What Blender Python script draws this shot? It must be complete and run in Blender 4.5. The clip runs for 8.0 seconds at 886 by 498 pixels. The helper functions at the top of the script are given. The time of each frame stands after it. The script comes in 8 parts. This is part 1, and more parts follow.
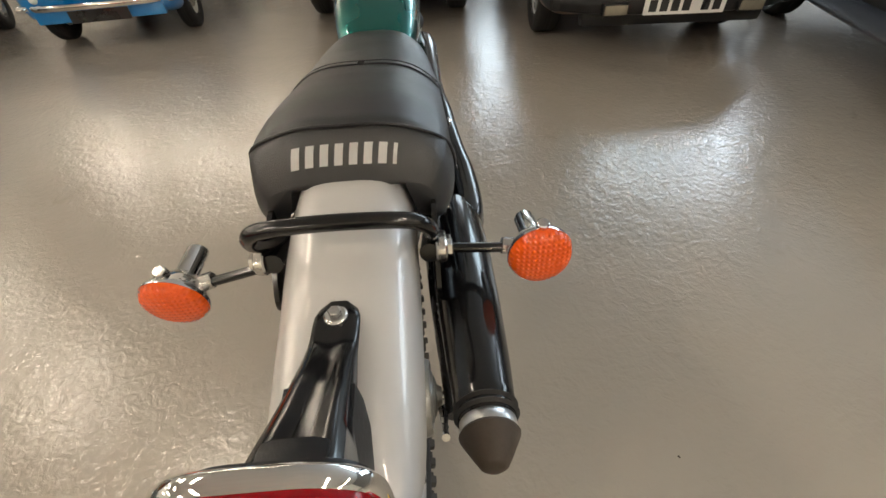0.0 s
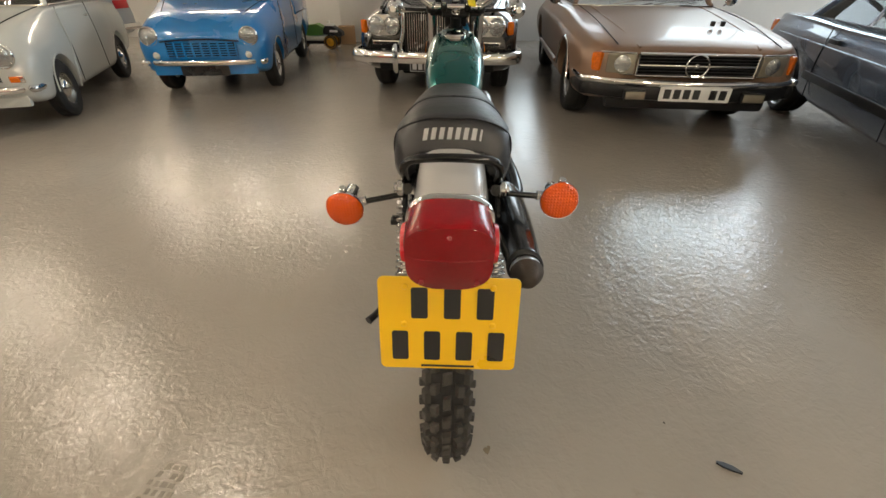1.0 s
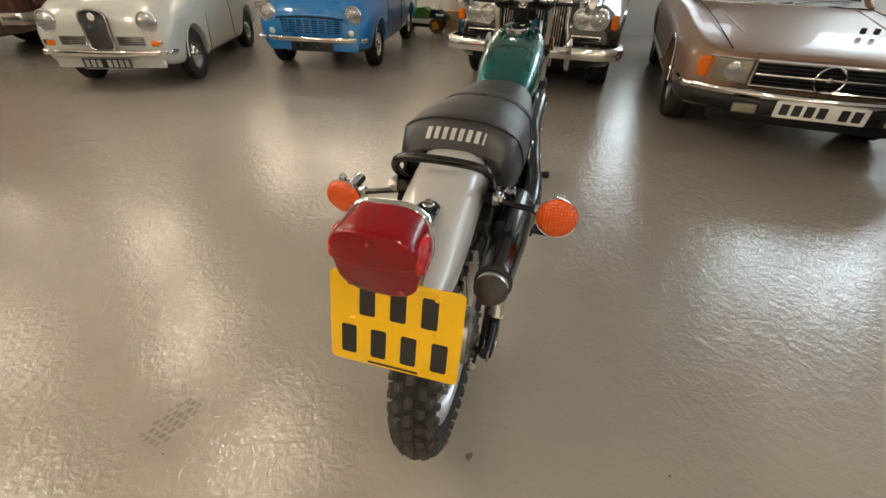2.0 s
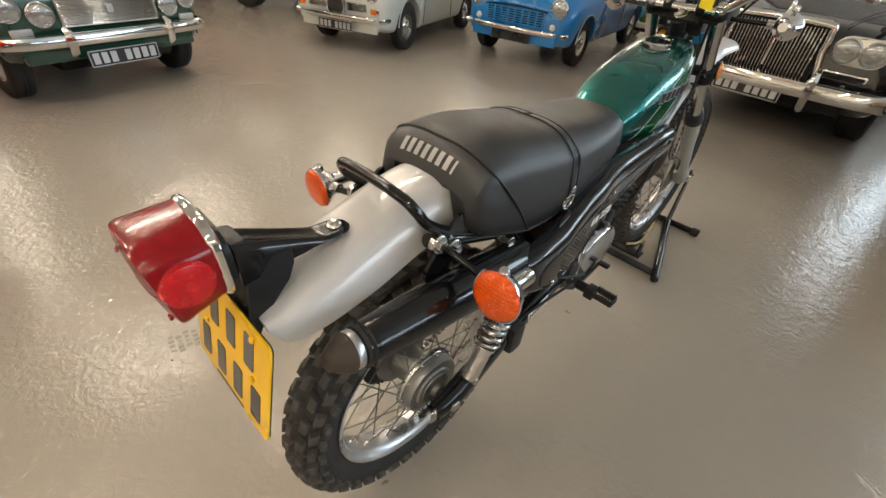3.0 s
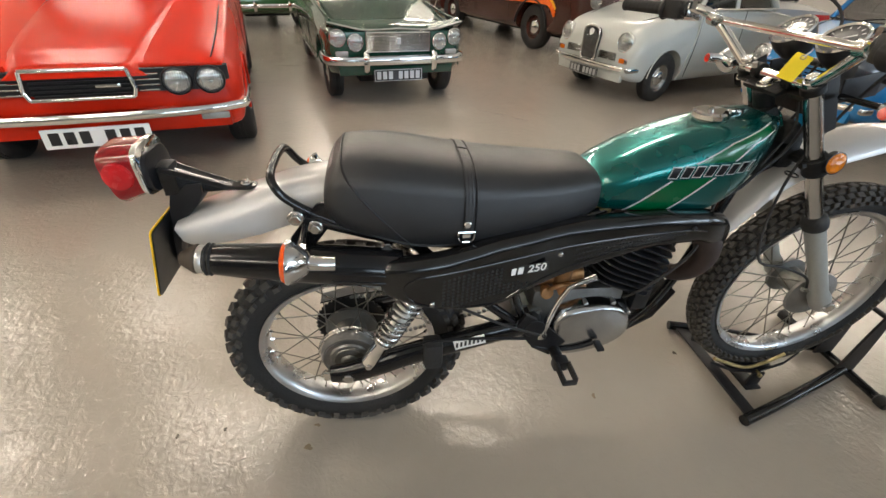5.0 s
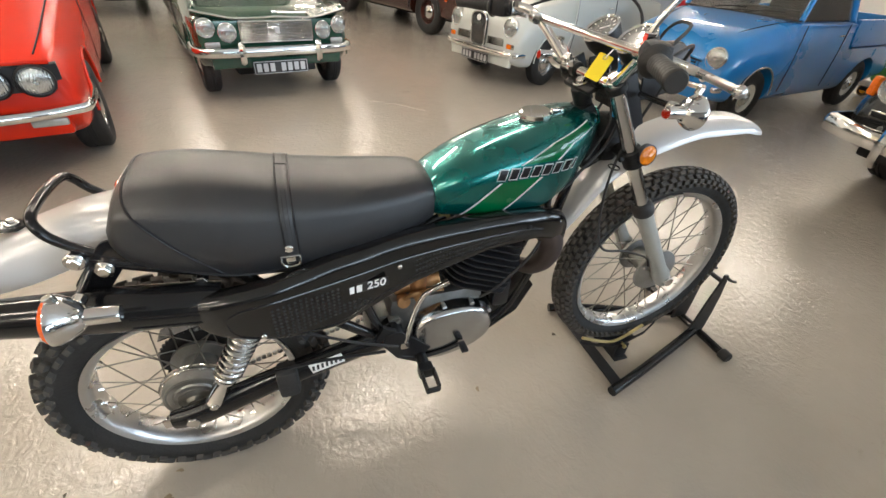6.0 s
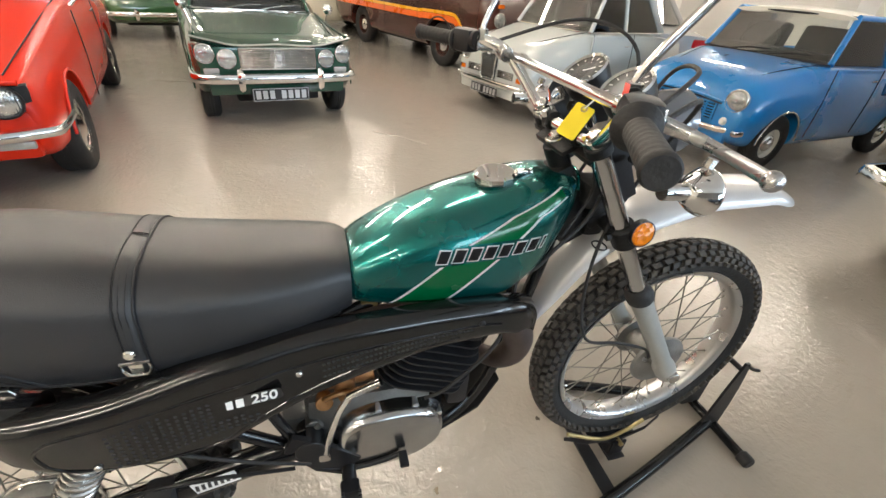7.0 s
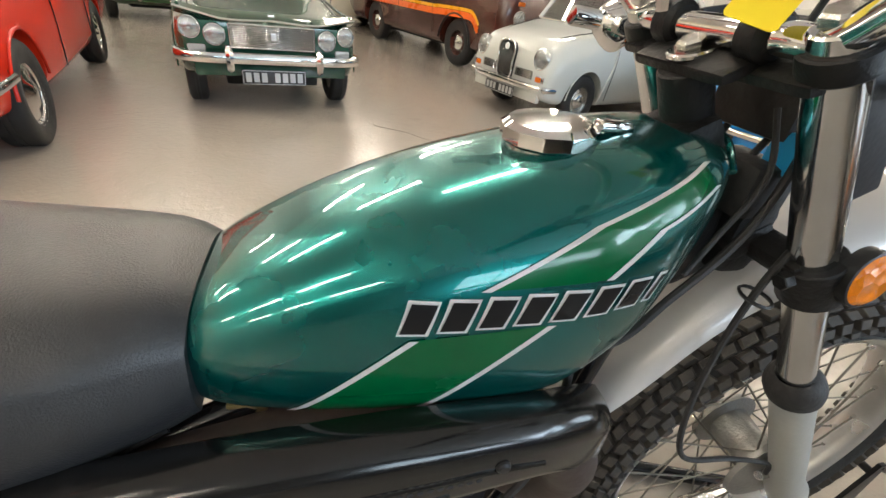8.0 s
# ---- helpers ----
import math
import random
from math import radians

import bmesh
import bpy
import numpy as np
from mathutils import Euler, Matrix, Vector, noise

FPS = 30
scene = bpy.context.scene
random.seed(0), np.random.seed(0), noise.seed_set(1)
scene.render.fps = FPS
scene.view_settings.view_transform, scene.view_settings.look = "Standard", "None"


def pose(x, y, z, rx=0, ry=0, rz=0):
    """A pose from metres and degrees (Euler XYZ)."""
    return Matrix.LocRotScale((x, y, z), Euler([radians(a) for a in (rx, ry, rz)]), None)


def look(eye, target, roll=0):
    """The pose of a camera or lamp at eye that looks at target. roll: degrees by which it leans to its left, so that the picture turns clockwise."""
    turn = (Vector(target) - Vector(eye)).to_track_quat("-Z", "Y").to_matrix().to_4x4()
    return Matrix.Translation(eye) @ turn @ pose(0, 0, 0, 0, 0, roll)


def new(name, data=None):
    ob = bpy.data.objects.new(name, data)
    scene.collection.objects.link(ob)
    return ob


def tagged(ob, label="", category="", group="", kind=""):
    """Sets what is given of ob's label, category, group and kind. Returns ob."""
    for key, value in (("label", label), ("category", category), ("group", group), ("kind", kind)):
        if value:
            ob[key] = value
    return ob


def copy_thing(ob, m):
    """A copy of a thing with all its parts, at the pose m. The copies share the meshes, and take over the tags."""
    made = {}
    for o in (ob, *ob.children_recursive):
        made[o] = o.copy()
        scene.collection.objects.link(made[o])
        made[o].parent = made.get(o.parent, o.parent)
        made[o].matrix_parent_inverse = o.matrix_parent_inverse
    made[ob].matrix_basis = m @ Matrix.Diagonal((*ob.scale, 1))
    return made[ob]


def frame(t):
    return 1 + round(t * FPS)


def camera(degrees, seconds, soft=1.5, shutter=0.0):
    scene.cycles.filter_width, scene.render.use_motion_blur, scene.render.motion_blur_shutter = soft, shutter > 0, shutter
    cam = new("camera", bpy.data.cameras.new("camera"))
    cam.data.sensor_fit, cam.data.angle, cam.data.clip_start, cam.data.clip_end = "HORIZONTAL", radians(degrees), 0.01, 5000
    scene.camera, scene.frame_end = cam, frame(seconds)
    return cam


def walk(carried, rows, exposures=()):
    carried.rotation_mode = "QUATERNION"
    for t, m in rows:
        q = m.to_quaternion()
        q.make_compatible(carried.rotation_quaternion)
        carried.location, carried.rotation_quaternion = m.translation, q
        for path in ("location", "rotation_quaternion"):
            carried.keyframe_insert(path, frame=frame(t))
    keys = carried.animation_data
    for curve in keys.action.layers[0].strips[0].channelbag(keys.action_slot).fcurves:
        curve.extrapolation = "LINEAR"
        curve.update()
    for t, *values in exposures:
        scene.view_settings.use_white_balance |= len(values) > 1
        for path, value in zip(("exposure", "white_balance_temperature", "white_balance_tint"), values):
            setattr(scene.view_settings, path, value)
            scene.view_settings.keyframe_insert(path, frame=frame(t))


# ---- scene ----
# ---------------------------------------------------------------- camera
cam = camera(92.9, 8.0, soft=1.5)
PATH = [
    (0, (0.097, -0.438, 1.155), (0.142, 1.031, -0.202), -3.1),
    (0.3, (0.064, -0.593, 1.185), (-0.047, 0.963, -0.067), -3.6),
    (0.5, (0.048, -0.68, 1.195), (-0.041, 0.926, 0.006), -1.9),
    (1, (0.003, -0.871, 1.196), (-0.038, 0.794, 0.089), 0.4),
    (1.5, (0.044, -0.906, 1.233), (-0.097, 0.738, 0.103), 0.6),
    (2, (0.197, -0.815, 1.215), (-0.219, 0.763, 0.058), 1.8),
    (2.2, (0.26, -0.757, 1.206), (-0.315, 0.759, 0.035), 2.6),
    (3.3, (0.525, -0.314, 1.205), (-0.765, 0.638, 0.009), 3.5),
    (3.5, (0.565, -0.228, 1.168), (-0.904, 0.474, 0.006), 1),
    (4, (0.662, -0.174, 1.147), (-0.998, -0.123, 0.033), -4.1),
    (4.5, (0.763, -0.059, 1.204), (-0.906, 0.061, 0.108), -2.5),
    (5, (0.88, 0.116, 1.265), (-0.739, 0.379, 0.121), 2.8),
    (5.2, (0.894, 0.18, 1.274), (-0.704, 0.521, 0.12), 4.1),
    (6.3, (0.808, 0.386, 1.306), (-0.609, 1.128, 0.105), 6.6),
    (6.5, (0.768, 0.435, 1.302), (-0.587, 1.271, 0.092), 8.7),
    (7, (0.651, 0.563, 1.282), (-0.943, 1.099, 0.199), 5.4),
    (7.3, (0.497, 0.655, 1.178), (-1.136, 1.062, 0.192), 4.6),
    (7.5, (0.399, 0.681, 1.091), (-1.288, 1.086, 0.096), 4.3),
    (8, (0.306, 0.695, 1.079), (-1.312, 1.213, 0.023), 8.1),
]
walk(cam, [(t, look(eye, target, roll)) for t, eye, target, roll in PATH], [(0.0, -0.03, 6300, 10), (0.5, -0.21, 6450, 10), (2.2, -0.23, 6550, 10), (3.5, 0.09, 6200, 10), (5.2, 0.03, 6050, 10), (6.4, 0.54, 6000, 10), (7.2, 0.46, 6000, 10), (8.0, 0.46, 6050, 10)])

# ---------------------------------------------------------------- light
scene.view_settings.exposure = 0.0
world = bpy.data.worlds.new("world")
scene.world = world
world.use_nodes = True
wn = world.node_tree.nodes
sky = wn.new("ShaderNodeTexSky")
sky.sky_type = "NISHITA"
sky.sun_disc = False
sky.sun_elevation, sky.sun_rotation = radians(38), radians(60)
world.node_tree.links.new(sky.outputs[0], wn["Background"].inputs[0])
wn["Background"].inputs[1].default_value = 0.12


def area(name, m, sx, sy, watts, colour):
    d = bpy.data.lights.new(name, "AREA")
    d.shape, d.size, d.size_y, d.energy, d.color = "RECTANGLE", sx, sy, watts, colour
    ob = new(name, d)
    ob.matrix_world = m
    return ob


# ---------------------------------------------------------------- materials
def mat(name, colour, rough=0.5, metal=0.0, coat=0.0, var=0.06, scale=6.0, bump=0.0, bscale=60.0, rvar=0.08, spec=0.5, trans=0.0, emit=0.0, flake=0.0):
    """A procedural surface: colour varied at two scales, roughness varied, fine relief."""
    m = bpy.data.materials.new(name)
    m.use_nodes = True
    n, l = m.node_tree.nodes, m.node_tree.links
    b = n["Principled BSDF"]
    tc = n.new("ShaderNodeTexCoord")
    n1 = n.new("ShaderNodeTexNoise")
    n1.inputs["Scale"].default_value, n1.inputs["Detail"].default_value = scale, 6
    l.new(tc.outputs["Object"], n1.inputs["Vector"])
    n2 = n.new("ShaderNodeTexNoise")
    n2.inputs["Scale"].default_value, n2.inputs["Detail"].default_value = scale * 14, 3
    l.new(tc.outputs["Object"], n2.inputs["Vector"])
    mix = n.new("ShaderNodeMix")
    mix.data_type = "RGBA"
    lo = [max(0, c * (1 - var * 1.6)) for c in colour]
    hi = [min(1, c * (1 + var * 1.6)) for c in colour]
    mix.inputs[6].default_value, mix.inputs[7].default_value = (*lo, 1), (*hi, 1)
    ad = n.new("ShaderNodeMath")
    ad.operation = "MULTIPLY_ADD"
    l.new(n2.outputs[0], ad.inputs[0])
    ad.inputs[1].default_value = 0.35
    l.new(n1.outputs[0], ad.inputs[2])
    sh = n.new("ShaderNodeMath")
    sh.operation = "SUBTRACT"
    l.new(ad.outputs[0], sh.inputs[0])
    sh.inputs[1].default_value = 0.17
    l.new(sh.outputs[0], mix.inputs[0])
    l.new(mix.outputs[2], b.inputs["Base Color"])
    mr = n.new("ShaderNodeMapRange")
    mr.inputs[1].default_value, mr.inputs[2].default_value = 0.3, 0.7
    mr.inputs[3].default_value, mr.inputs[4].default_value = max(0.0, rough - rvar), min(1, rough + rvar)
    l.new(n1.outputs[0], mr.inputs[0])
    l.new(mr.outputs[0], b.inputs["Roughness"])
    b.inputs["Metallic"].default_value = metal
    b.inputs["Specular IOR Level"].default_value = spec
    if coat:
        b.inputs["Coat Weight"].default_value, b.inputs["Coat Roughness"].default_value = coat, 0.03
    if trans:
        b.inputs["Transmission Weight"].default_value = trans
    if emit:
        b.inputs["Emission Color"].default_value, b.inputs["Emission Strength"].default_value = (*colour, 1), emit
    if bump:
        n3 = n.new("ShaderNodeTexNoise")
        n3.inputs["Scale"].default_value, n3.inputs["Detail"].default_value = bscale, 4
        l.new(tc.outputs["Object"], n3.inputs["Vector"])
        bp = n.new("ShaderNodeBump")
        bp.inputs["Strength"].default_value, bp.inputs["Distance"].default_value = bump, 0.004
        l.new(n3.outputs[0], bp.inputs["Height"])
        l.new(bp.outputs[0], b.inputs["Normal"])
    if flake:
        fv = n.new("ShaderNodeTexVoronoi")
        fv.inputs["Scale"].default_value = 900
        l.new(tc.outputs["Object"], fv.inputs["Vector"])
        fb = n.new("ShaderNodeBump")
        fb.inputs["Strength"].default_value, fb.inputs["Distance"].default_value = flake, 0.001
        l.new(fv.outputs["Color"], fb.inputs["Height"])
        l.new(fb.outputs[0], b.inputs["Normal"])
    return m


def lens_mat(name, colour, pattern=260.0, trans=0.55):
    """Moulded coloured plastic lens with a pressed grid of small prisms."""
    m = mat(name, colour, 0.14, var=0.05, trans=trans, coat=0.3)
    n, l = m.node_tree.nodes, m.node_tree.links
    b = n["Principled BSDF"]
    tc = n.new("ShaderNodeTexCoord")
    vo = n.new("ShaderNodeTexWave")
    vo.bands_direction = "Z"
    vo.inputs["Scale"].default_value, vo.inputs["Distortion"].default_value = pattern / 6.0, 0.0
    l.new(tc.outputs["Object"], vo.inputs["Vector"])
    bp = n.new("ShaderNodeBump")
    bp.inputs["Strength"].default_value, bp.inputs["Distance"].default_value = 0.6, 0.002
    vx = n.new("ShaderNodeTexWave")
    vx.bands_direction = "X"
    vx.inputs["Scale"].default_value, vx.inputs["Distortion"].default_value = pattern / 6.0, 0.0
    l.new(tc.outputs["Object"], vx.inputs["Vector"])
    mu = n.new("ShaderNodeMath")
    mu.operation = "MULTIPLY"
    l.new(vo.outputs[0], mu.inputs[0])
    l.new(vx.outputs[0], mu.inputs[1])
    l.new(mu.outputs[0], bp.inputs["Height"])
    l.new(bp.outputs[0], b.inputs["Normal"])
    return m


def glass_mat(name, colour, rough=0.0):
    m = bpy.data.materials.new(name)
    m.use_nodes = True
    n, l = m.node_tree.nodes, m.node_tree.links
    n.remove(n["Principled BSDF"])
    tr, gl, mx, fr = n.new("ShaderNodeBsdfTransparent"), n.new("ShaderNodeBsdfGlossy"), n.new("ShaderNodeMixShader"), n.new("ShaderNodeFresnel")
    tr.inputs[0].default_value = (*colour, 1)
    gl.inputs["Roughness"].default_value = rough + 0.01
    fr.inputs[0].default_value = 1.5
    l.new(fr.outputs[0], mx.inputs[0])
    l.new(tr.outputs[0], mx.inputs[1])
    l.new(gl.outputs[0], mx.inputs[2])
    l.new(mx.outputs[0], n["Material Output"].inputs[0])
    return m


def floor_mat():
    """Grey-beige painted concrete: glossy, trowel waves, scuffs and stains."""
    m = bpy.data.materials.new("painted_concrete")
    m.use_nodes = True
    n, l = m.node_tree.nodes, m.node_tree.links
    b = n["Principled BSDF"]
    tc = n.new("ShaderNodeTexCoord")

    def nz(s, d=5, rough=0.55, dist=0.0):
        q = n.new("ShaderNodeTexNoise")
        q.inputs["Scale"].default_value, q.inputs["Detail"].default_value = s, d
        q.inputs["Roughness"].default_value, q.inputs["Distortion"].default_value = rough, dist
        l.new(tc.outputs["Object"], q.inputs["Vector"])
        return q

    def ramp(src, a, c, p0=0.35, p1=0.65):
        r = n.new("ShaderNodeValToRGB")
        r.color_ramp.elements[0].position, r.color_ramp.elements[1].position = p0, p1
        r.color_ramp.elements[0].color, r.color_ramp.elements[1].color = a, c
        l.new(src, r.inputs[0])
        return r
    big, mid, fine = nz(0.7), nz(5.0, 6, 0.6), nz(70.0, 4)
    c1 = ramp(big.outputs[0], (0.318, 0.284, 0.242, 1), (0.345, 0.309, 0.265, 1), 0.25, 0.75)
    c2 = ramp(mid.outputs[0], (0.93, 0.93, 0.93, 1), (1, 1, 1, 1), 0.2, 0.7)
    c3 = ramp(nz(2.2, 8, 0.7, 1.0).outputs[0], (0.62, 0.57, 0.50, 1), (1, 1, 1, 1), 0.24, 0.36)

    def mul(x, y, f=1.0):
        q = n.new("ShaderNodeMix")
        q.data_type, q.blend_type = "RGBA", "MULTIPLY"
        q.inputs[0].default_value = f
        l.new(x, q.inputs[6])
        l.new(y, q.inputs[7])
        return q.outputs[2]
    col = mul(mul(c1.outputs[0], c2.outputs[0], 0.6), c3.outputs[0], 0.6)
    l.new(col, b.inputs["Base Color"])
    rr = n.new("ShaderNodeMapRange")
    rr.inputs[1].default_value, rr.inputs[2].default_value, rr.inputs[3].default_value, rr.inputs[4].default_value = 0.25, 0.75, 0.11, 0.21
    l.new(mid.outputs[0], rr.inputs[0])
    l.new(rr.outputs[0], b.inputs["Roughness"])
    b.inputs["Specular IOR Level"].default_value = 0.5
    b.inputs["Coat Weight"].default_value, b.inputs["Coat Roughness"].default_value = 0.25, 0.12
    wave = nz(13.0, 4, 0.5, 1.6)
    pit = nz(40.0, 3, 0.45, 1.0)
    b1, b2, b3 = n.new("ShaderNodeBump"), n.new("ShaderNodeBump"), n.new("ShaderNodeBump")
    for bb, src, st, di in ((b1, wave, 0.30, 0.009), (b2, pit, 0.42, 0.0040), (b3, fine, 0.10, 0.002)):
        bb.inputs["Strength"].default_value, bb.inputs["Distance"].default_value = st, di
        l.new(src.outputs[0], bb.inputs["Height"])
    l.new(b1.outputs[0], b2.inputs["Normal"])
    l.new(b2.outputs[0], b3.inputs["Normal"])
    l.new(b3.outputs[0], b.inputs["Normal"])
    l.new(b3.outputs[0], b.inputs["Coat Normal"])
    return m


M_FLOOR = floor_mat()
M_WALL = mat("wall_paint", (0.74, 0.72, 0.68), 0.75, var=0.05, scale=1.5, bump=0.25, bscale=90)
M_CREAMWALL = mat("cream_wall_paint", (0.80, 0.72, 0.57), 0.75, var=0.05, scale=1.2, bump=0.2, bscale=90)
# Dark grey for the unseen east wall; keeps reflections in black parts dim.
M_DIMWALL = mat("dim_wall_grey", (0.20, 0.195, 0.185), 0.8, var=0.12, scale=1.2, bump=0.3, bscale=70)
M_CEIL = mat("ceiling_paint", (0.62, 0.61, 0.58), 0.8, var=0.06, scale=1.0, bump=0.2)
M_STEEL = mat("grey_steel", (0.42, 0.43, 0.45), 0.5, 0.4, bump=0.1)
M_TUBE = mat("lamp_tube", (1.0, 0.86, 0.68), 0.4, var=0.0, emit=82.0)
M_BLACK = mat("black_gloss_paint", (0.006, 0.006, 0.0065), 0.14, coat=0.0, spec=0.5, var=0.15, scale=9, rvar=0.06)
M_SATIN = mat("black_satin_paint", (0.009, 0.009, 0.010), 0.42, spec=0.35, var=0.2, bump=0.08, bscale=200)
M_CHROME = mat("chrome", (0.80, 0.80, 0.79), 0.06, 1.0, var=0.05, rvar=0.035)
M_DULL = mat("dull_chrome", (0.58, 0.57, 0.55), 0.22, 1.0, var=0.12, rvar=0.08, bump=0.05)
M_ALU = mat("polished_alloy", (0.60, 0.60, 0.60), 0.30, 1.0, var=0.10, scale=14, rvar=0.08, bump=0.12, bscale=150)
M_CAST = mat("cast_alloy", (0.22, 0.22, 0.21), 0.42, 0.9, var=0.25, scale=18, bump=0.35, bscale=220)
M_SILVER = mat("silver_paint", (0.52, 0.515, 0.505), 0.34, 0.16, coat=0.7, var=0.02, rvar=0.03)
M_SLIDER = mat("weathered_silver_paint", (0.36, 0.37, 0.345), 0.42, 0.25, coat=0.2, var=0.10, scale=14, rvar=0.08, bump=0.08, bscale=120)
# Rusty spoke metal, darkened further for the shadow that falls on it.
M_SPOKE = mat("shaded_weathered_spoke", (0.16, 0.15, 0.13), 0.4, 0.9, var=0.3)
M_TEAL = mat("metallic_green_paint", (0.0003, 0.124, 0.113), 0.26, 0.80, coat=1.0, var=0.06, flake=0.06)
M_GREEN = mat("bright_green_decal", (0.001, 0.165, 0.048), 0.22, 0.1, coat=0.9, var=0.05)
M_WHITE = mat("white_decal", (0.80, 0.80, 0.79), 0.3, coat=0.4, var=0.03)
M_BLKDECAL = mat("black_decal", (0.012, 0.012, 0.013), 0.3, coat=0.4)
M_VINYL = mat("black_vinyl", (0.0155, 0.016, 0.017), 0.40, spec=0.62, var=0.12, scale=8, bump=0.22, bscale=650, rvar=0.06)
M_RUBBER = mat("rubber", (0.015, 0.0145, 0.014), 0.72, var=0.25, scale=10, bump=0.35, bscale=120)
M_TYRE = mat("tyre_rubber", (0.013, 0.0127, 0.012), 0.72, var=0.3, scale=12, bump=0.35, bscale=130)
M_DUST = mat("dusty_rubber", (0.050, 0.045, 0.039), 0.85, var=0.3, scale=20, bump=0.3)
M_BROWN = mat("heat_browned_pipe", (0.047, 0.033, 0.028), 0.60, 0.25, var=0.35, scale=14, bump=0.2)
M_TIP = mat("sooty_cone", (0.040, 0.029, 0.020), 0.65, 0.1, var=0.3, scale=30, bump=0.3)
M_AMBER = lens_mat("amber_lens", (0.72, 0.085, 0.0005), 300, 0.0)
M_RED = mat("red_lens", (0.205, 0.0010, 0.0040), 0.18, var=0.16, scale=20, spec=0.4, coat=0.12, rvar=0.05, bump=0.03, bscale=160)
M_REDCAP = mat("red_lens_cap", (0.30, 0.006, 0.014), 0.10, coat=0.8, var=0.05, trans=0.2)
M_REFL = mat("orange_reflector", (0.66, 0.14, 0.004), 0.15, coat=0.1, var=0.3, scale=60, bump=1.0, bscale=140)
M_REFLR = mat("faceted_orange_reflector", (0.60, 0.17, 0.003), 0.16, coat=0.15, var=0.3, scale=50)
_n, _l = M_REFLR.node_tree.nodes, M_REFLR.node_tree.links
_v, _b, _t = _n.new("ShaderNodeTexVoronoi"), _n.new("ShaderNodeBump"), _n.new("ShaderNodeTexCoord")
_v.inputs["Scale"].default_value = 75
_b.inputs["Strength"].default_value, _b.inputs["Distance"].default_value = 0.9, 0.006
_l.new(_t.outputs["Object"], _v.inputs["Vector"])
_l.new(_v.outputs["Distance"], _b.inputs["Height"])
_l.new(_b.outputs[0], _n["Principled BSDF"].inputs["Normal"])
M_PLATE_Y = mat("yellow_plate", (0.88, 0.52, 0.003), 0.30, coat=0.3, var=0.02)
M_PLATE_W = mat("white_plate", (0.80, 0.80, 0.78), 0.30, coat=0.3, var=0.03)
M_TAG = mat("yellow_card", (0.83, 0.66, 0.01), 0.6, var=0.04)
M_BRASS = mat("zinc_yellow_plating", (0.52, 0.42, 0.20), 0.35, 0.9, var=0.25, scale=20)
M_DIRT = mat("dirt", (0.050, 0.040, 0.028), 0.9, var=0.3, scale=30)
M_GLASS = glass_mat("window_glass", (0.88, 0.91, 0.90))
M_INT = mat("dark_interior", (0.055, 0.050, 0.046), 0.7, var=0.3)
M_UNDER = mat("underbody", (0.010, 0.010, 0.010), 0.9)


# ---------------------------------------------------------------- mesh tools
def V(*a):
    return Vector(a)


def mesh_from(bm, name, material, smooth=40.0):
    me = bpy.data.meshes.new(name)
    bmesh.ops.recalc_face_normals(bm, faces=bm.faces)
    bm.to_mesh(me)
    bm.free()
    for p in me.polygons:
        p.use_smooth = smooth > 0
    if smooth > 0:
        me.set_sharp_from_angle(angle=radians(smooth))
    me.materials.append(material)
    return me


def part(name, bm, material, parent, label="", smooth=40.0):
    ob = new(name, mesh_from(bm, name, material, smooth))
    ob.parent = parent
    if label:
        tagged(ob, label)
    return ob


def thing(name, bm, material, label, category, group="", kind="", m=None, smooth=40.0):
    ob = new(name, mesh_from(bm, name, material, smooth))
    if m is not None:
        ob.matrix_world = m
    return tagged(ob, label, category, group, kind)


def root(name, label, category, m=None, group=""):
    ob = new(name)
    ob.empty_display_size = 0.1
    if m is not None:
        ob.matrix_world = m
    return tagged(ob, label, category, group)


def shared(name, me, parent, m):
    ob = new(name, me)
    ob.parent = parent
    ob.matrix_basis = m
    return ob


def box(c, s, bev=0.0, m=None, seg=2):
    bm = bmesh.new()
    bmesh.ops.create_cube(bm, size=1.0)
    bmesh.ops.scale(bm, vec=s, verts=bm.verts)
    if bev:
        bmesh.ops.bevel(bm, geom=bm.edges[:], offset=bev, segments=seg, affect="EDGES", profile=0.6)
    if m is not None:
        bmesh.ops.transform(bm, matrix=m, verts=bm.verts)
    bmesh.ops.translate(bm, vec=c, verts=bm.verts)
    return bm


def join(*bms):
    out = bmesh.new()
    for b in bms:
        me = bpy.data.meshes.new("t")
        b.to_mesh(me)
        b.free()
        out.from_mesh(me)
        bpy.data.meshes.remove(me)
    return out


def loft(rings, caps=True, closed=False, ring_closed=True):
    bm = bmesh.new()
    vs = [[bm.verts.new(p) for p in r] for r in rings]
    k = len(vs[0])
    pairs = list(zip(vs, vs[1:])) + ([(vs[-1], vs[0])] if closed else [])
    for a, b in pairs:
        for i in range(k if ring_closed else k - 1):
            j = (i + 1) % k
            bm.faces.new((a[i], a[j], b[j], b[i]))
    if caps and not closed and ring_closed:
        bm.faces.new(list(reversed(vs[0])))
        bm.faces.new(vs[-1])
    return bm


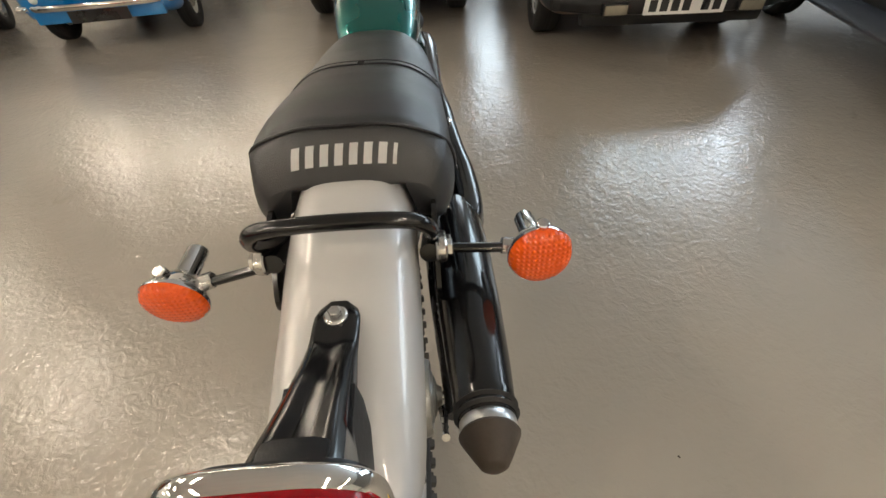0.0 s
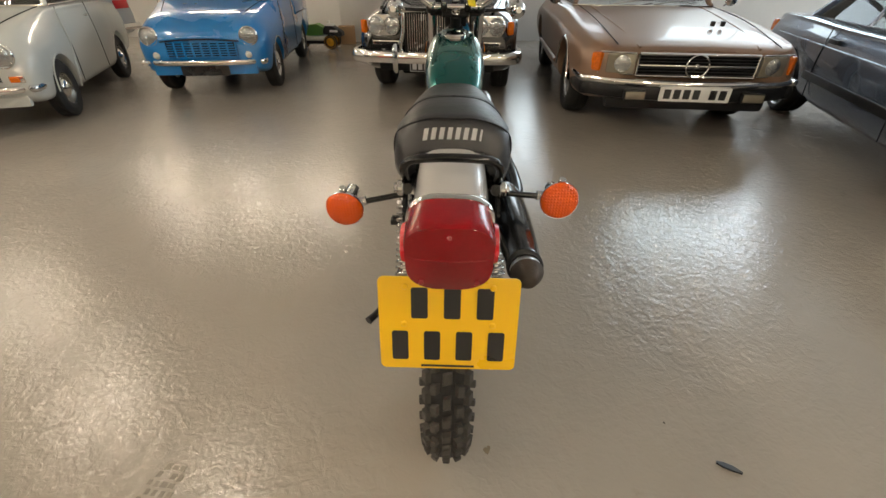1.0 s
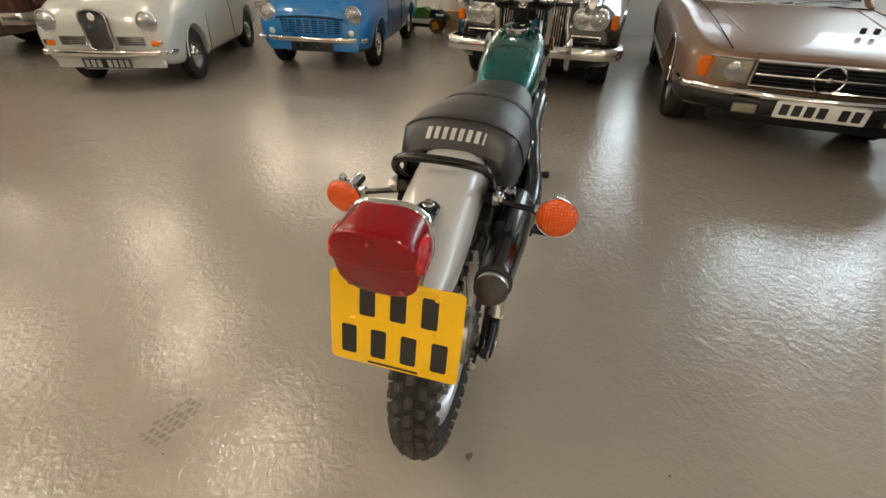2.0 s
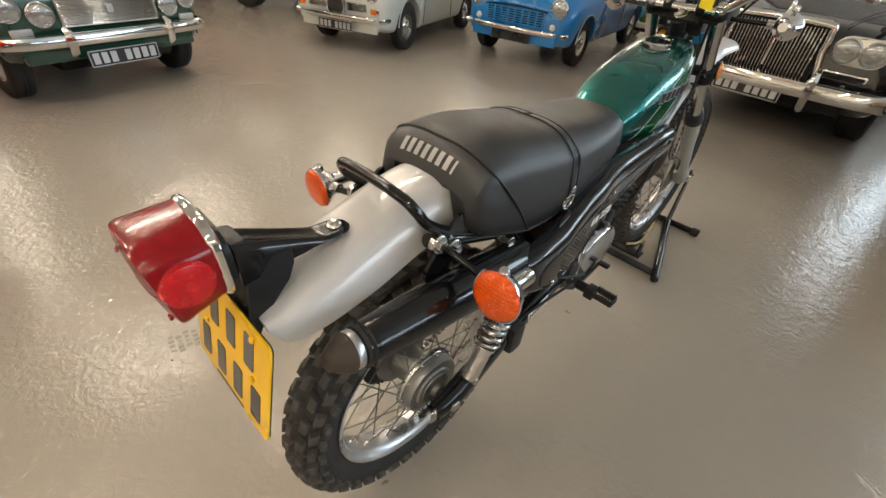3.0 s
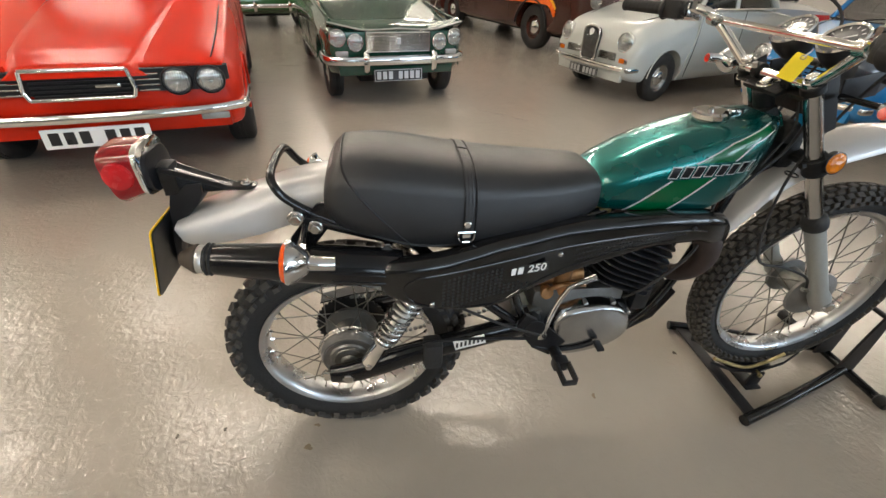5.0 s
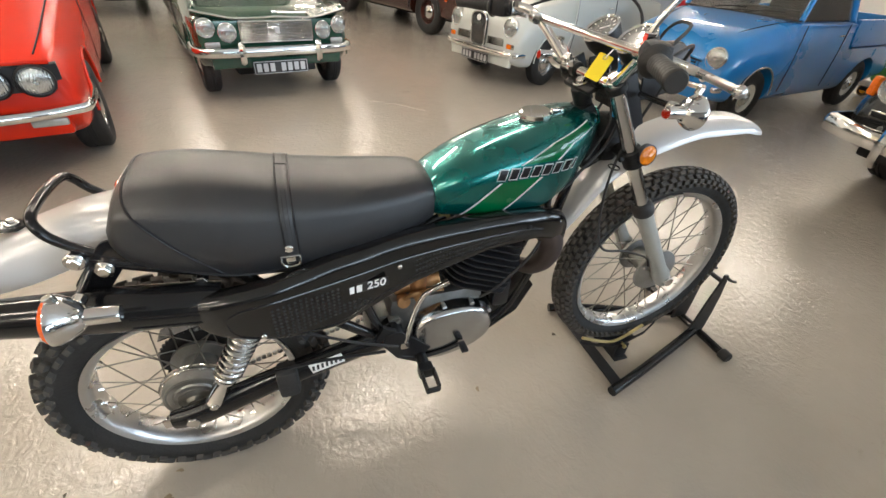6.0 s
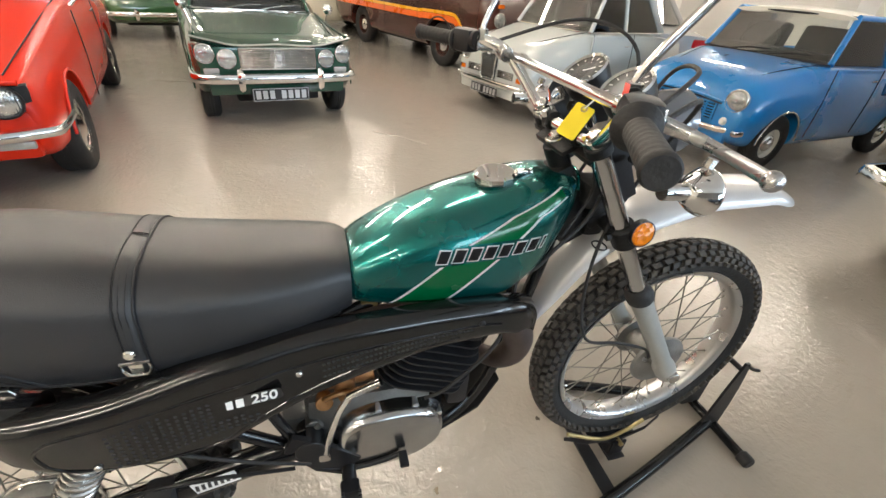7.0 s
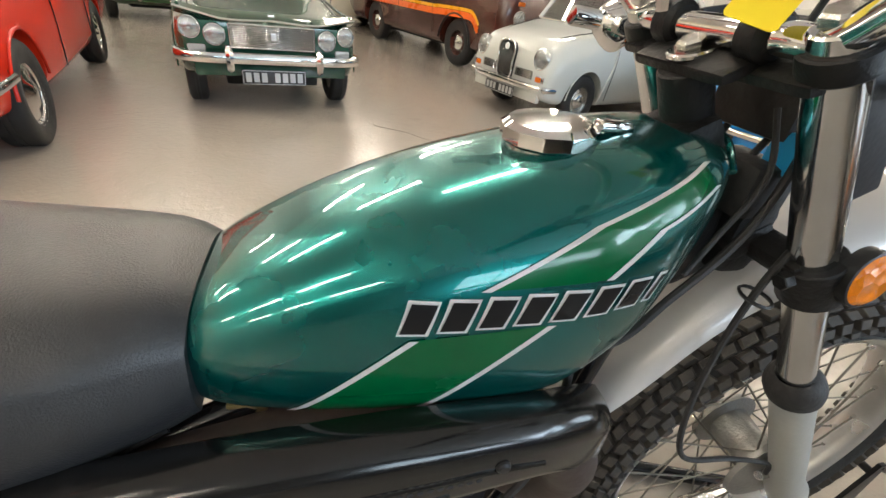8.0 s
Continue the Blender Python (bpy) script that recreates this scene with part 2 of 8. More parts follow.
def smooth_path(pts, per=8, closed=False):
    """Catmull-Rom through the points."""
    pts = [Vector(p) for p in pts]
    n, out = len(pts), []
    rng = range(n if closed else n - 1)
    for i in rng:
        if closed:
            p0, p1, p2, p3 = pts[i - 1], pts[i], pts[(i + 1) % n], pts[(i + 2) % n]
        else:
            p0, p1, p2, p3 = pts[max(i - 1, 0)], pts[i], pts[i + 1], pts[min(i + 2, n - 1)]
        for k in range(per):
            t = k / per
            out.append(0.5 * ((2 * p1) + (p2 - p0) * t + (2 * p0 - 5 * p1 + 4 * p2 - p3) * t * t + (3 * p1 - p0 - 3 * p2 + p3) * t ** 3))
    if not closed:
        out.append(pts[-1])
    return out


def tube(pts, r, seg=10, per=8, closed=False, smooth=True, flat=1.0):
    """A round bar swept along the points; r a number or one per point."""
    path = smooth_path(pts, per, closed) if smooth and len(pts) > 2 else [Vector(p) for p in pts]
    if isinstance(r, (list, tuple)):
        rs = list(np.interp(np.linspace(0, 1, len(path)), np.linspace(0, 1, len(r)), r))
    else:
        rs = [r] * len(path)
    n = len(path)
    tang = []
    for i in range(n):
        a = path[(i - 1) % n] if closed else path[max(i - 1, 0)]
        b = path[(i + 1) % n] if closed else path[min(i + 1, n - 1)]
        tang.append((b - a).normalized())
    up = Vector((0, 0, 1)) if abs(tang[0].z) < 0.9 else Vector((1, 0, 0))
    nrm = (up - tang[0] * up.dot(tang[0])).normalized()
    rings = []
    for i in range(n):
        nrm = (nrm - tang[i] * nrm.dot(tang[i])).normalized()
        bi = tang[i].cross(nrm)
        rings.append([path[i] + (nrm * math.cos(2 * math.pi * k / seg) + bi * flat * math.sin(2 * math.pi * k / seg)) * rs[i] for k in range(seg)])
    return loft(rings, caps=not closed, closed=closed)


def lathe(profile, seg=32, m=None, closed=False):
    """Turned round the local z axis: profile of (radius, height)."""
    rings = []
    for k in range(seg):
        a = 2 * math.pi * k / seg
        rings.append([Vector((max(r, 1e-4) * math.cos(a), max(r, 1e-4) * math.sin(a), h)) for r, h in profile])
    bm = loft(rings, caps=False, closed=True, ring_closed=closed)
    bmesh.ops.remove_doubles(bm, verts=bm.verts, dist=2e-4)
    if m is not None:
        bmesh.ops.transform(bm, matrix=m, verts=bm.verts)
    return bm


def aim(c, d):
    """Places local z along d at c."""
    return Matrix.Translation(c) @ Vector(d).normalized().to_track_quat("Z", "Y").to_matrix().to_4x4()


def cyl(a, b, r, seg=20, bev=0.0015, r2=None):
    a, b = Vector(a), Vector(b)
    h = (b - a).length
    r2 = r if r2 is None else r2
    e = min(bev, r * 0.4, h * 0.4)
    return lathe([(0, 0), (r - e, 0), (r, e), (r2, h - e), (r2 - e, h), (0, h)], seg, aim(a, b - a))


def extrude(poly, h, m=None, bev=0.0):
    """A flat outline in x, y made h thick along z."""
    bm = bmesh.new()
    f = bm.faces.new([bm.verts.new((p[0], p[1], 0)) for p in poly])
    r = bmesh.ops.extrude_face_region(bm, geom=[f])
    bmesh.ops.translate(bm, vec=(0, 0, h), verts=[v for v in r["geom"] if isinstance(v, bmesh.types.BMVert)])
    if bev:
        bmesh.ops.bevel(bm, geom=bm.edges[:], offset=bev, segments=2, affect="EDGES", profile=0.6)
    if m is not None:
        bmesh.ops.transform(bm, matrix=m, verts=bm.verts)
    return bm


def rrect(w, h, r, seg=5):
    out = []
    for cx, cy, a0 in ((w / 2 - r, h / 2 - r, 0), (-w / 2 + r, h / 2 - r, 90), (-w / 2 + r, -h / 2 + r, 180), (w / 2 - r, -h / 2 + r, 270)):
        for k in range(seg + 1):
            a = radians(a0 + 90 * k / seg)
            out.append((cx + r * math.cos(a), cy + r * math.sin(a)))
    return out


def sweep(path, prof, closed=False, up=(0, 0, 1)):
    """A flat profile (sideways, up) carried along a path that stays level."""
    n, rings = len(path), []
    for i in range(n):
        a = path[(i - 1) % n] if closed else path[max(i - 1, 0)]
        b = path[(i + 1) % n] if closed else path[min(i + 1, n - 1)]
        t = (Vector(b) - Vector(a)).normalized()
        s = t.cross(Vector(up)).normalized()
        u = s.cross(t)
        rings.append([Vector(path[i]) + s * p[0] + u * p[1] for p in prof])
    return loft(rings, caps=not closed, closed=closed)


def ease(xs, ys, x):
    """Smooth curve through the keys, without overshoot."""
    xs, ys = np.array(xs, float), np.array(ys, float)
    h, d = np.diff(xs), np.diff(ys) / np.diff(xs)
    m = np.zeros(len(xs))
    for i in range(1, len(xs) - 1):
        if d[i - 1] * d[i] > 0:
            m[i] = 2 * d[i - 1] * d[i] / (d[i - 1] + d[i])
    m[0], m[-1] = d[0], d[-1]
    i = int(np.clip(np.searchsorted(xs, x) - 1, 0, len(xs) - 2))
    t = min(max((x - xs[i]) / h[i], 0), 1)
    return float((2 * t ** 3 - 3 * t * t + 1) * ys[i] + (t ** 3 - 2 * t * t + t) * h[i] * m[i] + (3 * t * t - 2 * t ** 3) * ys[i + 1] + (t ** 3 - t * t) * h[i] * m[i + 1])


def text_mesh(txt, size, material, parent, m, name="lettering", thick=0.0006, shear=0.0):
    cu = bpy.data.curves.new(name, "FONT")
    cu.body, cu.size, cu.extrude, cu.shear = txt, size, thick, shear
    cu.align_x, cu.align_y = "CENTER", "CENTER"
    cu.offset = size * 0.012
    tmp = bpy.data.objects.new(name, cu)
    scene.collection.objects.link(tmp)
    me = bpy.data.meshes.new_from_object(tmp.evaluated_get(bpy.context.evaluated_depsgraph_get()))
    bpy.data.objects.remove(tmp)
    me.materials.clear()
    me.materials.append(material)
    ob = new(name, me)
    ob.parent, ob.matrix_basis = parent, m
    return ob


# ---------------------------------------------------------------- hall
X0, X1, Y0, Y1, ZC = -13.5, 11.0, -7.5, 8.6, 5.2
floor = thing("floor", box(V((X0 + X1) / 2, (Y0 + Y1) / 2, -0.1), V(X1 - X0 + 0.6, Y1 - Y0 + 0.6, 0.2)), M_FLOOR, "glossy grey-beige painted concrete showroom floor", "floor", kind="structure")


def wall_with_holes(name, label, a, b, holes, thick=0.25, z1=ZC, paint=None):
    """A wall from plan point a to b; holes (s0, s1, z0, z1) go right through."""
    a, b = Vector((*a, 0)), Vector((*b, 0))
    ln, d = (b - a).length, (b - a).normalized()
    side = Vector((0, 0, 1)).cross(d)
    ss = sorted({0, ln, *[h[0] for h in holes], *[h[1] for h in holes]})
    zs = sorted({0, z1, *[h[2] for h in holes], *[h[3] for h in holes]})
    bm = bmesh.new()
    cell = {}
    for i in range(len(ss) - 1):
        for k in range(len(zs) - 1):
            sm, zm = (ss[i] + ss[i + 1]) / 2, (zs[k] + zs[k + 1]) / 2
            cell[i, k] = not any(h[0] < sm < h[1] and h[2] < zm < h[3] for h in holes)

    def quad(pts):
        bm.faces.new([bm.verts.new(a + d * s + side * o + Vector((0, 0, z))) for s, z, o in pts])
    for (i, k), full in cell.items():
        if not full:
            continue
        s0, s1, z0, zz = ss[i], ss[i + 1], zs[k], zs[k + 1]
        for o in (0, -thick):
            quad(((s0, z0, o), (s1, z0, o), (s1, zz, o), (s0, zz, o)))
        for di, dk, pts in ((-1, 0, ((s0, z0), (s0, zz))), (1, 0, ((s1, z0), (s1, zz))), (0, -1, ((s0, z0), (s1, z0))), (0, 1, ((s0, zz), (s1, zz)))):
            if not cell.get((i + di, k + dk), False):
                quad(((*pts[0], 0), (*pts[1], 0), (*pts[1], -thick), (*pts[0], -thick)))
    bmesh.ops.remove_doubles(bm, verts=bm.verts, dist=1e-4)
    return thing(name, bm, paint or M_WALL, label, "wall", kind="structure", smooth=0)


def window_in(name, a, b, hole, cols, rows, label):
    """Steel frame and panes that fill one opening."""
    a, b = Vector((*a, 0)), Vector((*b, 0))
    d = (b - a).normalized()
    side = Vector((0, 0, 1)).cross(d)
    s0, s1, z0, z1 = hole
    base = root(name, label, "window", Matrix.Translation(a + d * (s0 + s1) / 2 + Vector((0, 0, z0))))
    tagged(base, kind="structure")
    rot = Matrix((d, side, Vector((0, 0, 1)))).transposed().to_4x4()
    w, h, t = s1 - s0, z1 - z0, 0.06
    bars = []
    for i in range(cols + 1):
        bars.append(box(V(-w / 2 + w * i / cols, -0.12, h / 2), V(t, 0.07, h), 0.006))
    for k in range(rows + 1):
        bars.append(box(V(0, -0.12, h * k / rows), V(w + t, 0.066, t), 0.006))
    bm = join(*bars)
    bmesh.ops.transform(bm, matrix=rot, verts=bm.verts)
    part("window_frame", bm, M_STEEL, base)
    me = None
    for i in range(cols):
        for k in range(rows):
            if me is None:
                g = box(V(0, 0, 0), V(w / cols - t, 0.008, h / rows - t))
                bmesh.ops.transform(g, matrix=rot, verts=g.verts)
                me = mesh_from(g, "pane", M_GLASS, 0)
            p = rot @ V(-w / 2 + w * (i + 0.5) / cols, -0.12, h * (k + 0.5) / rows)
            shared("pane", me, base, Matrix.Translation(p)).visible_shadow = False
    return base


# back wall with a tall side light and a high band of glazing
BACK = ((X1, Y1), (X0, Y1))
h_tall, h_high = (X1 - 2.90, X1 - 1.20, 1.30, 3.2), (0.5, X1 - 4.3, 2.55, 4.9)
wall_with_holes("wall_north", "white painted wall with high steel windows", *BACK, [h_tall, h_high])
window_in("window_1", *BACK, h_tall, 1, 2, "tall steel-framed side light in the white wall")
window_in("window_2", *BACK, h_high, 4, 2, "high steel-framed band of glazing")
# wide window on the far side
FRONT = ((X1, Y0), (X1, Y1))
h_shop = (8.6, 15.0, 1.0, 3.4)
wall_with_holes("wall_east", "unseen wall round a wide window, greyed to dim reflections", *FRONT, [h_shop], paint=M_DIMWALL)
window_in("window_3", *FRONT, h_shop, 4, 2, "wide steel-framed window in the grey wall")
wall_with_holes("wall_south", "plain cream painted wall", (X0, Y0), (X1, Y0), [], paint=M_CREAMWALL)
wall_with_holes("wall_west", "plain white painted wall", (X0, Y1), (X0, Y0), [])
thing("ceiling", box(V((X0 + X1) / 2, (Y0 + Y1) / 2, ZC + 0.1), V(X1 - X0 + 0.6, Y1 - Y0 + 0.6, 0.2)), M_CEIL, "pale painted flat ceiling of the showroom", "ceiling", kind="structure")
for k, (px, w) in enumerate(((-1.75, 0.9), (-4.6, 0.35), (3.1, 0.35), (-8.5, 0.35))):
    thing("trim_%d" % (k + 1), box(V(px, Y1 - 0.22, ZC / 2), V(w, 0.44, ZC - 0.01), 0.01), M_WALL, "white painted pilaster against the wall", "pilaster", kind="structure")
thing("baseboard", box(V((X0 - 2.2) / 2, Y1 - 0.012, 0.07), V(-2.2 - X0 - 0.1, 0.02, 0.14), 0.004), M_WALL, "white painted skirting board along the wall", "baseboard", kind="structure")


def strip_light(m):
    """Twin-tube fluorescent batten hung from the ceiling."""
    r = root("strip_light", "white twin-tube fluorescent batten hung under the ceiling", "ceiling light", m, "ceiling strip lights")
    part("housing", box(V(0, 0, 0.05), V(0.16, 1.3, 0.06), 0.01), M_PLATE_W, r)
    for s in (-1, 1):
        part("lamp_tube", cyl((s * 0.045, -0.62, 0.0), (s * 0.045, 0.62, 0.0), 0.016, 12), M_TUBE, r)
        part("hanger", cyl((0, s * 0.5, 0.07), (0, s * 0.5, ZC - 3.4), 0.006, 8), M_STEEL, r)
    return r


# Rows at x 1.3 and 3.8 are unseen fill, added to brighten the floor.
LAMPS = ((-4.3, (-5.9, -3.2, -0.4, 2.3)), (-2.3, (-4.6, -1.8, 1.0)), (-6.7, (-1.6, 1.2, 4.1)), (-10.4, (-6.3, -1.4, 1.6, 4.6)), (1.3, (-5.6, -3.6, -1.8)), (3.8, (-5.6, -3.6, -1.8)))
first = None
for lx, row in LAMPS:
    for ly in row:
        at = Matrix.Translation((lx, ly, 3.4))
        first = strip_light(at) if first is None else (copy_thing(first, at) and first)
# Unseen battens added along the north wall to spread a sheen over the floor.
for lx in (-6.4, -4.6, -3.0):
    copy_thing(first, Matrix.Translation((lx, 7.75, 3.4)) @ Matrix.Rotation(radians(90), 4, "Z"))
# daylight that falls in at the glazing
area("daylight_side", look((X1 + 0.22, 4.3, 2.2), (0, 3.4, 0.8)), 6.2, 2.3, 340, (0.80, 0.90, 1.0))
area("daylight_band", look((7.4, Y1 + 0.22, 3.72), (6.0, 0, 0.4)), 6.0, 2.2, 560, (0.78, 0.90, 1.0))
area("daylight_sidelight", look((2.05, Y1 + 0.22, 2.25), (1.75, 0, 0.6)), 1.6, 1.8, 62, (0.86, 0.93, 1.0))

# ---------------------------------------------------------------- motorcycle
RA, FA = V(0, 0, 0.306), V(0, 1.41, 0.42)
bike = root("motorcycle", "green and black vintage trail motorcycle with silver mudguards", "motorcycle", Matrix.Translation((0, 0, 0.03)))
AX = Matrix.Rotation(radians(90), 4, "Y")


def spoked_wheel(c, R, tw, rim_r, hub_r, hub_w, knob_rows, knobs, parent, knob_h=0.011):
    """Rim with tyre, knobs, hub, spokes and nipples; axle along x."""
    m = Matrix.Translation(c) @ AX
    lip = 0.008
    hw = tw * 0.34
    rim = part("wheel", lathe([(rim_r - 0.012, -hw * 0.4), (rim_r - 0.009, -hw * 0.8), (rim_r - 0.002, -hw), (rim_r + lip, -hw - 0.004), (rim_r + lip, -hw + 0.004), (rim_r, -hw + 0.006), (rim_r - 0.006, 0), (rim_r, hw - 0.006),
                                (rim_r + lip, hw - 0.004), (rim_r + lip, hw + 0.004), (rim_r - 0.002, hw), (rim_r - 0.009, hw * 0.8), (rim_r - 0.012, hw * 0.4), (rim_r - 0.013, 0)], 96, m, closed=True), M_ALU, parent, "polished alloy rim")
    prof = []
    depth = R - 0.012 - rim_r
    for k in range(25):
        a = radians(-112 + 224 * k / 24)
        prof.append((rim_r + depth * 0.52 + depth * 0.5 * math.cos(a) * (1.0 if abs(a) < 1.6 else 1.05), tw * 0.47 * math.sin(a)))
    prof += [(rim_r + 0.006, hw * 0.9), (rim_r + 0.004, 0), (rim_r + 0.006, -hw * 0.9)]
    part("tyre", lathe(prof, 96, m, closed=True), M_TYRE, rim, "black knobbly off-road tyre")
    # tread blocks, each a tapered lug that follows the crown
    bm = bmesh.new()
    lug = random.Random(5)
    for ri, (off, wid0, ln0) in enumerate(knob_rows):
        for s in ((-1, 1) if off else (1,)):
            for k in range(knobs):
                ph = (k + (0.5 if ri % 2 else 0.0) + lug.uniform(-0.05, 0.05)) * 2 * math.pi / knobs
                wid, ln, skew = wid0 * lug.uniform(0.86, 1.06), ln0 * lug.uniform(0.84, 1.04), s * (0.32 if ri % 2 else -0.32) + lug.uniform(-0.08, 0.08)
                phi = s * off
                cr, cx = rim_r + depth * 0.52 + depth * 0.5 * math.cos(phi), tw * 0.47 * math.sin(phi)
                nr, nx = math.cos(phi), math.sin(phi)
                tr, tx = -nx, nr
                vs = []
                for h, sc in ((-0.003, 1.06), (knob_h - 0.0012, 0.94), (knob_h, 0.84)):
                    for du, dl in ((-1, -1), (1, -1), (1, 1), (-1, 1)):
                        rr = cr + nr * h + tr * du * wid * sc * 0.5
                        xx = cx + nx * h + tx * du * wid * sc * 0.5
                        aa = ph + (dl * ln * sc * 0.5 + skew * du * wid * sc * 0.5) / R
                        vs.append(bm.verts.new(m @ V(rr * math.cos(aa), rr * math.sin(aa), xx)))
                for lv in (0, 4):
                    for q in range(4):
                        w = (q + 1) % 4
                        bm.faces.new((vs[lv + q], vs[lv + w], vs[lv + 4 + w], vs[lv + 4 + q]))
                bm.faces.new(vs[8:12])
    ob = part("tread", bm, M_DUST, rim, smooth=20)
    tagged(ob, kind="stuff")
    part("hub", lathe([(0, -hub_w * 0.62), (0.018, -hub_w * 0.62), (0.02, -hub_w * 0.5), (hub_r * 0.6, -hub_w * 0.48), (hub_r, -hub_w * 0.42), (hub_r, -hub_w * 0.34), (hub_r * 0.62, -hub_w * 0.30), (hub_r * 0.55, 0), (hub_r * 0.62, hub_w * 0.30),
                       (hub_r, hub_w * 0.34), (hub_r, hub_w * 0.42), (hub_r * 0.8, hub_w * 0.46), (hub_r * 0.3, hub_w * 0.5), (0.02, hub_w * 0.5), (0.018, hub_w * 0.62), (0, hub_w * 0.62)], 40, m), M_CAST, rim, "cast alloy drum hub")
    sp = []
    ni = []
    n = 36
    for k in range(n):
        s = 1 if k % 2 else -1
        a = 2 * math.pi * (k + 0.5) / n
        lean = radians(34) * (1 if (k // 2) % 2 else -1)
        p0 = m @ V(hub_r * 0.93 * math.cos(a + lean), hub_r * 0.93 * math.sin(a + lean), s * hub_w * 0.38)
        p1 = m @ V((rim_r - 0.010) * math.cos(a), (rim_r - 0.010) * math.sin(a), s * 0.004)
        sp.append((p0, p1))
    for i, (p0, p1) in enumerate(sp):
        part("spoke", cyl(p0, p1, 0.0017, 6, 0.0003), M_SPOKE, rim)
        d = (p0 - p1).normalized()
        ni.append(cyl(p1 - d * 0.004, p1 + d * 0.013, 0.0036, 6, 0.0006))
    tagged(part("nipple_ring", join(*ni), M_CHROME, rim), kind="stuff")
    return rim


spoked_wheel(RA, 0.335, 0.108, 0.235, 0.075, 0.13, ((0.0, 0.019, 0.029), (0.50, 0.018, 0.027), (0.95, 0.018, 0.029), (1.36, 0.014, 0.022)), 40, bike, 0.012)
spoked_wheel(FA, 0.352, 0.086, 0.272, 0.062, 0.12, ((0.0, 0.0145, 0.023), (0.40, 0.0135, 0.0225), (0.78, 0.0135, 0.023), (1.12, 0.0135, 0.022), (1.42, 0.010, 0.017)), 70, bike, 0.0085)
M_YOKE0 = mat("oily_steel", (0.02, 0.019, 0.018), 0.5, 0.5, var=0.3, scale=25)
M_ALUDARK = mat("greasy_alloy", (0.16, 0.155, 0.14), 0.5, 0.7, var=0.4, scale=25, bump=0.4, bscale=120)
M_CASE = mat("polished_case", (0.50, 0.50, 0.50), 0.20, 1.0, var=0.14, scale=16, rvar=0.07, bump=0.05, bscale=110)
M_BRAKE = mat("brake_alloy", (0.27, 0.265, 0.25), 0.42, 0.85, var=0.25, scale=20, bump=0.2, bscale=160)
# rear brake plate on the right, sprocket on the left
bp = part("brake_plate", lathe([(0, 0.028), (0.02, 0.028), (0.028, 0.019), (0.050, 0.016), (0.054, 0.011), (0.066, 0.010), (0.070, 0.013), (0.074, 0.012), (0.078, 0.003), (0.079, -0.010), (0.0, -0.010)], 48, Matrix.Translation(RA + V(0.058, 0, 0)) @ AX), M_BRAKE, bike, "cast alloy brake plate")
part("hub_flange", lathe([(0.074, 0.010), (0.084, 0.008), (0.087, 0.004), (0.087, -0.004), (0.074, -0.004)], 48, Matrix.Translation(RA + V(0.040, 0, 0)) @ AX, closed=True), M_DULL, bp)
part("drum_boss", lathe([(0, 0.034), (0.018, 0.032), (0.024, 0.022), (0.040, 0.018), (0.045, 0.010), (0, 0.010)], 32, Matrix.Translation(RA + V(0.060, 0, 0)) @ AX), M_ALUDARK, bp)
for k in range(10):
    a = 2 * math.pi * k / 10
    part("rivet", cyl(RA + V(0.042, 0.081 * math.cos(a), 0.081 * math.sin(a)), RA + V(0.053, 0.081 * math.cos(a), 0.081 * math.sin(a)), 0.004, 8), M_DULL, bp)
part("brake_arm", tube([RA + V(0.088, -0.005, -0.03), RA + V(0.094, -0.05, -0.045), RA + V(0.094, -0.075, -0.03)], [0.008, 0.006, 0.009], 8), M_DULL, bp)
coil = [RA + V(0.094, -0.07 + 0.1 * k / 60, -0.025 + 0.06 * k / 60) + V(0.006 * math.cos(k * 0.9), 0, 0.006 * math.sin(k * 0.9)) for k in range(61)]
part("return_spring", tube(coil[:30], 0.0013, 5, 1), M_SATIN, bp)
part("brake_rod", tube([RA + V(0.094, -0.07, -0.03), V(0.12, 0.2, 0.40), V(0.14, 0.47, 0.41)], 0.004, 8), M_SATIN, bp)
spk = []
for k in range(42):
    a = 2 * math.pi * k / 42
    spk += [(0.098 * math.cos(a - 0.05), 0.098 * math.sin(a - 0.05)), (0.105 * math.cos(a), 0.105 * math.sin(a))]
part("sprocket", extrude(spk, 0.006, Matrix.Translation(RA + V(-0.075, 0, 0)) @ AX), M_YOKE0, bike, "toothed steel sprocket")
links = []
for (y0, z0), (y1, z1) in (((0, 0.406), (0.56, 0.43)), ((0, 0.208), (0.56, 0.355))):
    for k in range(36):
        t = (k + 0.5) / 36
        links.append(box(V(-0.073, y0 + (y1 - y0) * t, z0 + (z1 - z0) * t), V(0.014, 0.0125, 0.010), 0.003, seg=1))
tagged(part("drive_chain", join(*links), M_CAST, bike, "greasy roller chain"), kind="stuff")
part("chain_guard", loft([[V(-0.055, y, z), V(-0.095, y, z), V(-0.095, y, z - 0.03), V(-0.091, y, z - 0.03), V(-0.091, y, z - 0.004), V(-0.055, y, z - 0.004)] for y, z in ((-0.08, 0.405), (0.02, 0.433), (0.3, 0.448), (0.45, 0.45))]), M_SATIN, bike)
part("axle", cyl(RA + V(-0.125, 0, 0), RA + V(0.145, 0, 0), 0.009, 12), M_DULL, bike)
for s in (-1, 1):
    part("axle_nut", cyl(RA + V(s * 0.13, 0, 0), RA + V(s * 0.146, 0, 0), 0.016, 6, 0.002), M_DULL, bike)
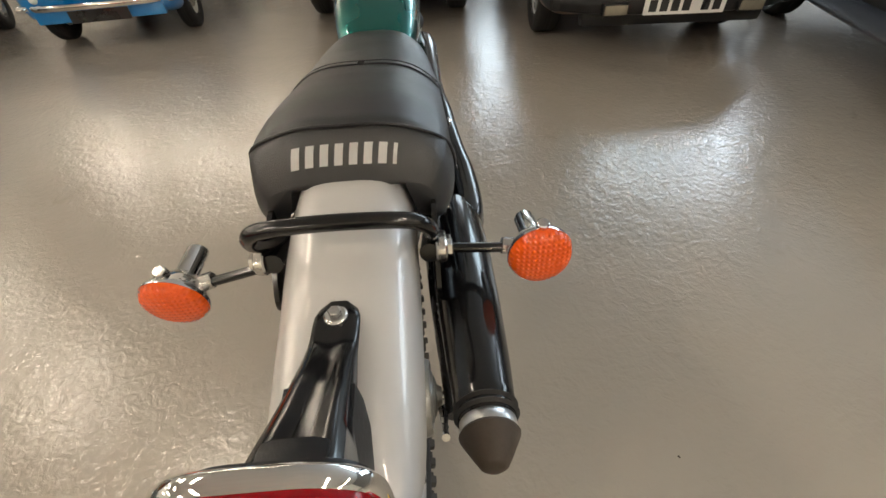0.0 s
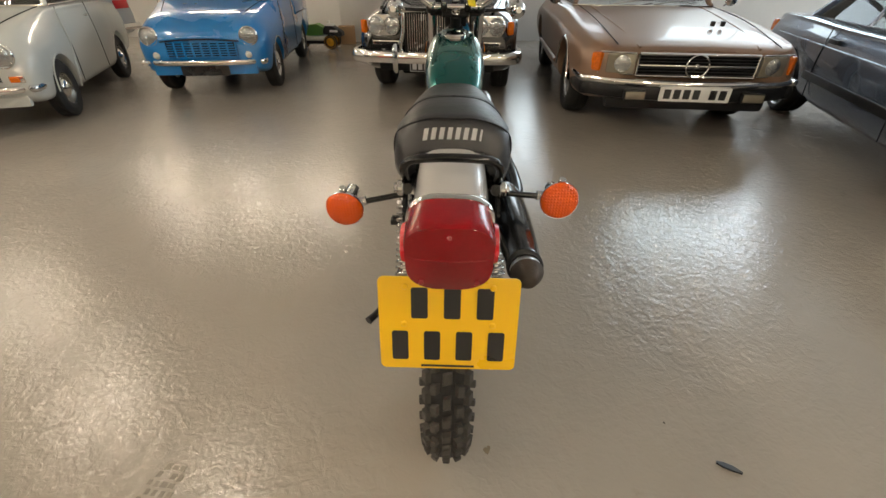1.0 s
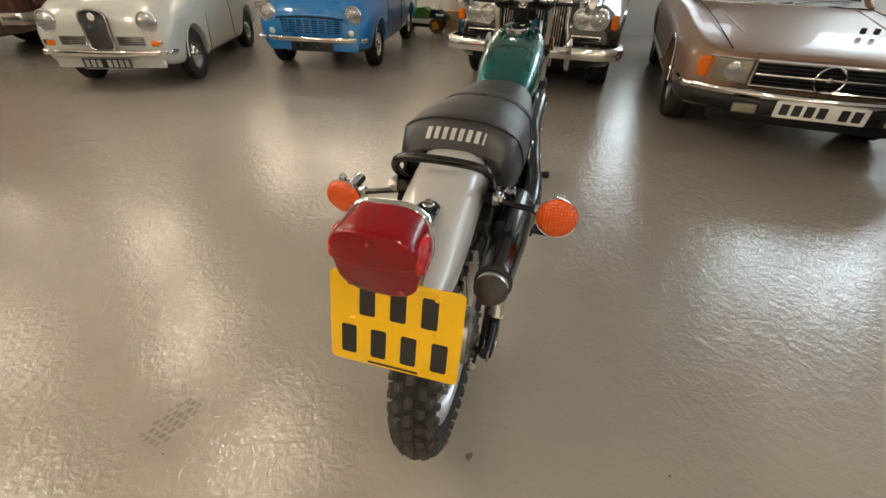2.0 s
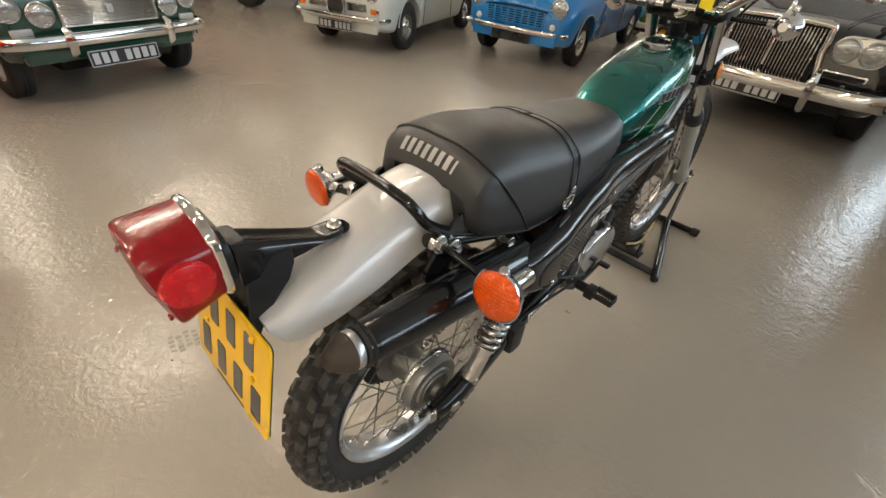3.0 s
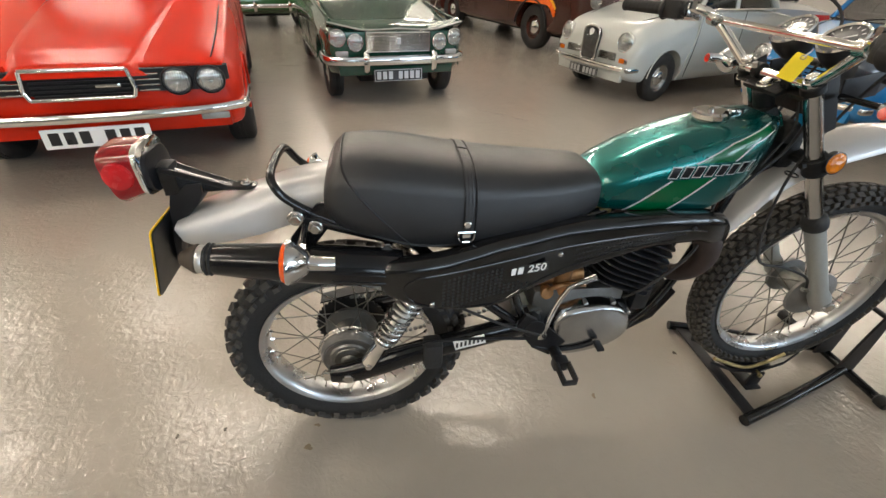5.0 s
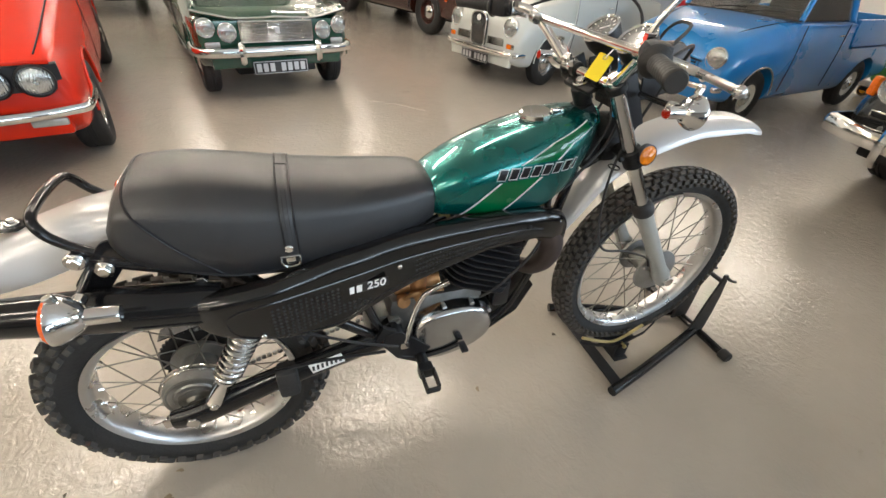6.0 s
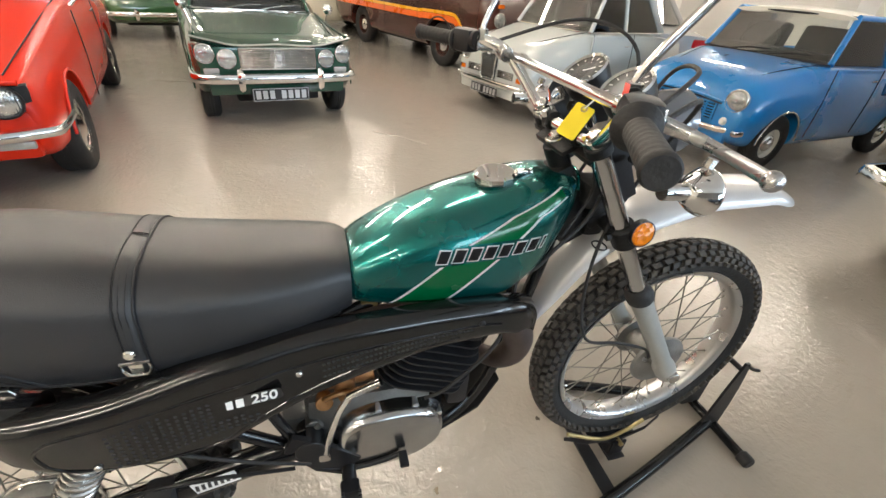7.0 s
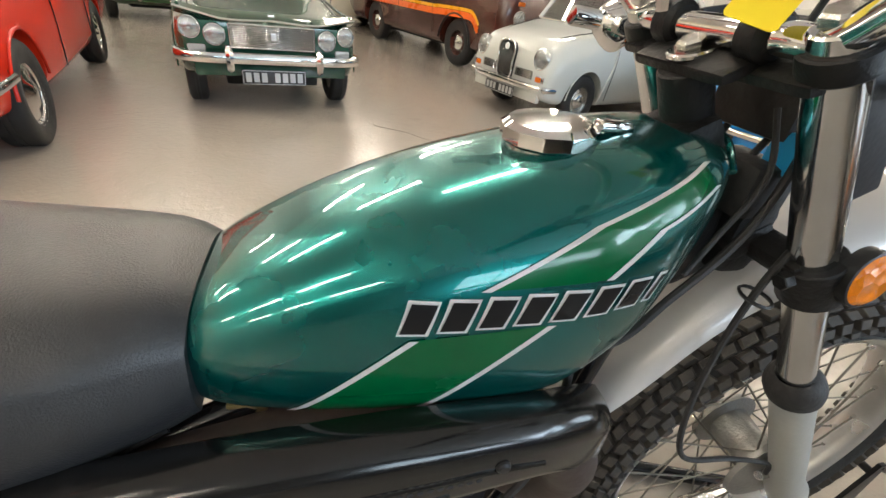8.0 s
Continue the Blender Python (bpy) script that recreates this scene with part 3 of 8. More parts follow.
# swinging arm
for s in (-1, 1):
    arm = part("swinging_arm", tube([V(s * 0.118, -0.045, 0.302), V(s * 0.118, 0.03, 0.312), V(s * 0.106, 0.2, 0.357), V(s * 0.092, 0.5, 0.42)], [0.026, 0.034, 0.034, 0.034], 14, flat=0.75), M_BLACK, bike, "black painted swinging arm")
    part("chain_adjuster", box(RA + V(s * 0.128, -0.03, 0), V(0.006, 0.07, 0.03), 0.003), M_DULL, arm)
part("pivot_tube", cyl((-0.11, 0.5, 0.42), (0.12, 0.5, 0.42), 0.03, 20), M_SATIN, bike)
part("chain_buffer", box(V(0.118, 0.225, 0.360), V(0.05, 0.052, 0.09), 0.014), M_RUBBER, bike, "black rubber block on the swinging arm")
stk = part("sticker", box(V(0.1265, 0.322, 0.397), V(0.002, 0.084, 0.033), 0.0008, Matrix.Rotation(radians(14), 4, "X")), M_PLATE_W, bike, "small white dealer sticker with dark lettering bars")
for k in range(7):
    y = 0.2885 + k * 0.0112
    part("letter_bar", box(V(0.1280, y, 0.3895 + (y - 0.292) * 0.25), V(0.001, 0.006, 0.017)), M_BLKDECAL, stk)
# shock absorbers
for s in (-1, 1):
    lo, hi = V(s * 0.128, 0.056, 0.352), V(s * 0.125, 0.215, 0.640)
    d = (hi - lo).normalized()
    sh = part("shock_absorber", lathe([(0, 0), (0.02, 0), (0.021, 0.075), (0.026, 0.082), (0.026, 0.088), (0.0195, 0.09), (0.0195, 0.30), (0.024, 0.302), (0.024, 0.315), (0.014, 0.32), (0, 0.325)], 24, aim(lo, d)), M_CHROME, bike, "chrome shock absorber")
    f = aim(lo, d)
    cpts = [f @ V(0.027 * math.cos(2 * math.pi * k / 16), 0.027 * math.sin(2 * math.pi * k / 16), 0.092 + 0.205 * k / (16 * 12)) for k in range(16 * 12 + 1)]
    part("coil_spring", tube(cpts, 0.0050, 8, 1, smooth=False), M_DULL, sh)
    part("mount_bolt", cyl(lo + V(-0.01 * s, 0, 0), lo + V(0.022 * s, 0, 0), 0.010, 6), M_DULL, sh)
# frame


def rail(pts, r, label=""):
    return part("frame_tube", tube(pts, r, 12), M_BLACK, bike, label)


for s in (-1, 1):
    rail([V(s * 0.092, -0.075, 0.785), V(s * 0.098, 0.02, 0.752), V(s * 0.102, 0.16, 0.715), V(s * 0.10, 0.35, 0.70), V(s * 0.08, 0.55, 0.73), V(s * 0.03, 0.78, 0.80)], 0.012)
    rail([V(s * 0.10, 0.17, 0.712), V(s * 0.10, 0.33, 0.54), V(s * 0.095, 0.48, 0.40), V(s * 0.085, 0.52, 0.335), V(s * 0.055, 0.60, 0.318)], 0.013)
    rail([V(s * 0.10, 0.49, 0.40), V(s * 0.09, 0.44, 0.52), V(s * 0.085, 0.42, 0.66)], 0.011)
    rail([V(s * 0.055, 0.60, 0.318), V(s * 0.050, 0.80, 0.335), V(s * 0.045, 0.905, 0.47), V(s * 0.025, 0.985, 0.75), V(0, 1.02, 0.88)], 0.013)
    # grab loop mounts with big bolts
    br = part("bracket", extrude(rrect(0.05, 0.13, 0.02), 0.006, Matrix.Translation((s * 0.101 - 0.003, -0.035, 0.755)) @ Matrix.Rotation(radians(-38), 4, "X") @ AX @ Matrix.Rotation(radians(90), 4, "Z")), M_BLACK, bike)
    for y, z in ((-0.066, 0.783), (-0.030, 0.759)):
        part("bolt", cyl(V(s * 0.10, y, z), V(s * 0.113, y, z), 0.017, 20, 0.002), M_DULL, br)
        part("bolt", cyl(V(s * 0.113, y, z), V(s * 0.120, y, z), 0.011, 6, 0.001), M_DULL, br)
    part("bolt", cyl(V(s * 0.10, 0.116, 0.711), V(s * 0.128, 0.116, 0.711), 0.012, 6, 0.001), M_DULL, bike)
    part("bolt", cyl(V(s * 0.10, 0.155, 0.721), V(s * 0.120, 0.155, 0.721), 0.010, 6, 0.001), M_DULL, bike)
rail([V(0, 0.40, 0.77), V(0, 0.75, 0.80), V(0, 1.02, 0.90)], 0.02)
part("inner_mudguard", box(V(0, 0.33, 0.58), V(0.13, 0.02, 0.26), 0.008, Matrix.Rotation(radians(20), 4, "X")), M_SATIN, bike)
part("air_box", box(V(-0.01, 0.40, 0.62), V(0.15, 0.18, 0.16), 0.02), M_SATIN, bike, "black plastic air box")
part("grab_loop", tube([V(-0.096, 0.06, 0.742), V(-0.096, -0.03, 0.785), V(-0.096, -0.080, 0.820), V(-0.092, -0.100, 0.847), V(-0.07, -0.108, 0.863), V(0, -0.110, 0.868), V(0.07, -0.108, 0.863), V(0.092, -0.100, 0.847), V(0.096, -0.080, 0.820), V(0.096, -0.03, 0.785), V(0.096, 0.06, 0.742)], 0.0088, 14), M_BLACK, bike, "black tubular grab loop behind the seat")

# mudguards: thin pressed shells
def shell(stations, n=17, t=0.003):
    """stations: (y, z_top, z_edge, half width). A curved sheet with thickness."""
    rings = []
    for y, zt, ze, w, *yy in stations:
        yo = yy[0] if yy else 0.0
        outer, inner = [], []
        for k in range(n):
            u = -1 + 2 * k / (n - 1)
            sx = math.copysign(1 - (1 - abs(u)) ** 1.6, u)
            zz = ze + (zt - ze) * (1 - abs(u) ** 3.2)
            outer.append(V(w * sx, y + yo * abs(u) ** 3, zz))
            inner.append(V((w - t) * sx, y + yo * abs(u) ** 3, zz - t * (1.6 if abs(u) < 0.9 else 0)))
        rings.append(outer + inner[::-1])
    return loft(rings)


rear_guard = []
for k in range(33):
    y = 0.20 - 0.528 * (k / 32) ** 0.92
    zt = ease([-0.328, -0.318, -0.30, -0.254, -0.168, -0.062, 0.0, 0.1, 0.2], [0.743, 0.749, 0.756, 0.773, 0.804, 0.838, 0.848, 0.852, 0.845], y)
    ze = ease([-0.328, -0.322, -0.310, -0.288, -0.250, -0.165, -0.077, 0.0, 0.2], [0.735, 0.722, 0.710, 0.705, 0.708, 0.724, 0.752, 0.768, 0.78], y)
    w = ease([-0.328, -0.318, -0.30, -0.24, -0.1, 0.2], [0.060, 0.068, 0.073, 0.077, 0.078, 0.072], y)
    rear_guard.append((y, zt, ze, w))
part("rear_mudguard", shell(rear_guard), M_SILVER, bike, "silver painted rear mudguard", smooth=60)
# high front guard: a half-round trough that follows the wheel
GT = [0, 0.06, 0.17, 0.29, 0.38, 0.49, 0.63, 0.80, 0.92, 1.0]
rings = []
for k in range(61):
    t = k / 60
    y = ease(GT, [0.960, 0.967, 1.012, 1.068, 1.130, 1.220, 1.36, 1.505, 1.590, 1.624], t)
    z = ease(GT, [0.600, 0.640, 0.722, 0.808, 0.858, 0.899, 0.929, 0.926, 0.900, 0.872], t)
    w = ease([0, 0.15, 0.6, 0.84, 0.94, 0.985, 1.0], [0.052, 0.064, 0.070, 0.066, 0.050, 0.026, 0.006], t)
    d = ease([0, 0.2, 0.5, 0.85, 1.0], [0.020, 0.026, 0.036, 0.030, 0.004], t)
    inward = (V(0, FA.y, FA.z) - V(0, y, z)).normalized()
    outer, inner = [], []
    for q in range(21):
        u = -1 + q / 10
        sx = math.copysign(1 - (1 - abs(u)) ** 1.5, u)
        p = V(w * sx, y, z) + inward * (d * abs(u) ** 2.6)
        outer.append(p)
        inner.append(V((w - 0.003) * sx, p.y, p.z) + inward * (0.003 if abs(u) < 0.95 else 0.0))
    rings.append(outer + inner[::-1])
part("front_mudguard", loft(rings), M_SILVER, bike, "silver painted high front mudguard", smooth=60)

# seat
SY = [-0.006, 0.004, 0.014, 0.028, 0.046, 0.10, 0.20, 0.30, 0.42, 0.52, 0.575, 0.60]


def seat_point(y, u):
    """u from 0 on the ridge to 1 at the lower edge, right side."""
    top = ease(SY, [0.846, 0.869, 0.886, 0.899, 0.906, 0.909, 0.898, 0.881, 0.868, 0.861, 0.857, 0.845], y)
    low = ease(SY, [0.790, 0.778, 0.770, 0.762, 0.754, 0.735, 0.709, 0.706, 0.722, 0.740, 0.755, 0.762], y)
    w = ease(SY, [0.104, 0.115, 0.122, 0.127, 0.131, 0.135, 0.136, 0.134, 0.126, 0.112, 0.096, 0.084], y)
    if u < 0.5:
        a = u / 0.5
        x = w * 0.94 * (a ** 0.95)
        z = top - 0.045 * (top - low) / 0.17 * a ** 3.2
    else:
        a = (u - 0.5) / 0.5
        z1 = top - 0.045 * (top - low) / 0.17
        x = w * (0.94 + 0.085 * math.sin(a * 2.2) - 0.10 * a ** 4)
        z = z1 + (low - z1) * a
    return V(x, y, z)


rings = []
for k in range(61):
    y = -0.006 + 0.606 * (k / 60) ** 1.6
    us = [i / 20 for i in range(21)]
    right = [seat_point(y, u) for u in us]
    zc = ease([-0.006, 0.06, 0.2, 0.6], [0.838, 0.845, 0.80, 0.80], y)
    wl = right[-1].x
    under = [V(wl - 0.012, y, right[-1].z + 0.002), V(wl * 0.72, y, max(right[-1].z + 0.05, zc - 0.05)), V(wl * 0.4, y, zc), V(0, y, zc)]
    half = right + under
    rings.append(half + [V(-p.x, p.y, p.z) for p in reversed(half[1:-1])])
seat = part("seat", loft(rings), M_VINYL, bike, "black vinyl dual seat with seams and strap", smooth=55)


def over_seat(path_yu, r, name, material, off=0.001, flat=1.0):
    pts = [seat_point(y, u) for y, u in path_yu]
    right = [p + V(off, 0, off * 0.7) for p in pts]
    left = [V(-p.x, p.y, p.z) for p in reversed(right)]
    if path_yu[0][1] == 0:
        line = left[:-1] + right
        return part(name, tube(line, r, 8, 3, flat=flat), material, seat)
    part(name, tube(left, r, 8, 3), material, seat)
    return part(name, tube(right, r, 8, 3), material, seat)


over_seat([(0.030, 0), (0.031, 0.2), (0.036, 0.42), (0.056, 0.56), (0.105, 0.78), (0.165, 0.985)], 0.0028, "piping", M_SATIN)
over_seat([(0.3045, u / 10) for u in range(11)], 0.0022, "piping", M_SATIN)
for ys in (0.2785, 0.287, 0.295):
    over_seat([(ys, u / 10) for u in range(10)], 0.0008, "stitching", M_SATIN, 0.0018)
for s in (-1, 1):
    band = []
    for k in range(17):
        u = 0.02 + 0.94 * k / 16
        p, q = seat_point(0.279, u), seat_point(0.303, u)
        nrm_ = (seat_point(0.288, min(u + 0.02, 1)) - seat_point(0.288, u - 0.02)).cross(q - p).normalized()
        nrm_ = nrm_ if nrm_.x + nrm_.z > 0 else -nrm_
        sec = [p + nrm_ * 0.0003, p + nrm_ * 0.0022 + V(0, 0.002, 0), p.lerp(q, 0.5) + nrm_ * 0.0030, q + nrm_ * 0.0022 - V(0, 0.002, 0), q + nrm_ * 0.0003]
        band.append([V(s * v.x, v.y, v.z) for v in sec])
    part("strap", loft(band), M_VINYL, seat, "stitched vinyl strap")
over_seat([(y, 0.985) for y in (0.02, 0.12, 0.2, 0.35, 0.5, 0.58)], 0.003, "piping", M_SATIN, 0)
for s in (-1, 1):
    def bkp(y, z):
        return V(s * (0.1375 + (z - 0.735) * 0.05), y, z)
    bk = part("buckle", tube([bkp(0.269, 0.752), bkp(0.2685, 0.738), bkp(0.274, 0.7285), bkp(0.286, 0.7265), bkp(0.298, 0.7285), bkp(0.3035, 0.738), bkp(0.303, 0.752)], 0.0030, 8), M_CHROME, seat, "chrome U-shaped strap buckle")
    part("buckle_bar", tube([bkp(0.267, 0.752), bkp(0.305, 0.752)], 0.0028, 8), M_CHROME, bk)
    part("buckle_plate", box(bkp(0.286, 0.741), V(0.003, 0.018, 0.016), 0.0012), M_CHROME, bk)
    part("stud", cyl(bkp(0.286, 0.772), bkp(0.286, 0.772) + V(s * 0.006, 0, 0), 0.0085, 16, 0.003), M_CHROME, seat)
# brand lettering drawn as plain slanted bars on the back of the seat
for k in range(8):
    x0 = -0.064 + 0.0172 * k
    wq = 0.0100 if k != 7 else 0.0045
    bm = bmesh.new()
    grid = []
    for i in range(4):
        row = []
        for q in range(4):
            y = 0.002 + 0.0125 * q / 3
            x = x0 + wq * i / 3 + 0.004 * q / 3
            ww = ease(SY, [0.104, 0.115, 0.122, 0.127, 0.131, 0.135, 0.136, 0.134, 0.126, 0.112, 0.096, 0.084], y)
            p = seat_point(y, 0.5 * (abs(x) / (ww * 0.94)) ** (1 / 0.95))
            row.append(bm.verts.new(V(math.copysign(p.x, x), p.y - 0.0012, p.z + 0.0008)))
        grid.append(row)
    for i in range(3):
        for q in range(3):
            bm.faces.new((grid[i][q], grid[i + 1][q], grid[i + 1][q + 1], grid[i][q + 1]))
    bmesh.ops.solidify(bm, geom=bm.faces[:], thickness=0.0005)
    part("letter_bar", bm, M_WHITE, seat)

# tank
TY = [0.588, 0.60, 0.64, 0.70, 0.78, 0.86, 0.93, 0.98, 1.012, 1.024]


def tank_profile(y):
    top = ease(TY, [0.826, 0.843, 0.869, 0.900, 0.931, 0.953, 0.968, 0.973, 0.966, 0.945], y)
    low = ease(TY, [0.775, 0.766, 0.762, 0.760, 0.758, 0.762, 0.800, 0.862, 0.905, 0.918], y)
    w = ease(TY, [0.062, 0.076, 0.090, 0.100, 0.107, 0.109, 0.099, 0.076, 0.050, 0.030], y)
    return top, low, w


def tank_point(y, u):
    """u from 0 on the ridge to 1 at the lower seam, right side."""
    top, low, w = tank_profile(y)
    a = math.pi * u
    e = 0.62
    sx = math.sin(a) ** e if 0 < u < 1 else 0.0
    cz = math.copysign(abs(math.cos(a)) ** 0.80, math.cos(a))
    x = w * sx
    if u > 0.5:
        x = w * (0.80 + 0.20 * sx) if u < 0.93 else w * (0.80 + 0.20 * sx) * math.sqrt(max(0, (1 - u) / 0.07))
    mid = low + (top - low) * 0.50
    z = mid + (top - mid) * cz if cz > 0 else mid + (mid - low) * cz
    return V(x, y, z)


rings = []
ys = [0.588 + (1.024 - 0.588) * (0.5 - 0.5 * math.cos(math.pi * k / 56)) for k in range(57)]
for y in ys:
    half = [tank_point(y, k / 36) for k in range(37)]
    rings.append(half + [V(-p.x, p.y, p.z) for p in reversed(half[1:-1])])
tank = part("fuel_tank", loft(rings), M_TEAL, bike, "metallic green fuel tank with white and bright green stripes", smooth=70)


def on_tank(y, z, side=1, off=0.0008):
    lo, hi = 0.02, 0.98
    for _ in range(28):
        mid = (lo + hi) / 2
        if tank_point(y, mid).z > z:
            lo = mid
        else:
            hi = mid
    p = tank_point(y, lo)
    q, r = tank_point(y + 0.004, lo), tank_point(y, min(lo + 0.01, 0.99))
    nn = (r - p).cross(q - p).normalized()
    if nn.x < 0:
        nn = -nn
    p = p + nn * off
    return V(side * p.x, p.y, p.z)


def tank_decal(name, quad, material, off, nu=14, nv=6, label=""):
    """A patch of film laid on both flanks; quad corners as (y, z)."""
    for side in (1, -1):
        bm = bmesh.new()
        (a, b, c, d) = [np.array(q) for q in quad]
        g = []
        for i in range(nu + 1):
            row = []
            for k in range(nv + 1):
                s, t = i / nu, k / nv
                y, z = (a * (1 - s) + b * s) * (1 - t) + (d * (1 - s) + c * s) * t
                row.append(bm.verts.new(on_tank(y, z, side, off)))
            g.append(row)
        for i in range(nu):
            for k in range(nv):
                bm.faces.new((g[i][k], g[i + 1][k], g[i + 1][k + 1], g[i][k + 1]))
        r = bmesh.ops.solidify(bm, geom=bm.faces[:], thickness=-0.0003)
        part(name, bm, material, tank, label, smooth=60)


# diagonal band in two pieces, parted by the lettering; the upper one bends over the shoulder
UL, UR = ((0.790, 0.8825), (0.868, 0.9250), (0.964, 0.961)), ((0.880, 0.8895), (0.918, 0.9226), (0.974, 0.947))
LL, LR = ((0.660, 0.765), (0.745, 0.8445)), ((0.757, 0.766), (0.844, 0.853))
LINE = 0.0065
tank_decal("green_band", (LL[0], LR[0], LR[1], LL[1]), M_GREEN, 0.0006, 10, 10)
for k in range(len(UL) - 1):
    tank_decal("green_band", (UL[k], UR[k], UR[k + 1], UL[k + 1]), M_GREEN, 0.0006, 10, 6)
for edge in (UL, UR, LL, LR):
    for (y0, z0), (y1, z1) in zip(edge, edge[1:]):
        tank_decal("white_stripe", ((y0, z0), (y0 + LINE, z0), (y1 + LINE, z1), (y1, z1)), M_WHITE, 0.0012, 2, 10)
# brand lettering as plain slanted blocks with a white edge
for k in range(8):
    y0 = 0.7354 + 0.0268 * k
    zb = 0.8495 + 0.0019 * k
    w, h, sl = (0.0215 if k != 7 else 0.009), 0.0265, 0.0075
    tank_decal("letter_block", ((y0, zb), (y0 + w, zb), (y0 + w + sl, zb + h), (y0 + sl, zb + h)), M_WHITE, 0.0016, 3, 4)
    e = 0.0022
    tank_decal("letter_block", ((y0 + e, zb + e), (y0 + w - e, zb + e), (y0 + w + sl - e, zb + h - e), (y0 + sl + e, zb + h - e)), M_BLKDECAL, 0.0022, 3, 4)
cm = Matrix.Translation((0, 0.868, 0.951)) @ Matrix.Rotation(radians(4), 4, "X")
part("filler_neck", cyl(cm @ V(0, 0, -0.012), cm @ V(0, 0, 0.006), 0.034, 32), M_DULL, tank)
cap = part("filler_cap", join(lathe([(0, 0.0185), (0.034, 0.0185), (0.0395, 0.0145), (0.0395, 0.004), (0.036, 0.001), (0, 0.001)], 12, cm)), M_CHROME, tank, "faceted chrome filler cap", smooth=25)
part("cap_lever", box(cm @ V(0.012, 0.05, 0.016), V(0.016, 0.03, 0.008), 0.003), M_CHROME, cap)
part("seam_lip", tube([V(-0.052, 1.010, 0.950), V(-0.025, 1.022, 0.966), V(0.0, 1.025, 0.970), V(0.025, 1.022, 0.966), V(0.052, 1.010, 0.950)], 0.003, 8), M_TEAL, tank)
for s in (-1, 1):
    part("tank_mount", box(V(s * 0.06, 0.87, 0.752), V(0.03, 0.05, 0.012), 0.003), M_BRASS, tank)
    part("tank_mount", box(V(s * 0.06, 0.63, 0.755), V(0.03, 0.03, 0.012), 0.003), M_BRASS, tank)
part("fuel_tap", join(cyl((-0.06, 0.66, 0.72), (-0.06, 0.66, 0.76), 0.009, 12), box(V(-0.075, 0.66, 0.725), V(0.03, 0.012, 0.012), 0.003)), M_CAST, tank)

M_SHIELD = mat("black_baked_paint", (0.0055, 0.0053, 0.0052), 0.15, var=0.1, scale=12, rvar=0.03, spec=0.6)
# exhaust: browned header, black chamber under its shield, silencer
ex = part("exhaust_pipe", tube([V(0.02, 0.880, 0.53), V(0.05, 0.915, 0.535), V(0.078, 0.935, 0.58), V(0.094, 0.930, 0.645), V(0.097, 0.885, 0.708), V(0.094, 0.80, 0.731), V(0.092, 0.60, 0.714), V(0.10, 0.40, 0.668), V(0.112, 0.26, 0.640)], [0.020, 0.024, 0.029, 0.032, 0.034, 0.034, 0.036, 0.042, 0.042], 20), M_BROWN, bike, "browned expansion pipe")
part("silencer", lathe([(0, 0.0), (0.026, 0.0), (0.0290, 0.004), (0.0298, 0.012), (0.0294, 0.018), (0.0318, 0.024), (0.0322, 0.030), (0.0345, 0.056), (0.0365, 0.085), (0.0405, 0.16), (0.0435, 0.25), (0.0435, 0.36), (0.040, 0.40), (0, 0.40)], 36, aim((0.138, -0.252, 0.712), V(0.0, 0.995, -0.115))), M_BLACK, ex, "black silencer")
sd = V(0.0, 0.995, -0.115).normalized()
part("clamp", lathe([(0.0280, 0), (0.0288, 0.001), (0.0288, 0.012), (0.0280, 0.013), (0.025, 0.013), (0.025, 0)], 32, aim(V(0.138, -0.262, 0.713), sd), closed=True), M_ALU, ex)
for k in range(2):
    part("collar_rib", lathe([(0.0300, -0.003), (0.0338, 0.0), (0.0300, 0.003)], 28, aim(V(0.138, -0.2435 + 0.0085 * k, 0.7112 - 0.001 * k), sd), closed=True), M_RUBBER, ex)
part("clamp_bolt", cyl((0.132, -0.255, 0.681), (0.147, -0.255, 0.679), 0.005, 8), M_DULL, ex)
part("tail_cone", lathe([(0, -0.0325), (0.009, -0.0322), (0.0135, -0.0295), (0.0195, -0.0200), (0.0250, -0.0105), (0.0295, -0.003), (0.0306, 0.0), (0.0290, 0.003), (0.0265, 0.005), (0.0265, 0.008), (0, 0.008)], 28, aim(V(0.138, -0.264, 0.7135), sd)), M_TIP, ex, "sooty grey-brown spark arrester cone")
for dz in (0.002, -0.018):
    part("pressed_bead", tube([V(0.178, 0.0, 0.688 + dz), V(0.178, 0.14, 0.670 + dz)], 0.0035, 8), M_BLACK, ex)
shield_keys = [0.10, 0.125, 0.16, 0.23, 0.30, 0.36, 0.43, 0.50, 0.56, 0.63, 0.76, 0.85, 0.91, 0.94, 0.958, 0.966]


def shield_edges(y):
    zt = ease(shield_keys, [0.700, 0.703, 0.706, 0.712, 0.722, 0.735, 0.746, 0.756, 0.762, 0.768, 0.774, 0.770, 0.756, 0.738, 0.716, 0.690], y)
    zl = ease(shield_keys, [0.622, 0.605, 0.590, 0.566, 0.552, 0.548, 0.578, 0.606, 0.628, 0.652, 0.688, 0.692, 0.670, 0.652, 0.646, 0.650], y)
    xo = ease(shield_keys, [0.176, 0.186, 0.189, 0.186, 0.175, 0.166, 0.160, 0.150, 0.146, 0.146, 0.146, 0.142, 0.130, 0.118, 0.105, 0.090], y)
    return zt, zl, xo


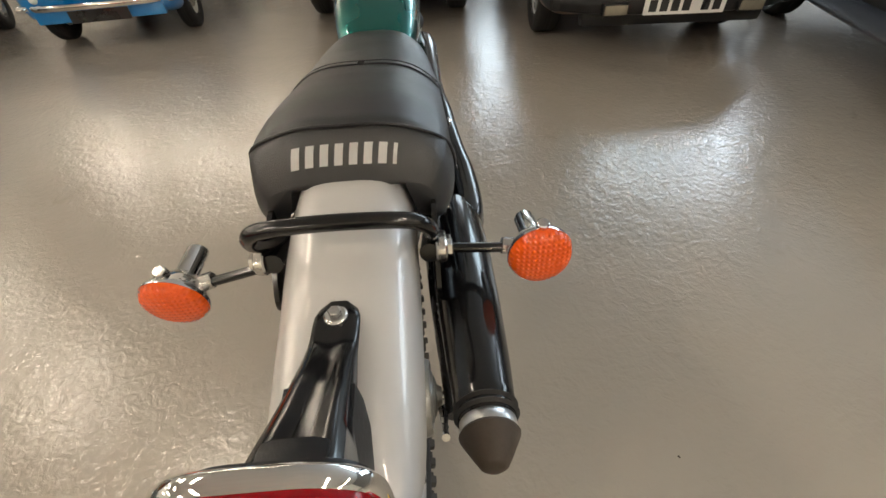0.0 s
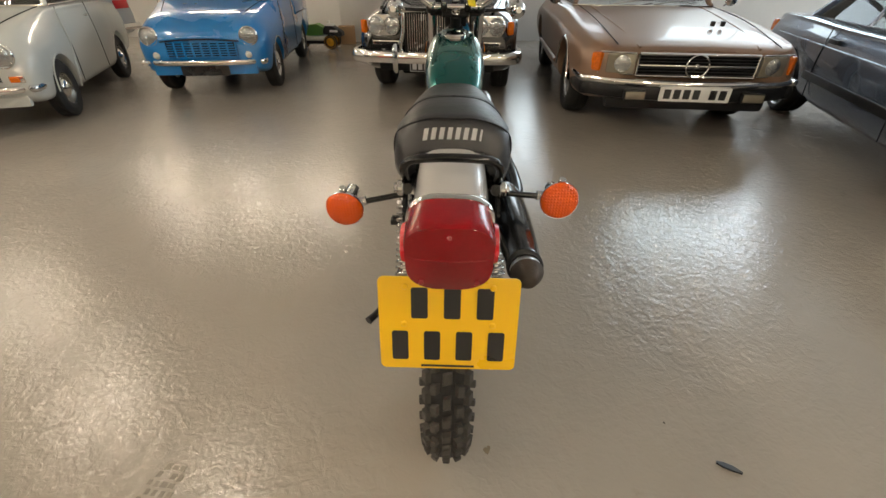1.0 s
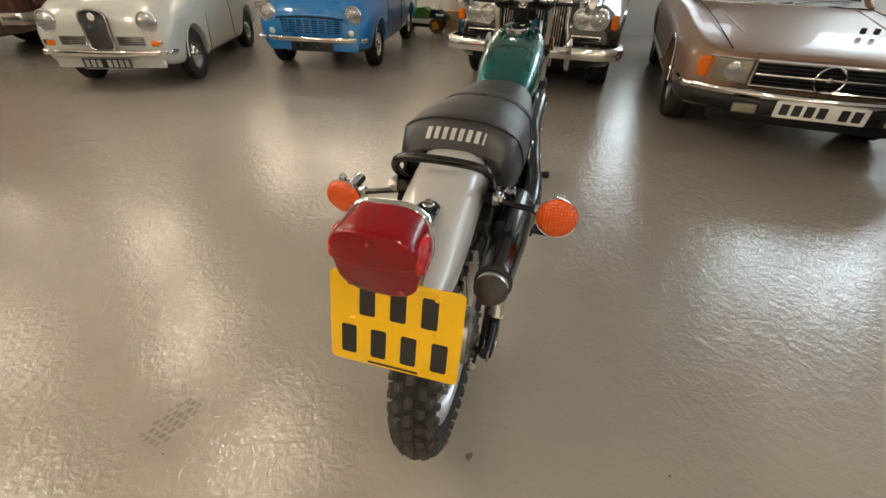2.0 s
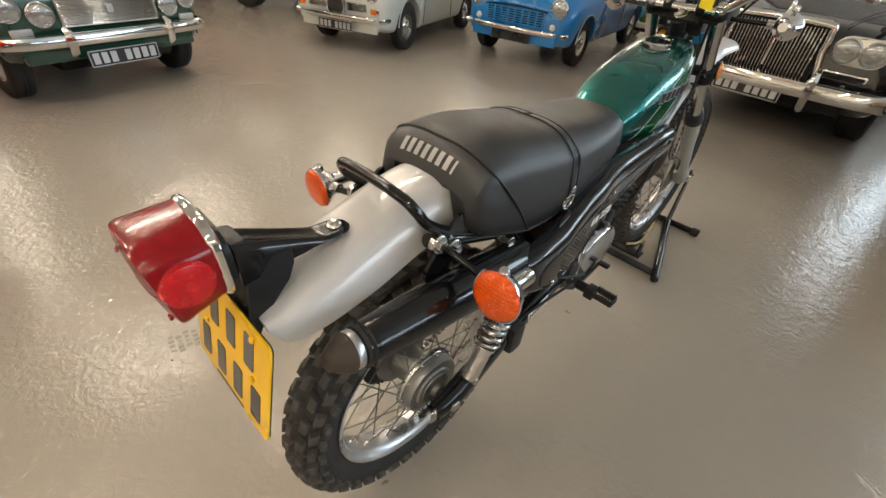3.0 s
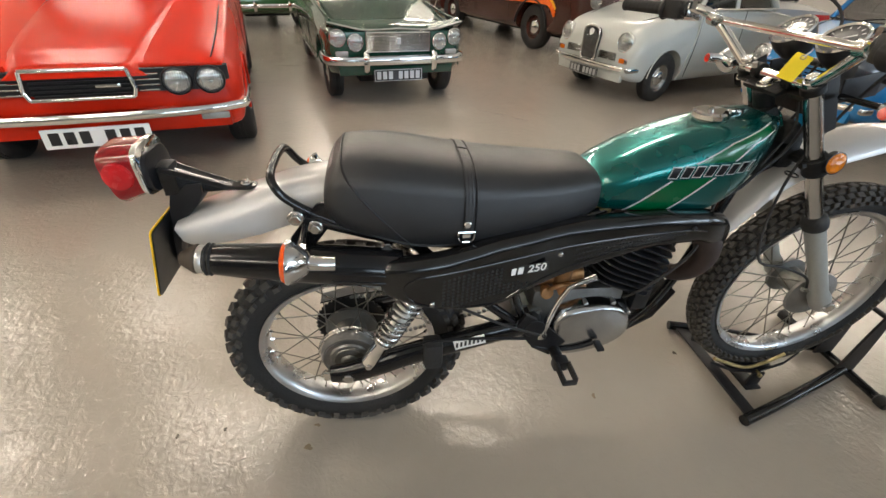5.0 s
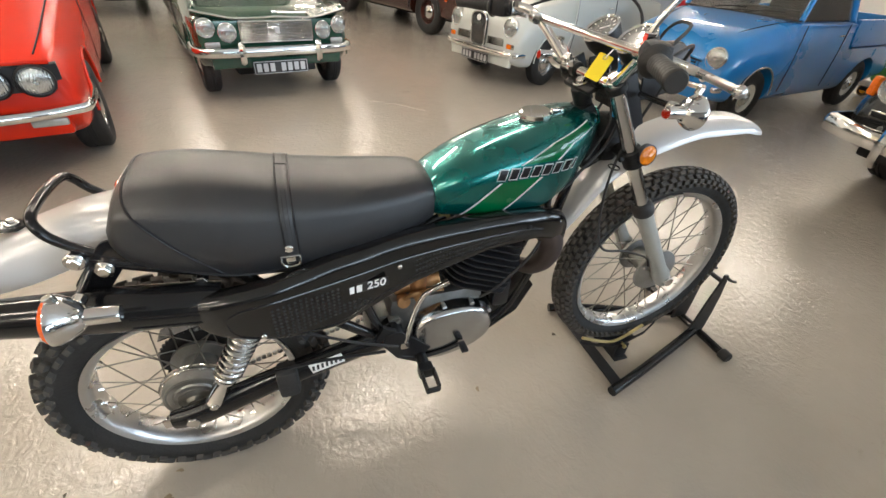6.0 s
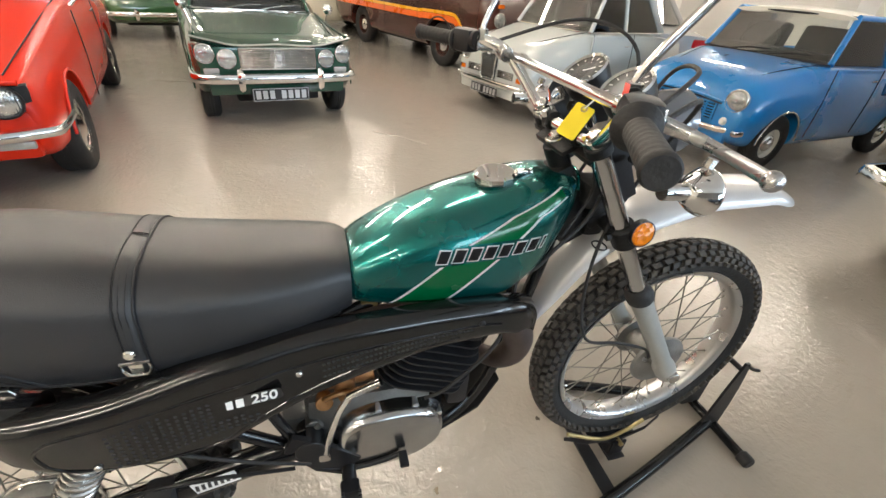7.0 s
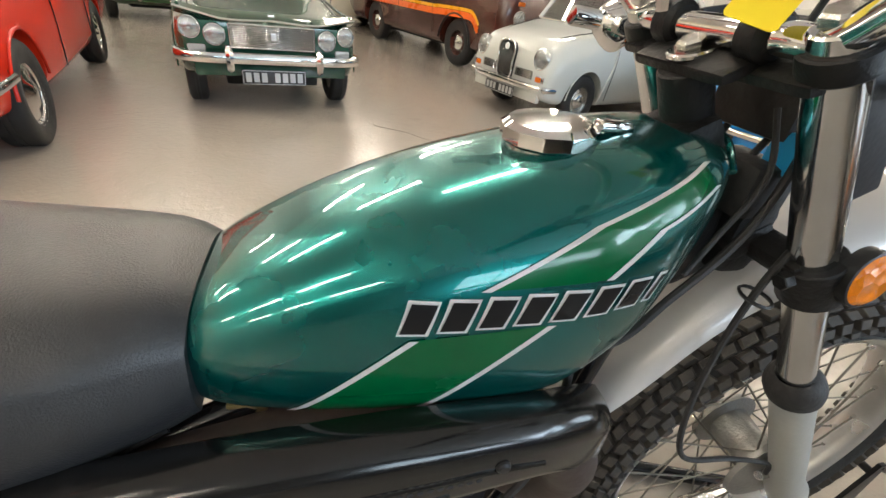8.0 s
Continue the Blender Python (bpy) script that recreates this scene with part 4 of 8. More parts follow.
rings = []
for k in range(67):
    y = 0.10 + 0.866 * (1 - (1 - k / 66) ** 1.25)
    zt, zl, xo = shield_edges(y)
    rr = min(0.024, (zt - zl) * 0.42)
    ring = []
    for cz, cx, a0 in ((zt - rr, xo - rr, 0), (zl + rr, xo - rr, 90)):
        for i in range(7):
            a = radians(a0 + 15 * i)
            ring.append(V(cx + rr * math.sin(a), y, cz + rr * math.cos(a)))
    ring += [V(xo - 0.048, y, zl + 0.003), V(xo - 0.052, y, zl + 0.012), V(xo - 0.046, y, zl + 0.016), V(xo - 0.014, y, zl + 0.020), V(xo - 0.014, y, zt - 0.016), V(xo - 0.040, y, zt - 0.010), V(xo - 0.044, y, zt - 0.004), V(xo - 0.040, y, zt)]
    rings.append(ring)
shield = part("heat_shield", loft(rings), M_SHIELD, ex, "black pressed steel heat shield with rows of holes", smooth=50)


def on_shield(y, f, off=0.0):
    zt, zl, xo = shield_edges(y)
    return V(xo + off, y, zl + (zt - zl) * f)


def bead(ks, r=0.0028):
    return part("pressed_bead", tube([on_shield(y, f, -0.0006) for y, f in ks], r, 8, 5), M_BLACK, shield)


bead([(0.155, 0.25), (0.15, 0.5), (0.175, 0.70), (0.23, 0.76), (0.32, 0.755), (0.42, 0.72), (0.52, 0.66), (0.66, 0.60), (0.80, 0.56), (0.86, 0.5)])
bead([(0.155, 0.25), (0.19, 0.12), (0.30, 0.10), (0.37, 0.12), (0.43, 0.17), (0.52, 0.22), (0.64, 0.3), (0.78, 0.3)], 0.002)
holes = []
for i in range(19):
    for k in range(11):
        y = 0.235 + 0.011 * i
        zt, zl, xo = shield_edges(y)
        f = 0.18 + 0.05 * k
        z = 0.578 + 0.0098 * k + 0.0018 * i
        if zl + 0.02 < z < zl + (zt - zl) * 0.68 and not (y > 0.375 and z > 0.627):
            holes.append(cyl(V(xo - 0.001, y, z), V(xo + 0.0003, y, z), 0.0034, 8, 0.0002))
for i in range(34):
    for k in range(4):
        y = 0.545 + 0.0078 * i
        f = 0.24 + 0.105 * k
        if f > 0.24 + 0.0055 * (i - 6):
            holes.append(cyl(on_shield(y, f, -0.001), on_shield(y, f, 0.0004), 0.0027, 8, 0.0002))
# Near-black discs on the surface paint in the dark inside of each hole.
tagged(part("hole_field", join(*holes), M_UNDER, shield, smooth=0), kind="stuff")
for y, f in ((0.21, 0.17), (0.505, 0.55), (0.82, 0.62)):
    part("screw", cyl(on_shield(y, f, -0.002), on_shield(y, f, 0.004), 0.0060, 14, 0.002), M_SATIN if y > 0.8 else M_DULL, shield)
badge = part("badge", extrude(rrect(0.094, 0.024, 0.004), 0.002, Matrix.Translation(on_shield(0.430, 0.50, 0.0008)) @ Matrix.Rotation(radians(-2), 4, "Z") @ Matrix.Rotation(radians(10), 4, "X") @ Matrix.Rotation(radians(90), 4, "Z") @ Matrix.Rotation(radians(90), 4, "X")), M_BLKDECAL, shield, "white engine size badge on black")
bmt = Matrix.Translation(on_shield(0.430, 0.50, 0.0036)) @ Matrix.Rotation(radians(-2), 4, "Z") @ Matrix.Rotation(radians(10), 4, "X") @ Matrix.Rotation(radians(90), 4, "Z") @ Matrix.Rotation(radians(90), 4, "X")
text_mesh("250", 0.028, M_WHITE, badge, bmt @ Matrix.Translation((0.018, 0, 0)), shear=0.25)
for k in range(2):
    bm = extrude([(-0.043 + 0.017 * k, -0.009), (-0.031 + 0.017 * k, -0.009), (-0.027 + 0.017 * k, 0.009), (-0.039 + 0.017 * k, 0.009)], 0.001, bmt)
    part("letter_bar", bm, M_WHITE, badge)

# engine
M_COPPER = mat("tarnished_brass", (0.42, 0.23, 0.10), 0.38, 0.85, var=0.4, scale=40, bump=0.2)
eng = part("crankcase", join(box(V(0, 0.63, 0.42), V(0.15, 0.27, 0.19), 0.03), box(V(0, 0.50, 0.39), V(0.13, 0.12, 0.14), 0.03)), M_CAST, bike, "cast alloy crankcase")
cov = []
for k in range(40):
    a = 2 * math.pi * k / 40
    rx, rz = 0.116, 0.087
    c, s_ = math.cos(a), math.sin(a)
    n_ = 2.5
    cov.append((math.copysign(abs(c) ** (2 / n_), c) * rx * (1.0 - 0.06 * s_), math.copysign(abs(s_) ** (2 / n_), s_) * rz * (1 - 0.16 * c)))
cmx = Matrix.Translation((0.050, 0.668, 0.392)) @ Matrix.Rotation(radians(9), 4, "X") @ Matrix.Rotation(radians(90), 4, "Z") @ Matrix.Rotation(radians(90), 4, "X")
rings = [[cmx @ V(p[0] * sc, p[1] * sc, h) for p in cov] for sc, h in ((1.16, -0.04), (1.15, 0.006), (1.07, 0.030), (1.035, 0.042), (1.0, 0.053), (0.955, 0.060), (0.91, 0.0630), (0.87, 0.0640), (0.3, 0.066))]
part("clutch_cover", loft(rings), M_CASE, eng, "polished alloy clutch cover", smooth=50)
for k in range(9):
    a = 2 * math.pi * (k + 0.4) / 9
    p = cmx @ V(0.119 * math.cos(a), 0.090 * math.sin(a), 0.026)
    part("screw", cyl(p, p + V(0.022, 0, 0), 0.0065, 10, 0.001), M_ALU, eng)
part("left_cover", lathe([(0, 0.06), (0.05, 0.058), (0.085, 0.045), (0.095, 0.02), (0.095, -0.02), (0, -0.02)], 36, Matrix.Translation((-0.09, 0.70, 0.43)) @ Matrix.Rotation(radians(-90), 4, "Y")), M_ALU, eng)
part("kick_boss", join(cyl((0.04, 0.526, 0.390), (0.098, 0.526, 0.390), 0.022, 20), cyl((0.04, 0.495, 0.385), (0.085, 0.495, 0.385), 0.036, 24), cyl((0.04, 0.51, 0.44), (0.08, 0.51, 0.44), 0.020, 18), tube([V(0.082, 0.468, 0.375), V(0.084, 0.485, 0.418), V(0.080, 0.525, 0.452)], 0.007, 10)), M_CAST, eng)
ks = part("kick_start_lever", tube([V(0.112, 0.528, 0.392), V(0.111, 0.535, 0.43), V(0.098, 0.557, 0.488), V(0.094, 0.576, 0.526), V(0.094, 0.590, 0.545), V(0.098, 0.646, 0.574)], [0.0085, 0.0085, 0.007, 0.007, 0.0075, 0.008], 12), M_CHROME, bike, "chrome kick-start lever")
part("clamp", box(V(0.108, 0.526, 0.390), V(0.028, 0.026, 0.026), 0.007), M_DULL, ks)
part("tread", join(*[lathe([(0.0068, 0), (0.0092, 0.002), (0.0068, 0.004)], 12, aim(V(0.094, 0.590, 0.545) + V(0.004, 0.056, 0.029) * (k / 9), V(0.004, 0.056, 0.029)), closed=False) for k in range(1, 9)]), M_CHROME, ks)
tilt = Matrix.Translation((0, 0.73, 0.50)) @ Matrix.Rotation(radians(-22), 4, "X")
barrel = part("cylinder", cyl(tilt @ V(0, 0, 0.0), tilt @ V(0, 0, 0.17), 0.062, 28), M_SATIN, eng, "black finned cylinder")
for k in range(9):
    z = 0.022 + 0.0175 * k
    wf = 0.20 if k < 6 else 0.19 - 0.012 * (k - 6)
    part("fin", extrude(rrect(wf, 0.205 if k < 6 else 0.19, 0.05), 0.005, tilt @ Matrix.Translation((0, 0, z)), 0.0015), M_SATIN, barrel)
part("cylinder_head", extrude(rrect(0.15, 0.15, 0.05), 0.02, tilt @ Matrix.Translation((0, 0, 0.172)), 0.004), M_SATIN, barrel)
part("spark_plug", join(cyl(tilt @ V(0, 0, 0.19), tilt @ V(0, 0, 0.22), 0.012, 10), tube([tilt @ V(0, 0, 0.22), V(0.02, 0.74, 0.745), V(0.0, 0.68, 0.75)], 0.005, 8)), M_RUBBER, eng)
part("carburettor", join(cyl((0.03, 0.515, 0.528), (0.03, 0.64, 0.540), 0.024, 20), cyl((0.052, 0.578, 0.490), (0.052, 0.578, 0.590), 0.022, 20), cyl((0.052, 0.535, 0.500), (0.075, 0.535, 0.505), 0.018, 16), tube([V(0.072, 0.535, 0.515), V(0.078, 0.565, 0.535), V(0.070, 0.62, 0.528), V(0.060, 0.645, 0.515)], 0.006, 8)), M_COPPER, eng, "brassy carburettor")
part("intake_rubber", cyl((0, 0.63, 0.56), (0, 0.68, 0.56), 0.036, 20), M_RUBBER, eng)
part("side_plate", extrude([(0.505, 0.345), (0.56, 0.31), (0.60, 0.36), (0.52, 0.44), (0.47, 0.47), (0.45, 0.43)], 0.012, Matrix(((0, 0, 1, 0.105), (1, 0, 0, 0), (0, 1, 0, 0), (0, 0, 0, 1)))), M_SATIN, eng)
part("bash_plate", loft([[V(-0.06, y, z), V(0.06, y, z), V(0.06, y, z - 0.006), V(-0.06, y, z - 0.006)] for y, z in ((0.54, 0.318), (0.62, 0.305), (0.80, 0.318), (0.89, 0.38), (0.93, 0.47))]), M_SATIN, bike, "black bash plate under the engine")
part("pulse_pump", box(V(0.045, 0.83, 0.46), V(0.04, 0.05, 0.10), 0.012), M_SATIN, eng)
# foot rests and pedal
for s in (-1, 1):
    pg = part("foot_rest", join(tube([V(s * 0.09, 0.572, 0.330), V(s * 0.160, 0.572, 0.332)], 0.016, 10), box(V(s * 0.165, 0.572, 0.330), V(0.03, 0.04, 0.036), 0.006)), M_SATIN, bike)
    part("tread", join(box(V(s * 0.206, 0.590, 0.336), V(0.062, 0.006, 0.018), 0.002), box(V(s * 0.206, 0.556, 0.336), V(0.062, 0.006, 0.018), 0.002), box(V(s * 0.236, 0.573, 0.336), V(0.006, 0.036, 0.018), 0.002),
                       *[box(V(s * (0.180 + 0.0075 * k), 0.590, 0.347), V(0.005, 0.007, 0.008), 0.001, seg=1) for k in range(8)], *[box(V(s * (0.180 + 0.0075 * k), 0.556, 0.347), V(0.005, 0.007, 0.008), 0.001, seg=1) for k in range(8)]), M_RUBBER, pg)
part("brake_pedal", join(tube([V(0.112, 0.505, 0.350), V(0.118, 0.57, 0.330), V(0.120, 0.64, 0.336), V(0.122, 0.684, 0.352)], 0.0055, 10), box(V(0.138, 0.690, 0.356), V(0.036, 0.020, 0.010), 0.003)), M_SATIN, bike, "black rear brake pedal")
part("brake_cable", tube([V(0.130, 0.17, 0.60), V(0.140, 0.215, 0.575), V(0.150, 0.30, 0.535), V(0.152, 0.40, 0.478), V(0.150, 0.50, 0.43)], 0.0035, 8), M_RUBBER, bike)
part("gear_pedal", join(tube([V(-0.15, 0.56, 0.36), V(-0.155, 0.66, 0.36)], 0.006, 8), cyl((-0.15, 0.665, 0.36), (-0.19, 0.665, 0.36), 0.010, 12)), M_DULL, bike)
part("side_stand", tube([V(-0.11, 0.54, 0.29), V(-0.16, 0.35, 0.30), V(-0.20, 0.10, 0.315), V(-0.235, 0.03, 0.31)], [0.012, 0.011, 0.010, 0.012], 10), M_SATIN, bike, "black side stand folded up")

# rear lamp, plate and bracket
M_REDSIDE = mat("red_reflector", (0.44, 0.0035, 0.008), 0.24, coat=0.3, var=0.10, scale=80, bump=0.04, bscale=260)
rings = []
for k in range(21):
    t = k / 20
    y = -0.160 - 0.174 * t
    zc = ease([0, 0.10, 0.26, 0.36, 0.6, 1], [0.809, 0.811, 0.811, 0.815, 0.830, 0.858], t)
    w = ease([0, 0.05, 0.12, 0.3, 0.6, 1], [0.010, 0.018, 0.0215, 0.022, 0.025, 0.032], t)
    d = ease([0, 0.3, 0.5, 0.8, 1], [0.004, 0.006, 0.018, 0.040, 0.056], t)
    rg = ease([0, 0.28, 0.42, 1], [0.0, 0.0, 0.003, 0.004], t)
    top = [V(w * u, y, zc + rg * math.exp(-((abs(u) - 0.62) / 0.24) ** 2) - 0.003 * u ** 8) for u in np.linspace(-1, 1, 17)]
    skirt = [V(w + 0.001, y, zc - d), V(w - 0.003, y, zc - d)]
    under = [V(p.x * 0.86, y, p.z - 0.004) for p in reversed(top)]
    rings.append(top + skirt + under + [V(-w + 0.003, y, zc - d), V(-w - 0.001, y, zc - d)])
lampy = part("tail_lamp_bracket", loft(rings), M_BLACK, bike, "black pressed steel lamp bracket", smooth=50)
part("bolt", join(cyl((0, -0.181, 0.809), (0, -0.181, 0.815), 0.0115, 24, 0.002), cyl((0, -0.181, 0.815), (0, -0.181, 0.821), 0.0065, 6, 0.001)), M_DULL, lampy)
part("backing_plate", extrude(rrect(0.104, 0.080, 0.03), 0.009, Matrix.Translation((0, -0.341, 0.853)) @ Matrix.Rotation(radians(92), 4, "X"), 0.002), M_SATIN, lampy)
part("lamp_stay", box(V(0, -0.334, 0.838), V(0.05, 0.04, 0.05), 0.012), M_SATIN, lampy)
part("plate_carrier", loft([[V(-w, yb, z), V(-w * 0.6, yb - 0.002, z), V(w * 0.6, yb - 0.002, z), V(w, yb, z), V(w, yf, z + 0.004), V(w * 0.6, yf + 0.003, z + 0.004), V(-w * 0.6, yf + 0.003, z + 0.004), V(-w, yf, z + 0.004)] for z, yb, yf, w in (
    (0.822, -0.322, -0.262, 0.028), (0.800, -0.328, -0.264, 0.031), (0.778, -0.334, -0.276, 0.034), (0.757, -0.338, -0.298, 0.035), (0.735, -0.342, -0.316, 0.034), (0.705, -0.349, -0.330, 0.032), (0.670, -0.357, -0.343, 0.027), (0.640, -0.364, -0.354, 0.020), (0.622, -0.368, -0.362, 0.010))]), M_SATIN, lampy, "black bracket behind the plate", smooth=60)
LT = Matrix.Translation((0, -0.350, 0.858)) @ Matrix.Rotation(radians(92), 4, "X")


def lens_depth(y, d):
    """The face leans in towards its lower edge."""
    return d * 1.08 + 0.15 * y * min(1.0, d / 0.06)


def lens_ring(w, ht, hb, d, nose=0.30):
    """Outline in the lens plane: straight top, rounded belly."""
    out = []
    for k in range(56):
        a = 2 * math.pi * k / 56
        c, s_ = math.cos(a), math.sin(a)
        x = math.copysign(abs(c) ** 0.42, c) * w
        y = math.copysign(abs(s_) ** 0.5, s_) * (ht if s_ > 0 else hb)
        x *= (1 - nose * abs(s_) ** 3) if s_ < 0 else (1 - 0.22 * s_ ** 2)
        out.append(LT @ V(x, y, lens_depth(y, d)))
    return out


lamp = part("tail_lamp", loft([lens_ring(0.060, 0.053, 0.050, 0.0), lens_ring(0.063, 0.055, 0.052, 0.002), lens_ring(0.063, 0.055, 0.052, 0.007), lens_ring(0.060, 0.053, 0.050, 0.010)]), M_CHROME, bike, "chrome bezel with a large red lens", smooth=50)
rings = [lens_ring(0.059, 0.052, 0.048, 0.009), lens_ring(0.060, 0.0515, 0.053, 0.024), lens_ring(0.0605, 0.0510, 0.059, 0.043), lens_ring(0.0605, 0.0500, 0.065, 0.0570), lens_ring(0.0598, 0.0485, 0.067, 0.0620), lens_ring(0.0585, 0.0460, 0.066, 0.0650), lens_ring(0.048, 0.032, 0.054, 0.0690), lens_ring(0.03, 0.015, 0.03, 0.0710), lens_ring(0.004, 0.002, 0.004, 0.0715)]
lens = part("lens", loft(rings), M_RED, lamp, "deep red moulded lens", smooth=28)
for s in (-1, 1):
    c = LT @ V(s * 0.0585, 0.002, 0.043)
    part("side_reflector", lathe([(0, 0.0070), (0.022, 0.0070), (0.0262, 0.0055), (0.0285, 0.0), (0, 0.0)], 28, Matrix.Translation(c) @ Matrix.Rotation(radians(90 * s), 4, "Y")), M_REDSIDE, lens)
    c = LT @ V(s * 0.038, -0.046, lens_depth(-0.046, 0.0685))
    part("screw", cyl(c, c + V(0, -0.004, 0), 0.0045, 10, 0.001), M_REDCAP, lens)
c = LT @ V(0, 0.034, lens_depth(0.034, 0.0690))
part("screw", cyl(c, c + V(0, -0.0025, 0.001), 0.0036, 12, 0.001), M_REDCAP, lens)
part("lens_ridge", tube([LT @ V(x, y, lens_depth(y, d)) for x, y, d in ((-0.056, -0.002, 0.0650), (-0.040, -0.004, 0.0692), (0.0, -0.005, 0.0714), (0.040, -0.004, 0.0692), (0.056, -0.002, 0.0650))], 0.0018, 8), M_RED, lens)
PT = Matrix.Translation((0, -0.363, 0.680)) @ Matrix.Rotation(radians(90 - 12), 4, "X")
plate = part("number_plate", extrude(rrect(0.227, 0.172, 0.010), 0.003, PT, 0.0006), M_PLATE_Y, bike, "yellow two-line registration plate with black bars")
part("backing_sheet", extrude(rrect(0.223, 0.168, 0.009), 0.0025, PT @ Matrix.Translation((0, 0, -0.003))), M_SATIN, plate, "black back of the plate")
for row, (n, w) in enumerate(((3, 0.027), (4, 0.027))):
    for k in range(n):
        x = (k - (n - 1) / 2) * 0.053 + (0.0 if row else 0.006)
        part("character_bar", extrude(rrect(w, 0.056, 0.004), 0.0008, PT @ Matrix.Translation((x, 0.040 if row == 0 else -0.040, 0.0032))), M_BLKDECAL, plate)
part("character_bar", extrude(rrect(0.09, 0.004, 0.001), 0.0006, PT @ Matrix.Translation((0, -0.080, 0.0032))), M_BLKDECAL, plate)
for x, y in ((-0.072, 0.002), (0.072, 0.002), (-0.07, 0.07), (0.07, 0.07)):
    part("screw_cap", cyl(PT @ V(x, y, 0.003), PT @ V(x, y, 0.0075), 0.0055, 14, 0.002), M_PLATE_Y, plate)


# indicators: chrome cup, amber lens, stalk
def indicator(c, out, facing, stalk_from, size=1.08, name="indicator", label="chrome indicator with round amber lens"):
    d = Vector(facing).normalized()
    f = aim(c, d) @ Matrix.Scale(size, 4)
    ind = part(name, lathe([(0, -0.034), (0.012, -0.034), (0.020, -0.028), (0.032, -0.012), (0.0368, -0.002), (0.0385, 0.002), (0.0380, 0.005), (0.0355, 0.004), (0, 0.002)], 36, f), M_CHROME, bike, label)
    part("lens", lathe([(0, 0.0170), (0.012, 0.0167), (0.026, 0.0150), (0.0335, 0.0115), (0.0360, 0.007), (0.0364, 0.002), (0.034, 0.0), (0, 0.0)], 36, f), M_AMBER, ind, "amber lens")
    part("reflector_tail", lathe([(0, -0.075), (0.0125, -0.075), (0.0135, -0.072), (0.0135, -0.030), (0, -0.030)], 20, f), M_CHROME, ind)
    part("stalk", tube([Vector(stalk_from), Vector(c) - d * 0.012], 0.0065, 10), M_BLACK, ind)
    part("collar", cyl(Vector(c) - d * 0.012 + (Vector(stalk_from) - Vector(c)).normalized() * 0.028, Vector(c) - d * 0.012 + (Vector(stalk_from) - Vector(c)).normalized() * 0.046, 0.011, 8), M_DULL, ind)
    part("lens_screw", cyl(Vector(c) - d * 0.006 + V(0, 0, 0.034), Vector(c) - d * 0.002 + V(0, 0, 0.048), 0.008, 8), M_DULL, ind)
    return ind


for s in (-1, 1):
    low = 0.012 if s < 0 else 0.0
    indicator(V(s * 0.229, -0.062 - low * 0.7, 0.753 + 0.006 * s - low), s, V(s * 0.03, -1, 0.10 - 16 * low), V(s * 0.10, -0.048, 0.768 - 0.6 * low))

# front forks and steering
M_SHELL = mat("grey_shell_paint", (0.15, 0.16, 0.18), 0.22, 0.3, coat=0.6, var=0.05)
M_BLUEBOX = mat("blue_plastic", (0.02, 0.30, 0.62), 0.4, var=0.05)
M_YOKE = mat("black_cast_paint", (0.006, 0.006, 0.006), 0.5, var=0.25, scale=20, bump=0.25, bscale=150, spec=0.3)
M_LEG = mat("worn_chrome", (0.60, 0.60, 0.59), 0.13, 1.0, var=0.08, scale=12, rvar=0.05)
fk = part("steering_head", cyl((0, 1.055, 0.865), (0, 0.972, 1.018), 0.021, 24), M_YOKE, bike)
for z0, y0, h in ((1.026, 0.997, 0.012), (0.880, 1.092, 0.028)):
    part("fork_yoke", join(box(V(0, y0 - 0.016, z0), V(0.105, 0.048, h), 0.009, Matrix.Rotation(radians(29), 4, "X")), box(V(0, y0 - 0.004, z0), V(0.20, 0.030, h * 0.8), 0.008, Matrix.Rotation(radians(29), 4, "X"))), M_YOKE, fk, "black cast fork yoke")
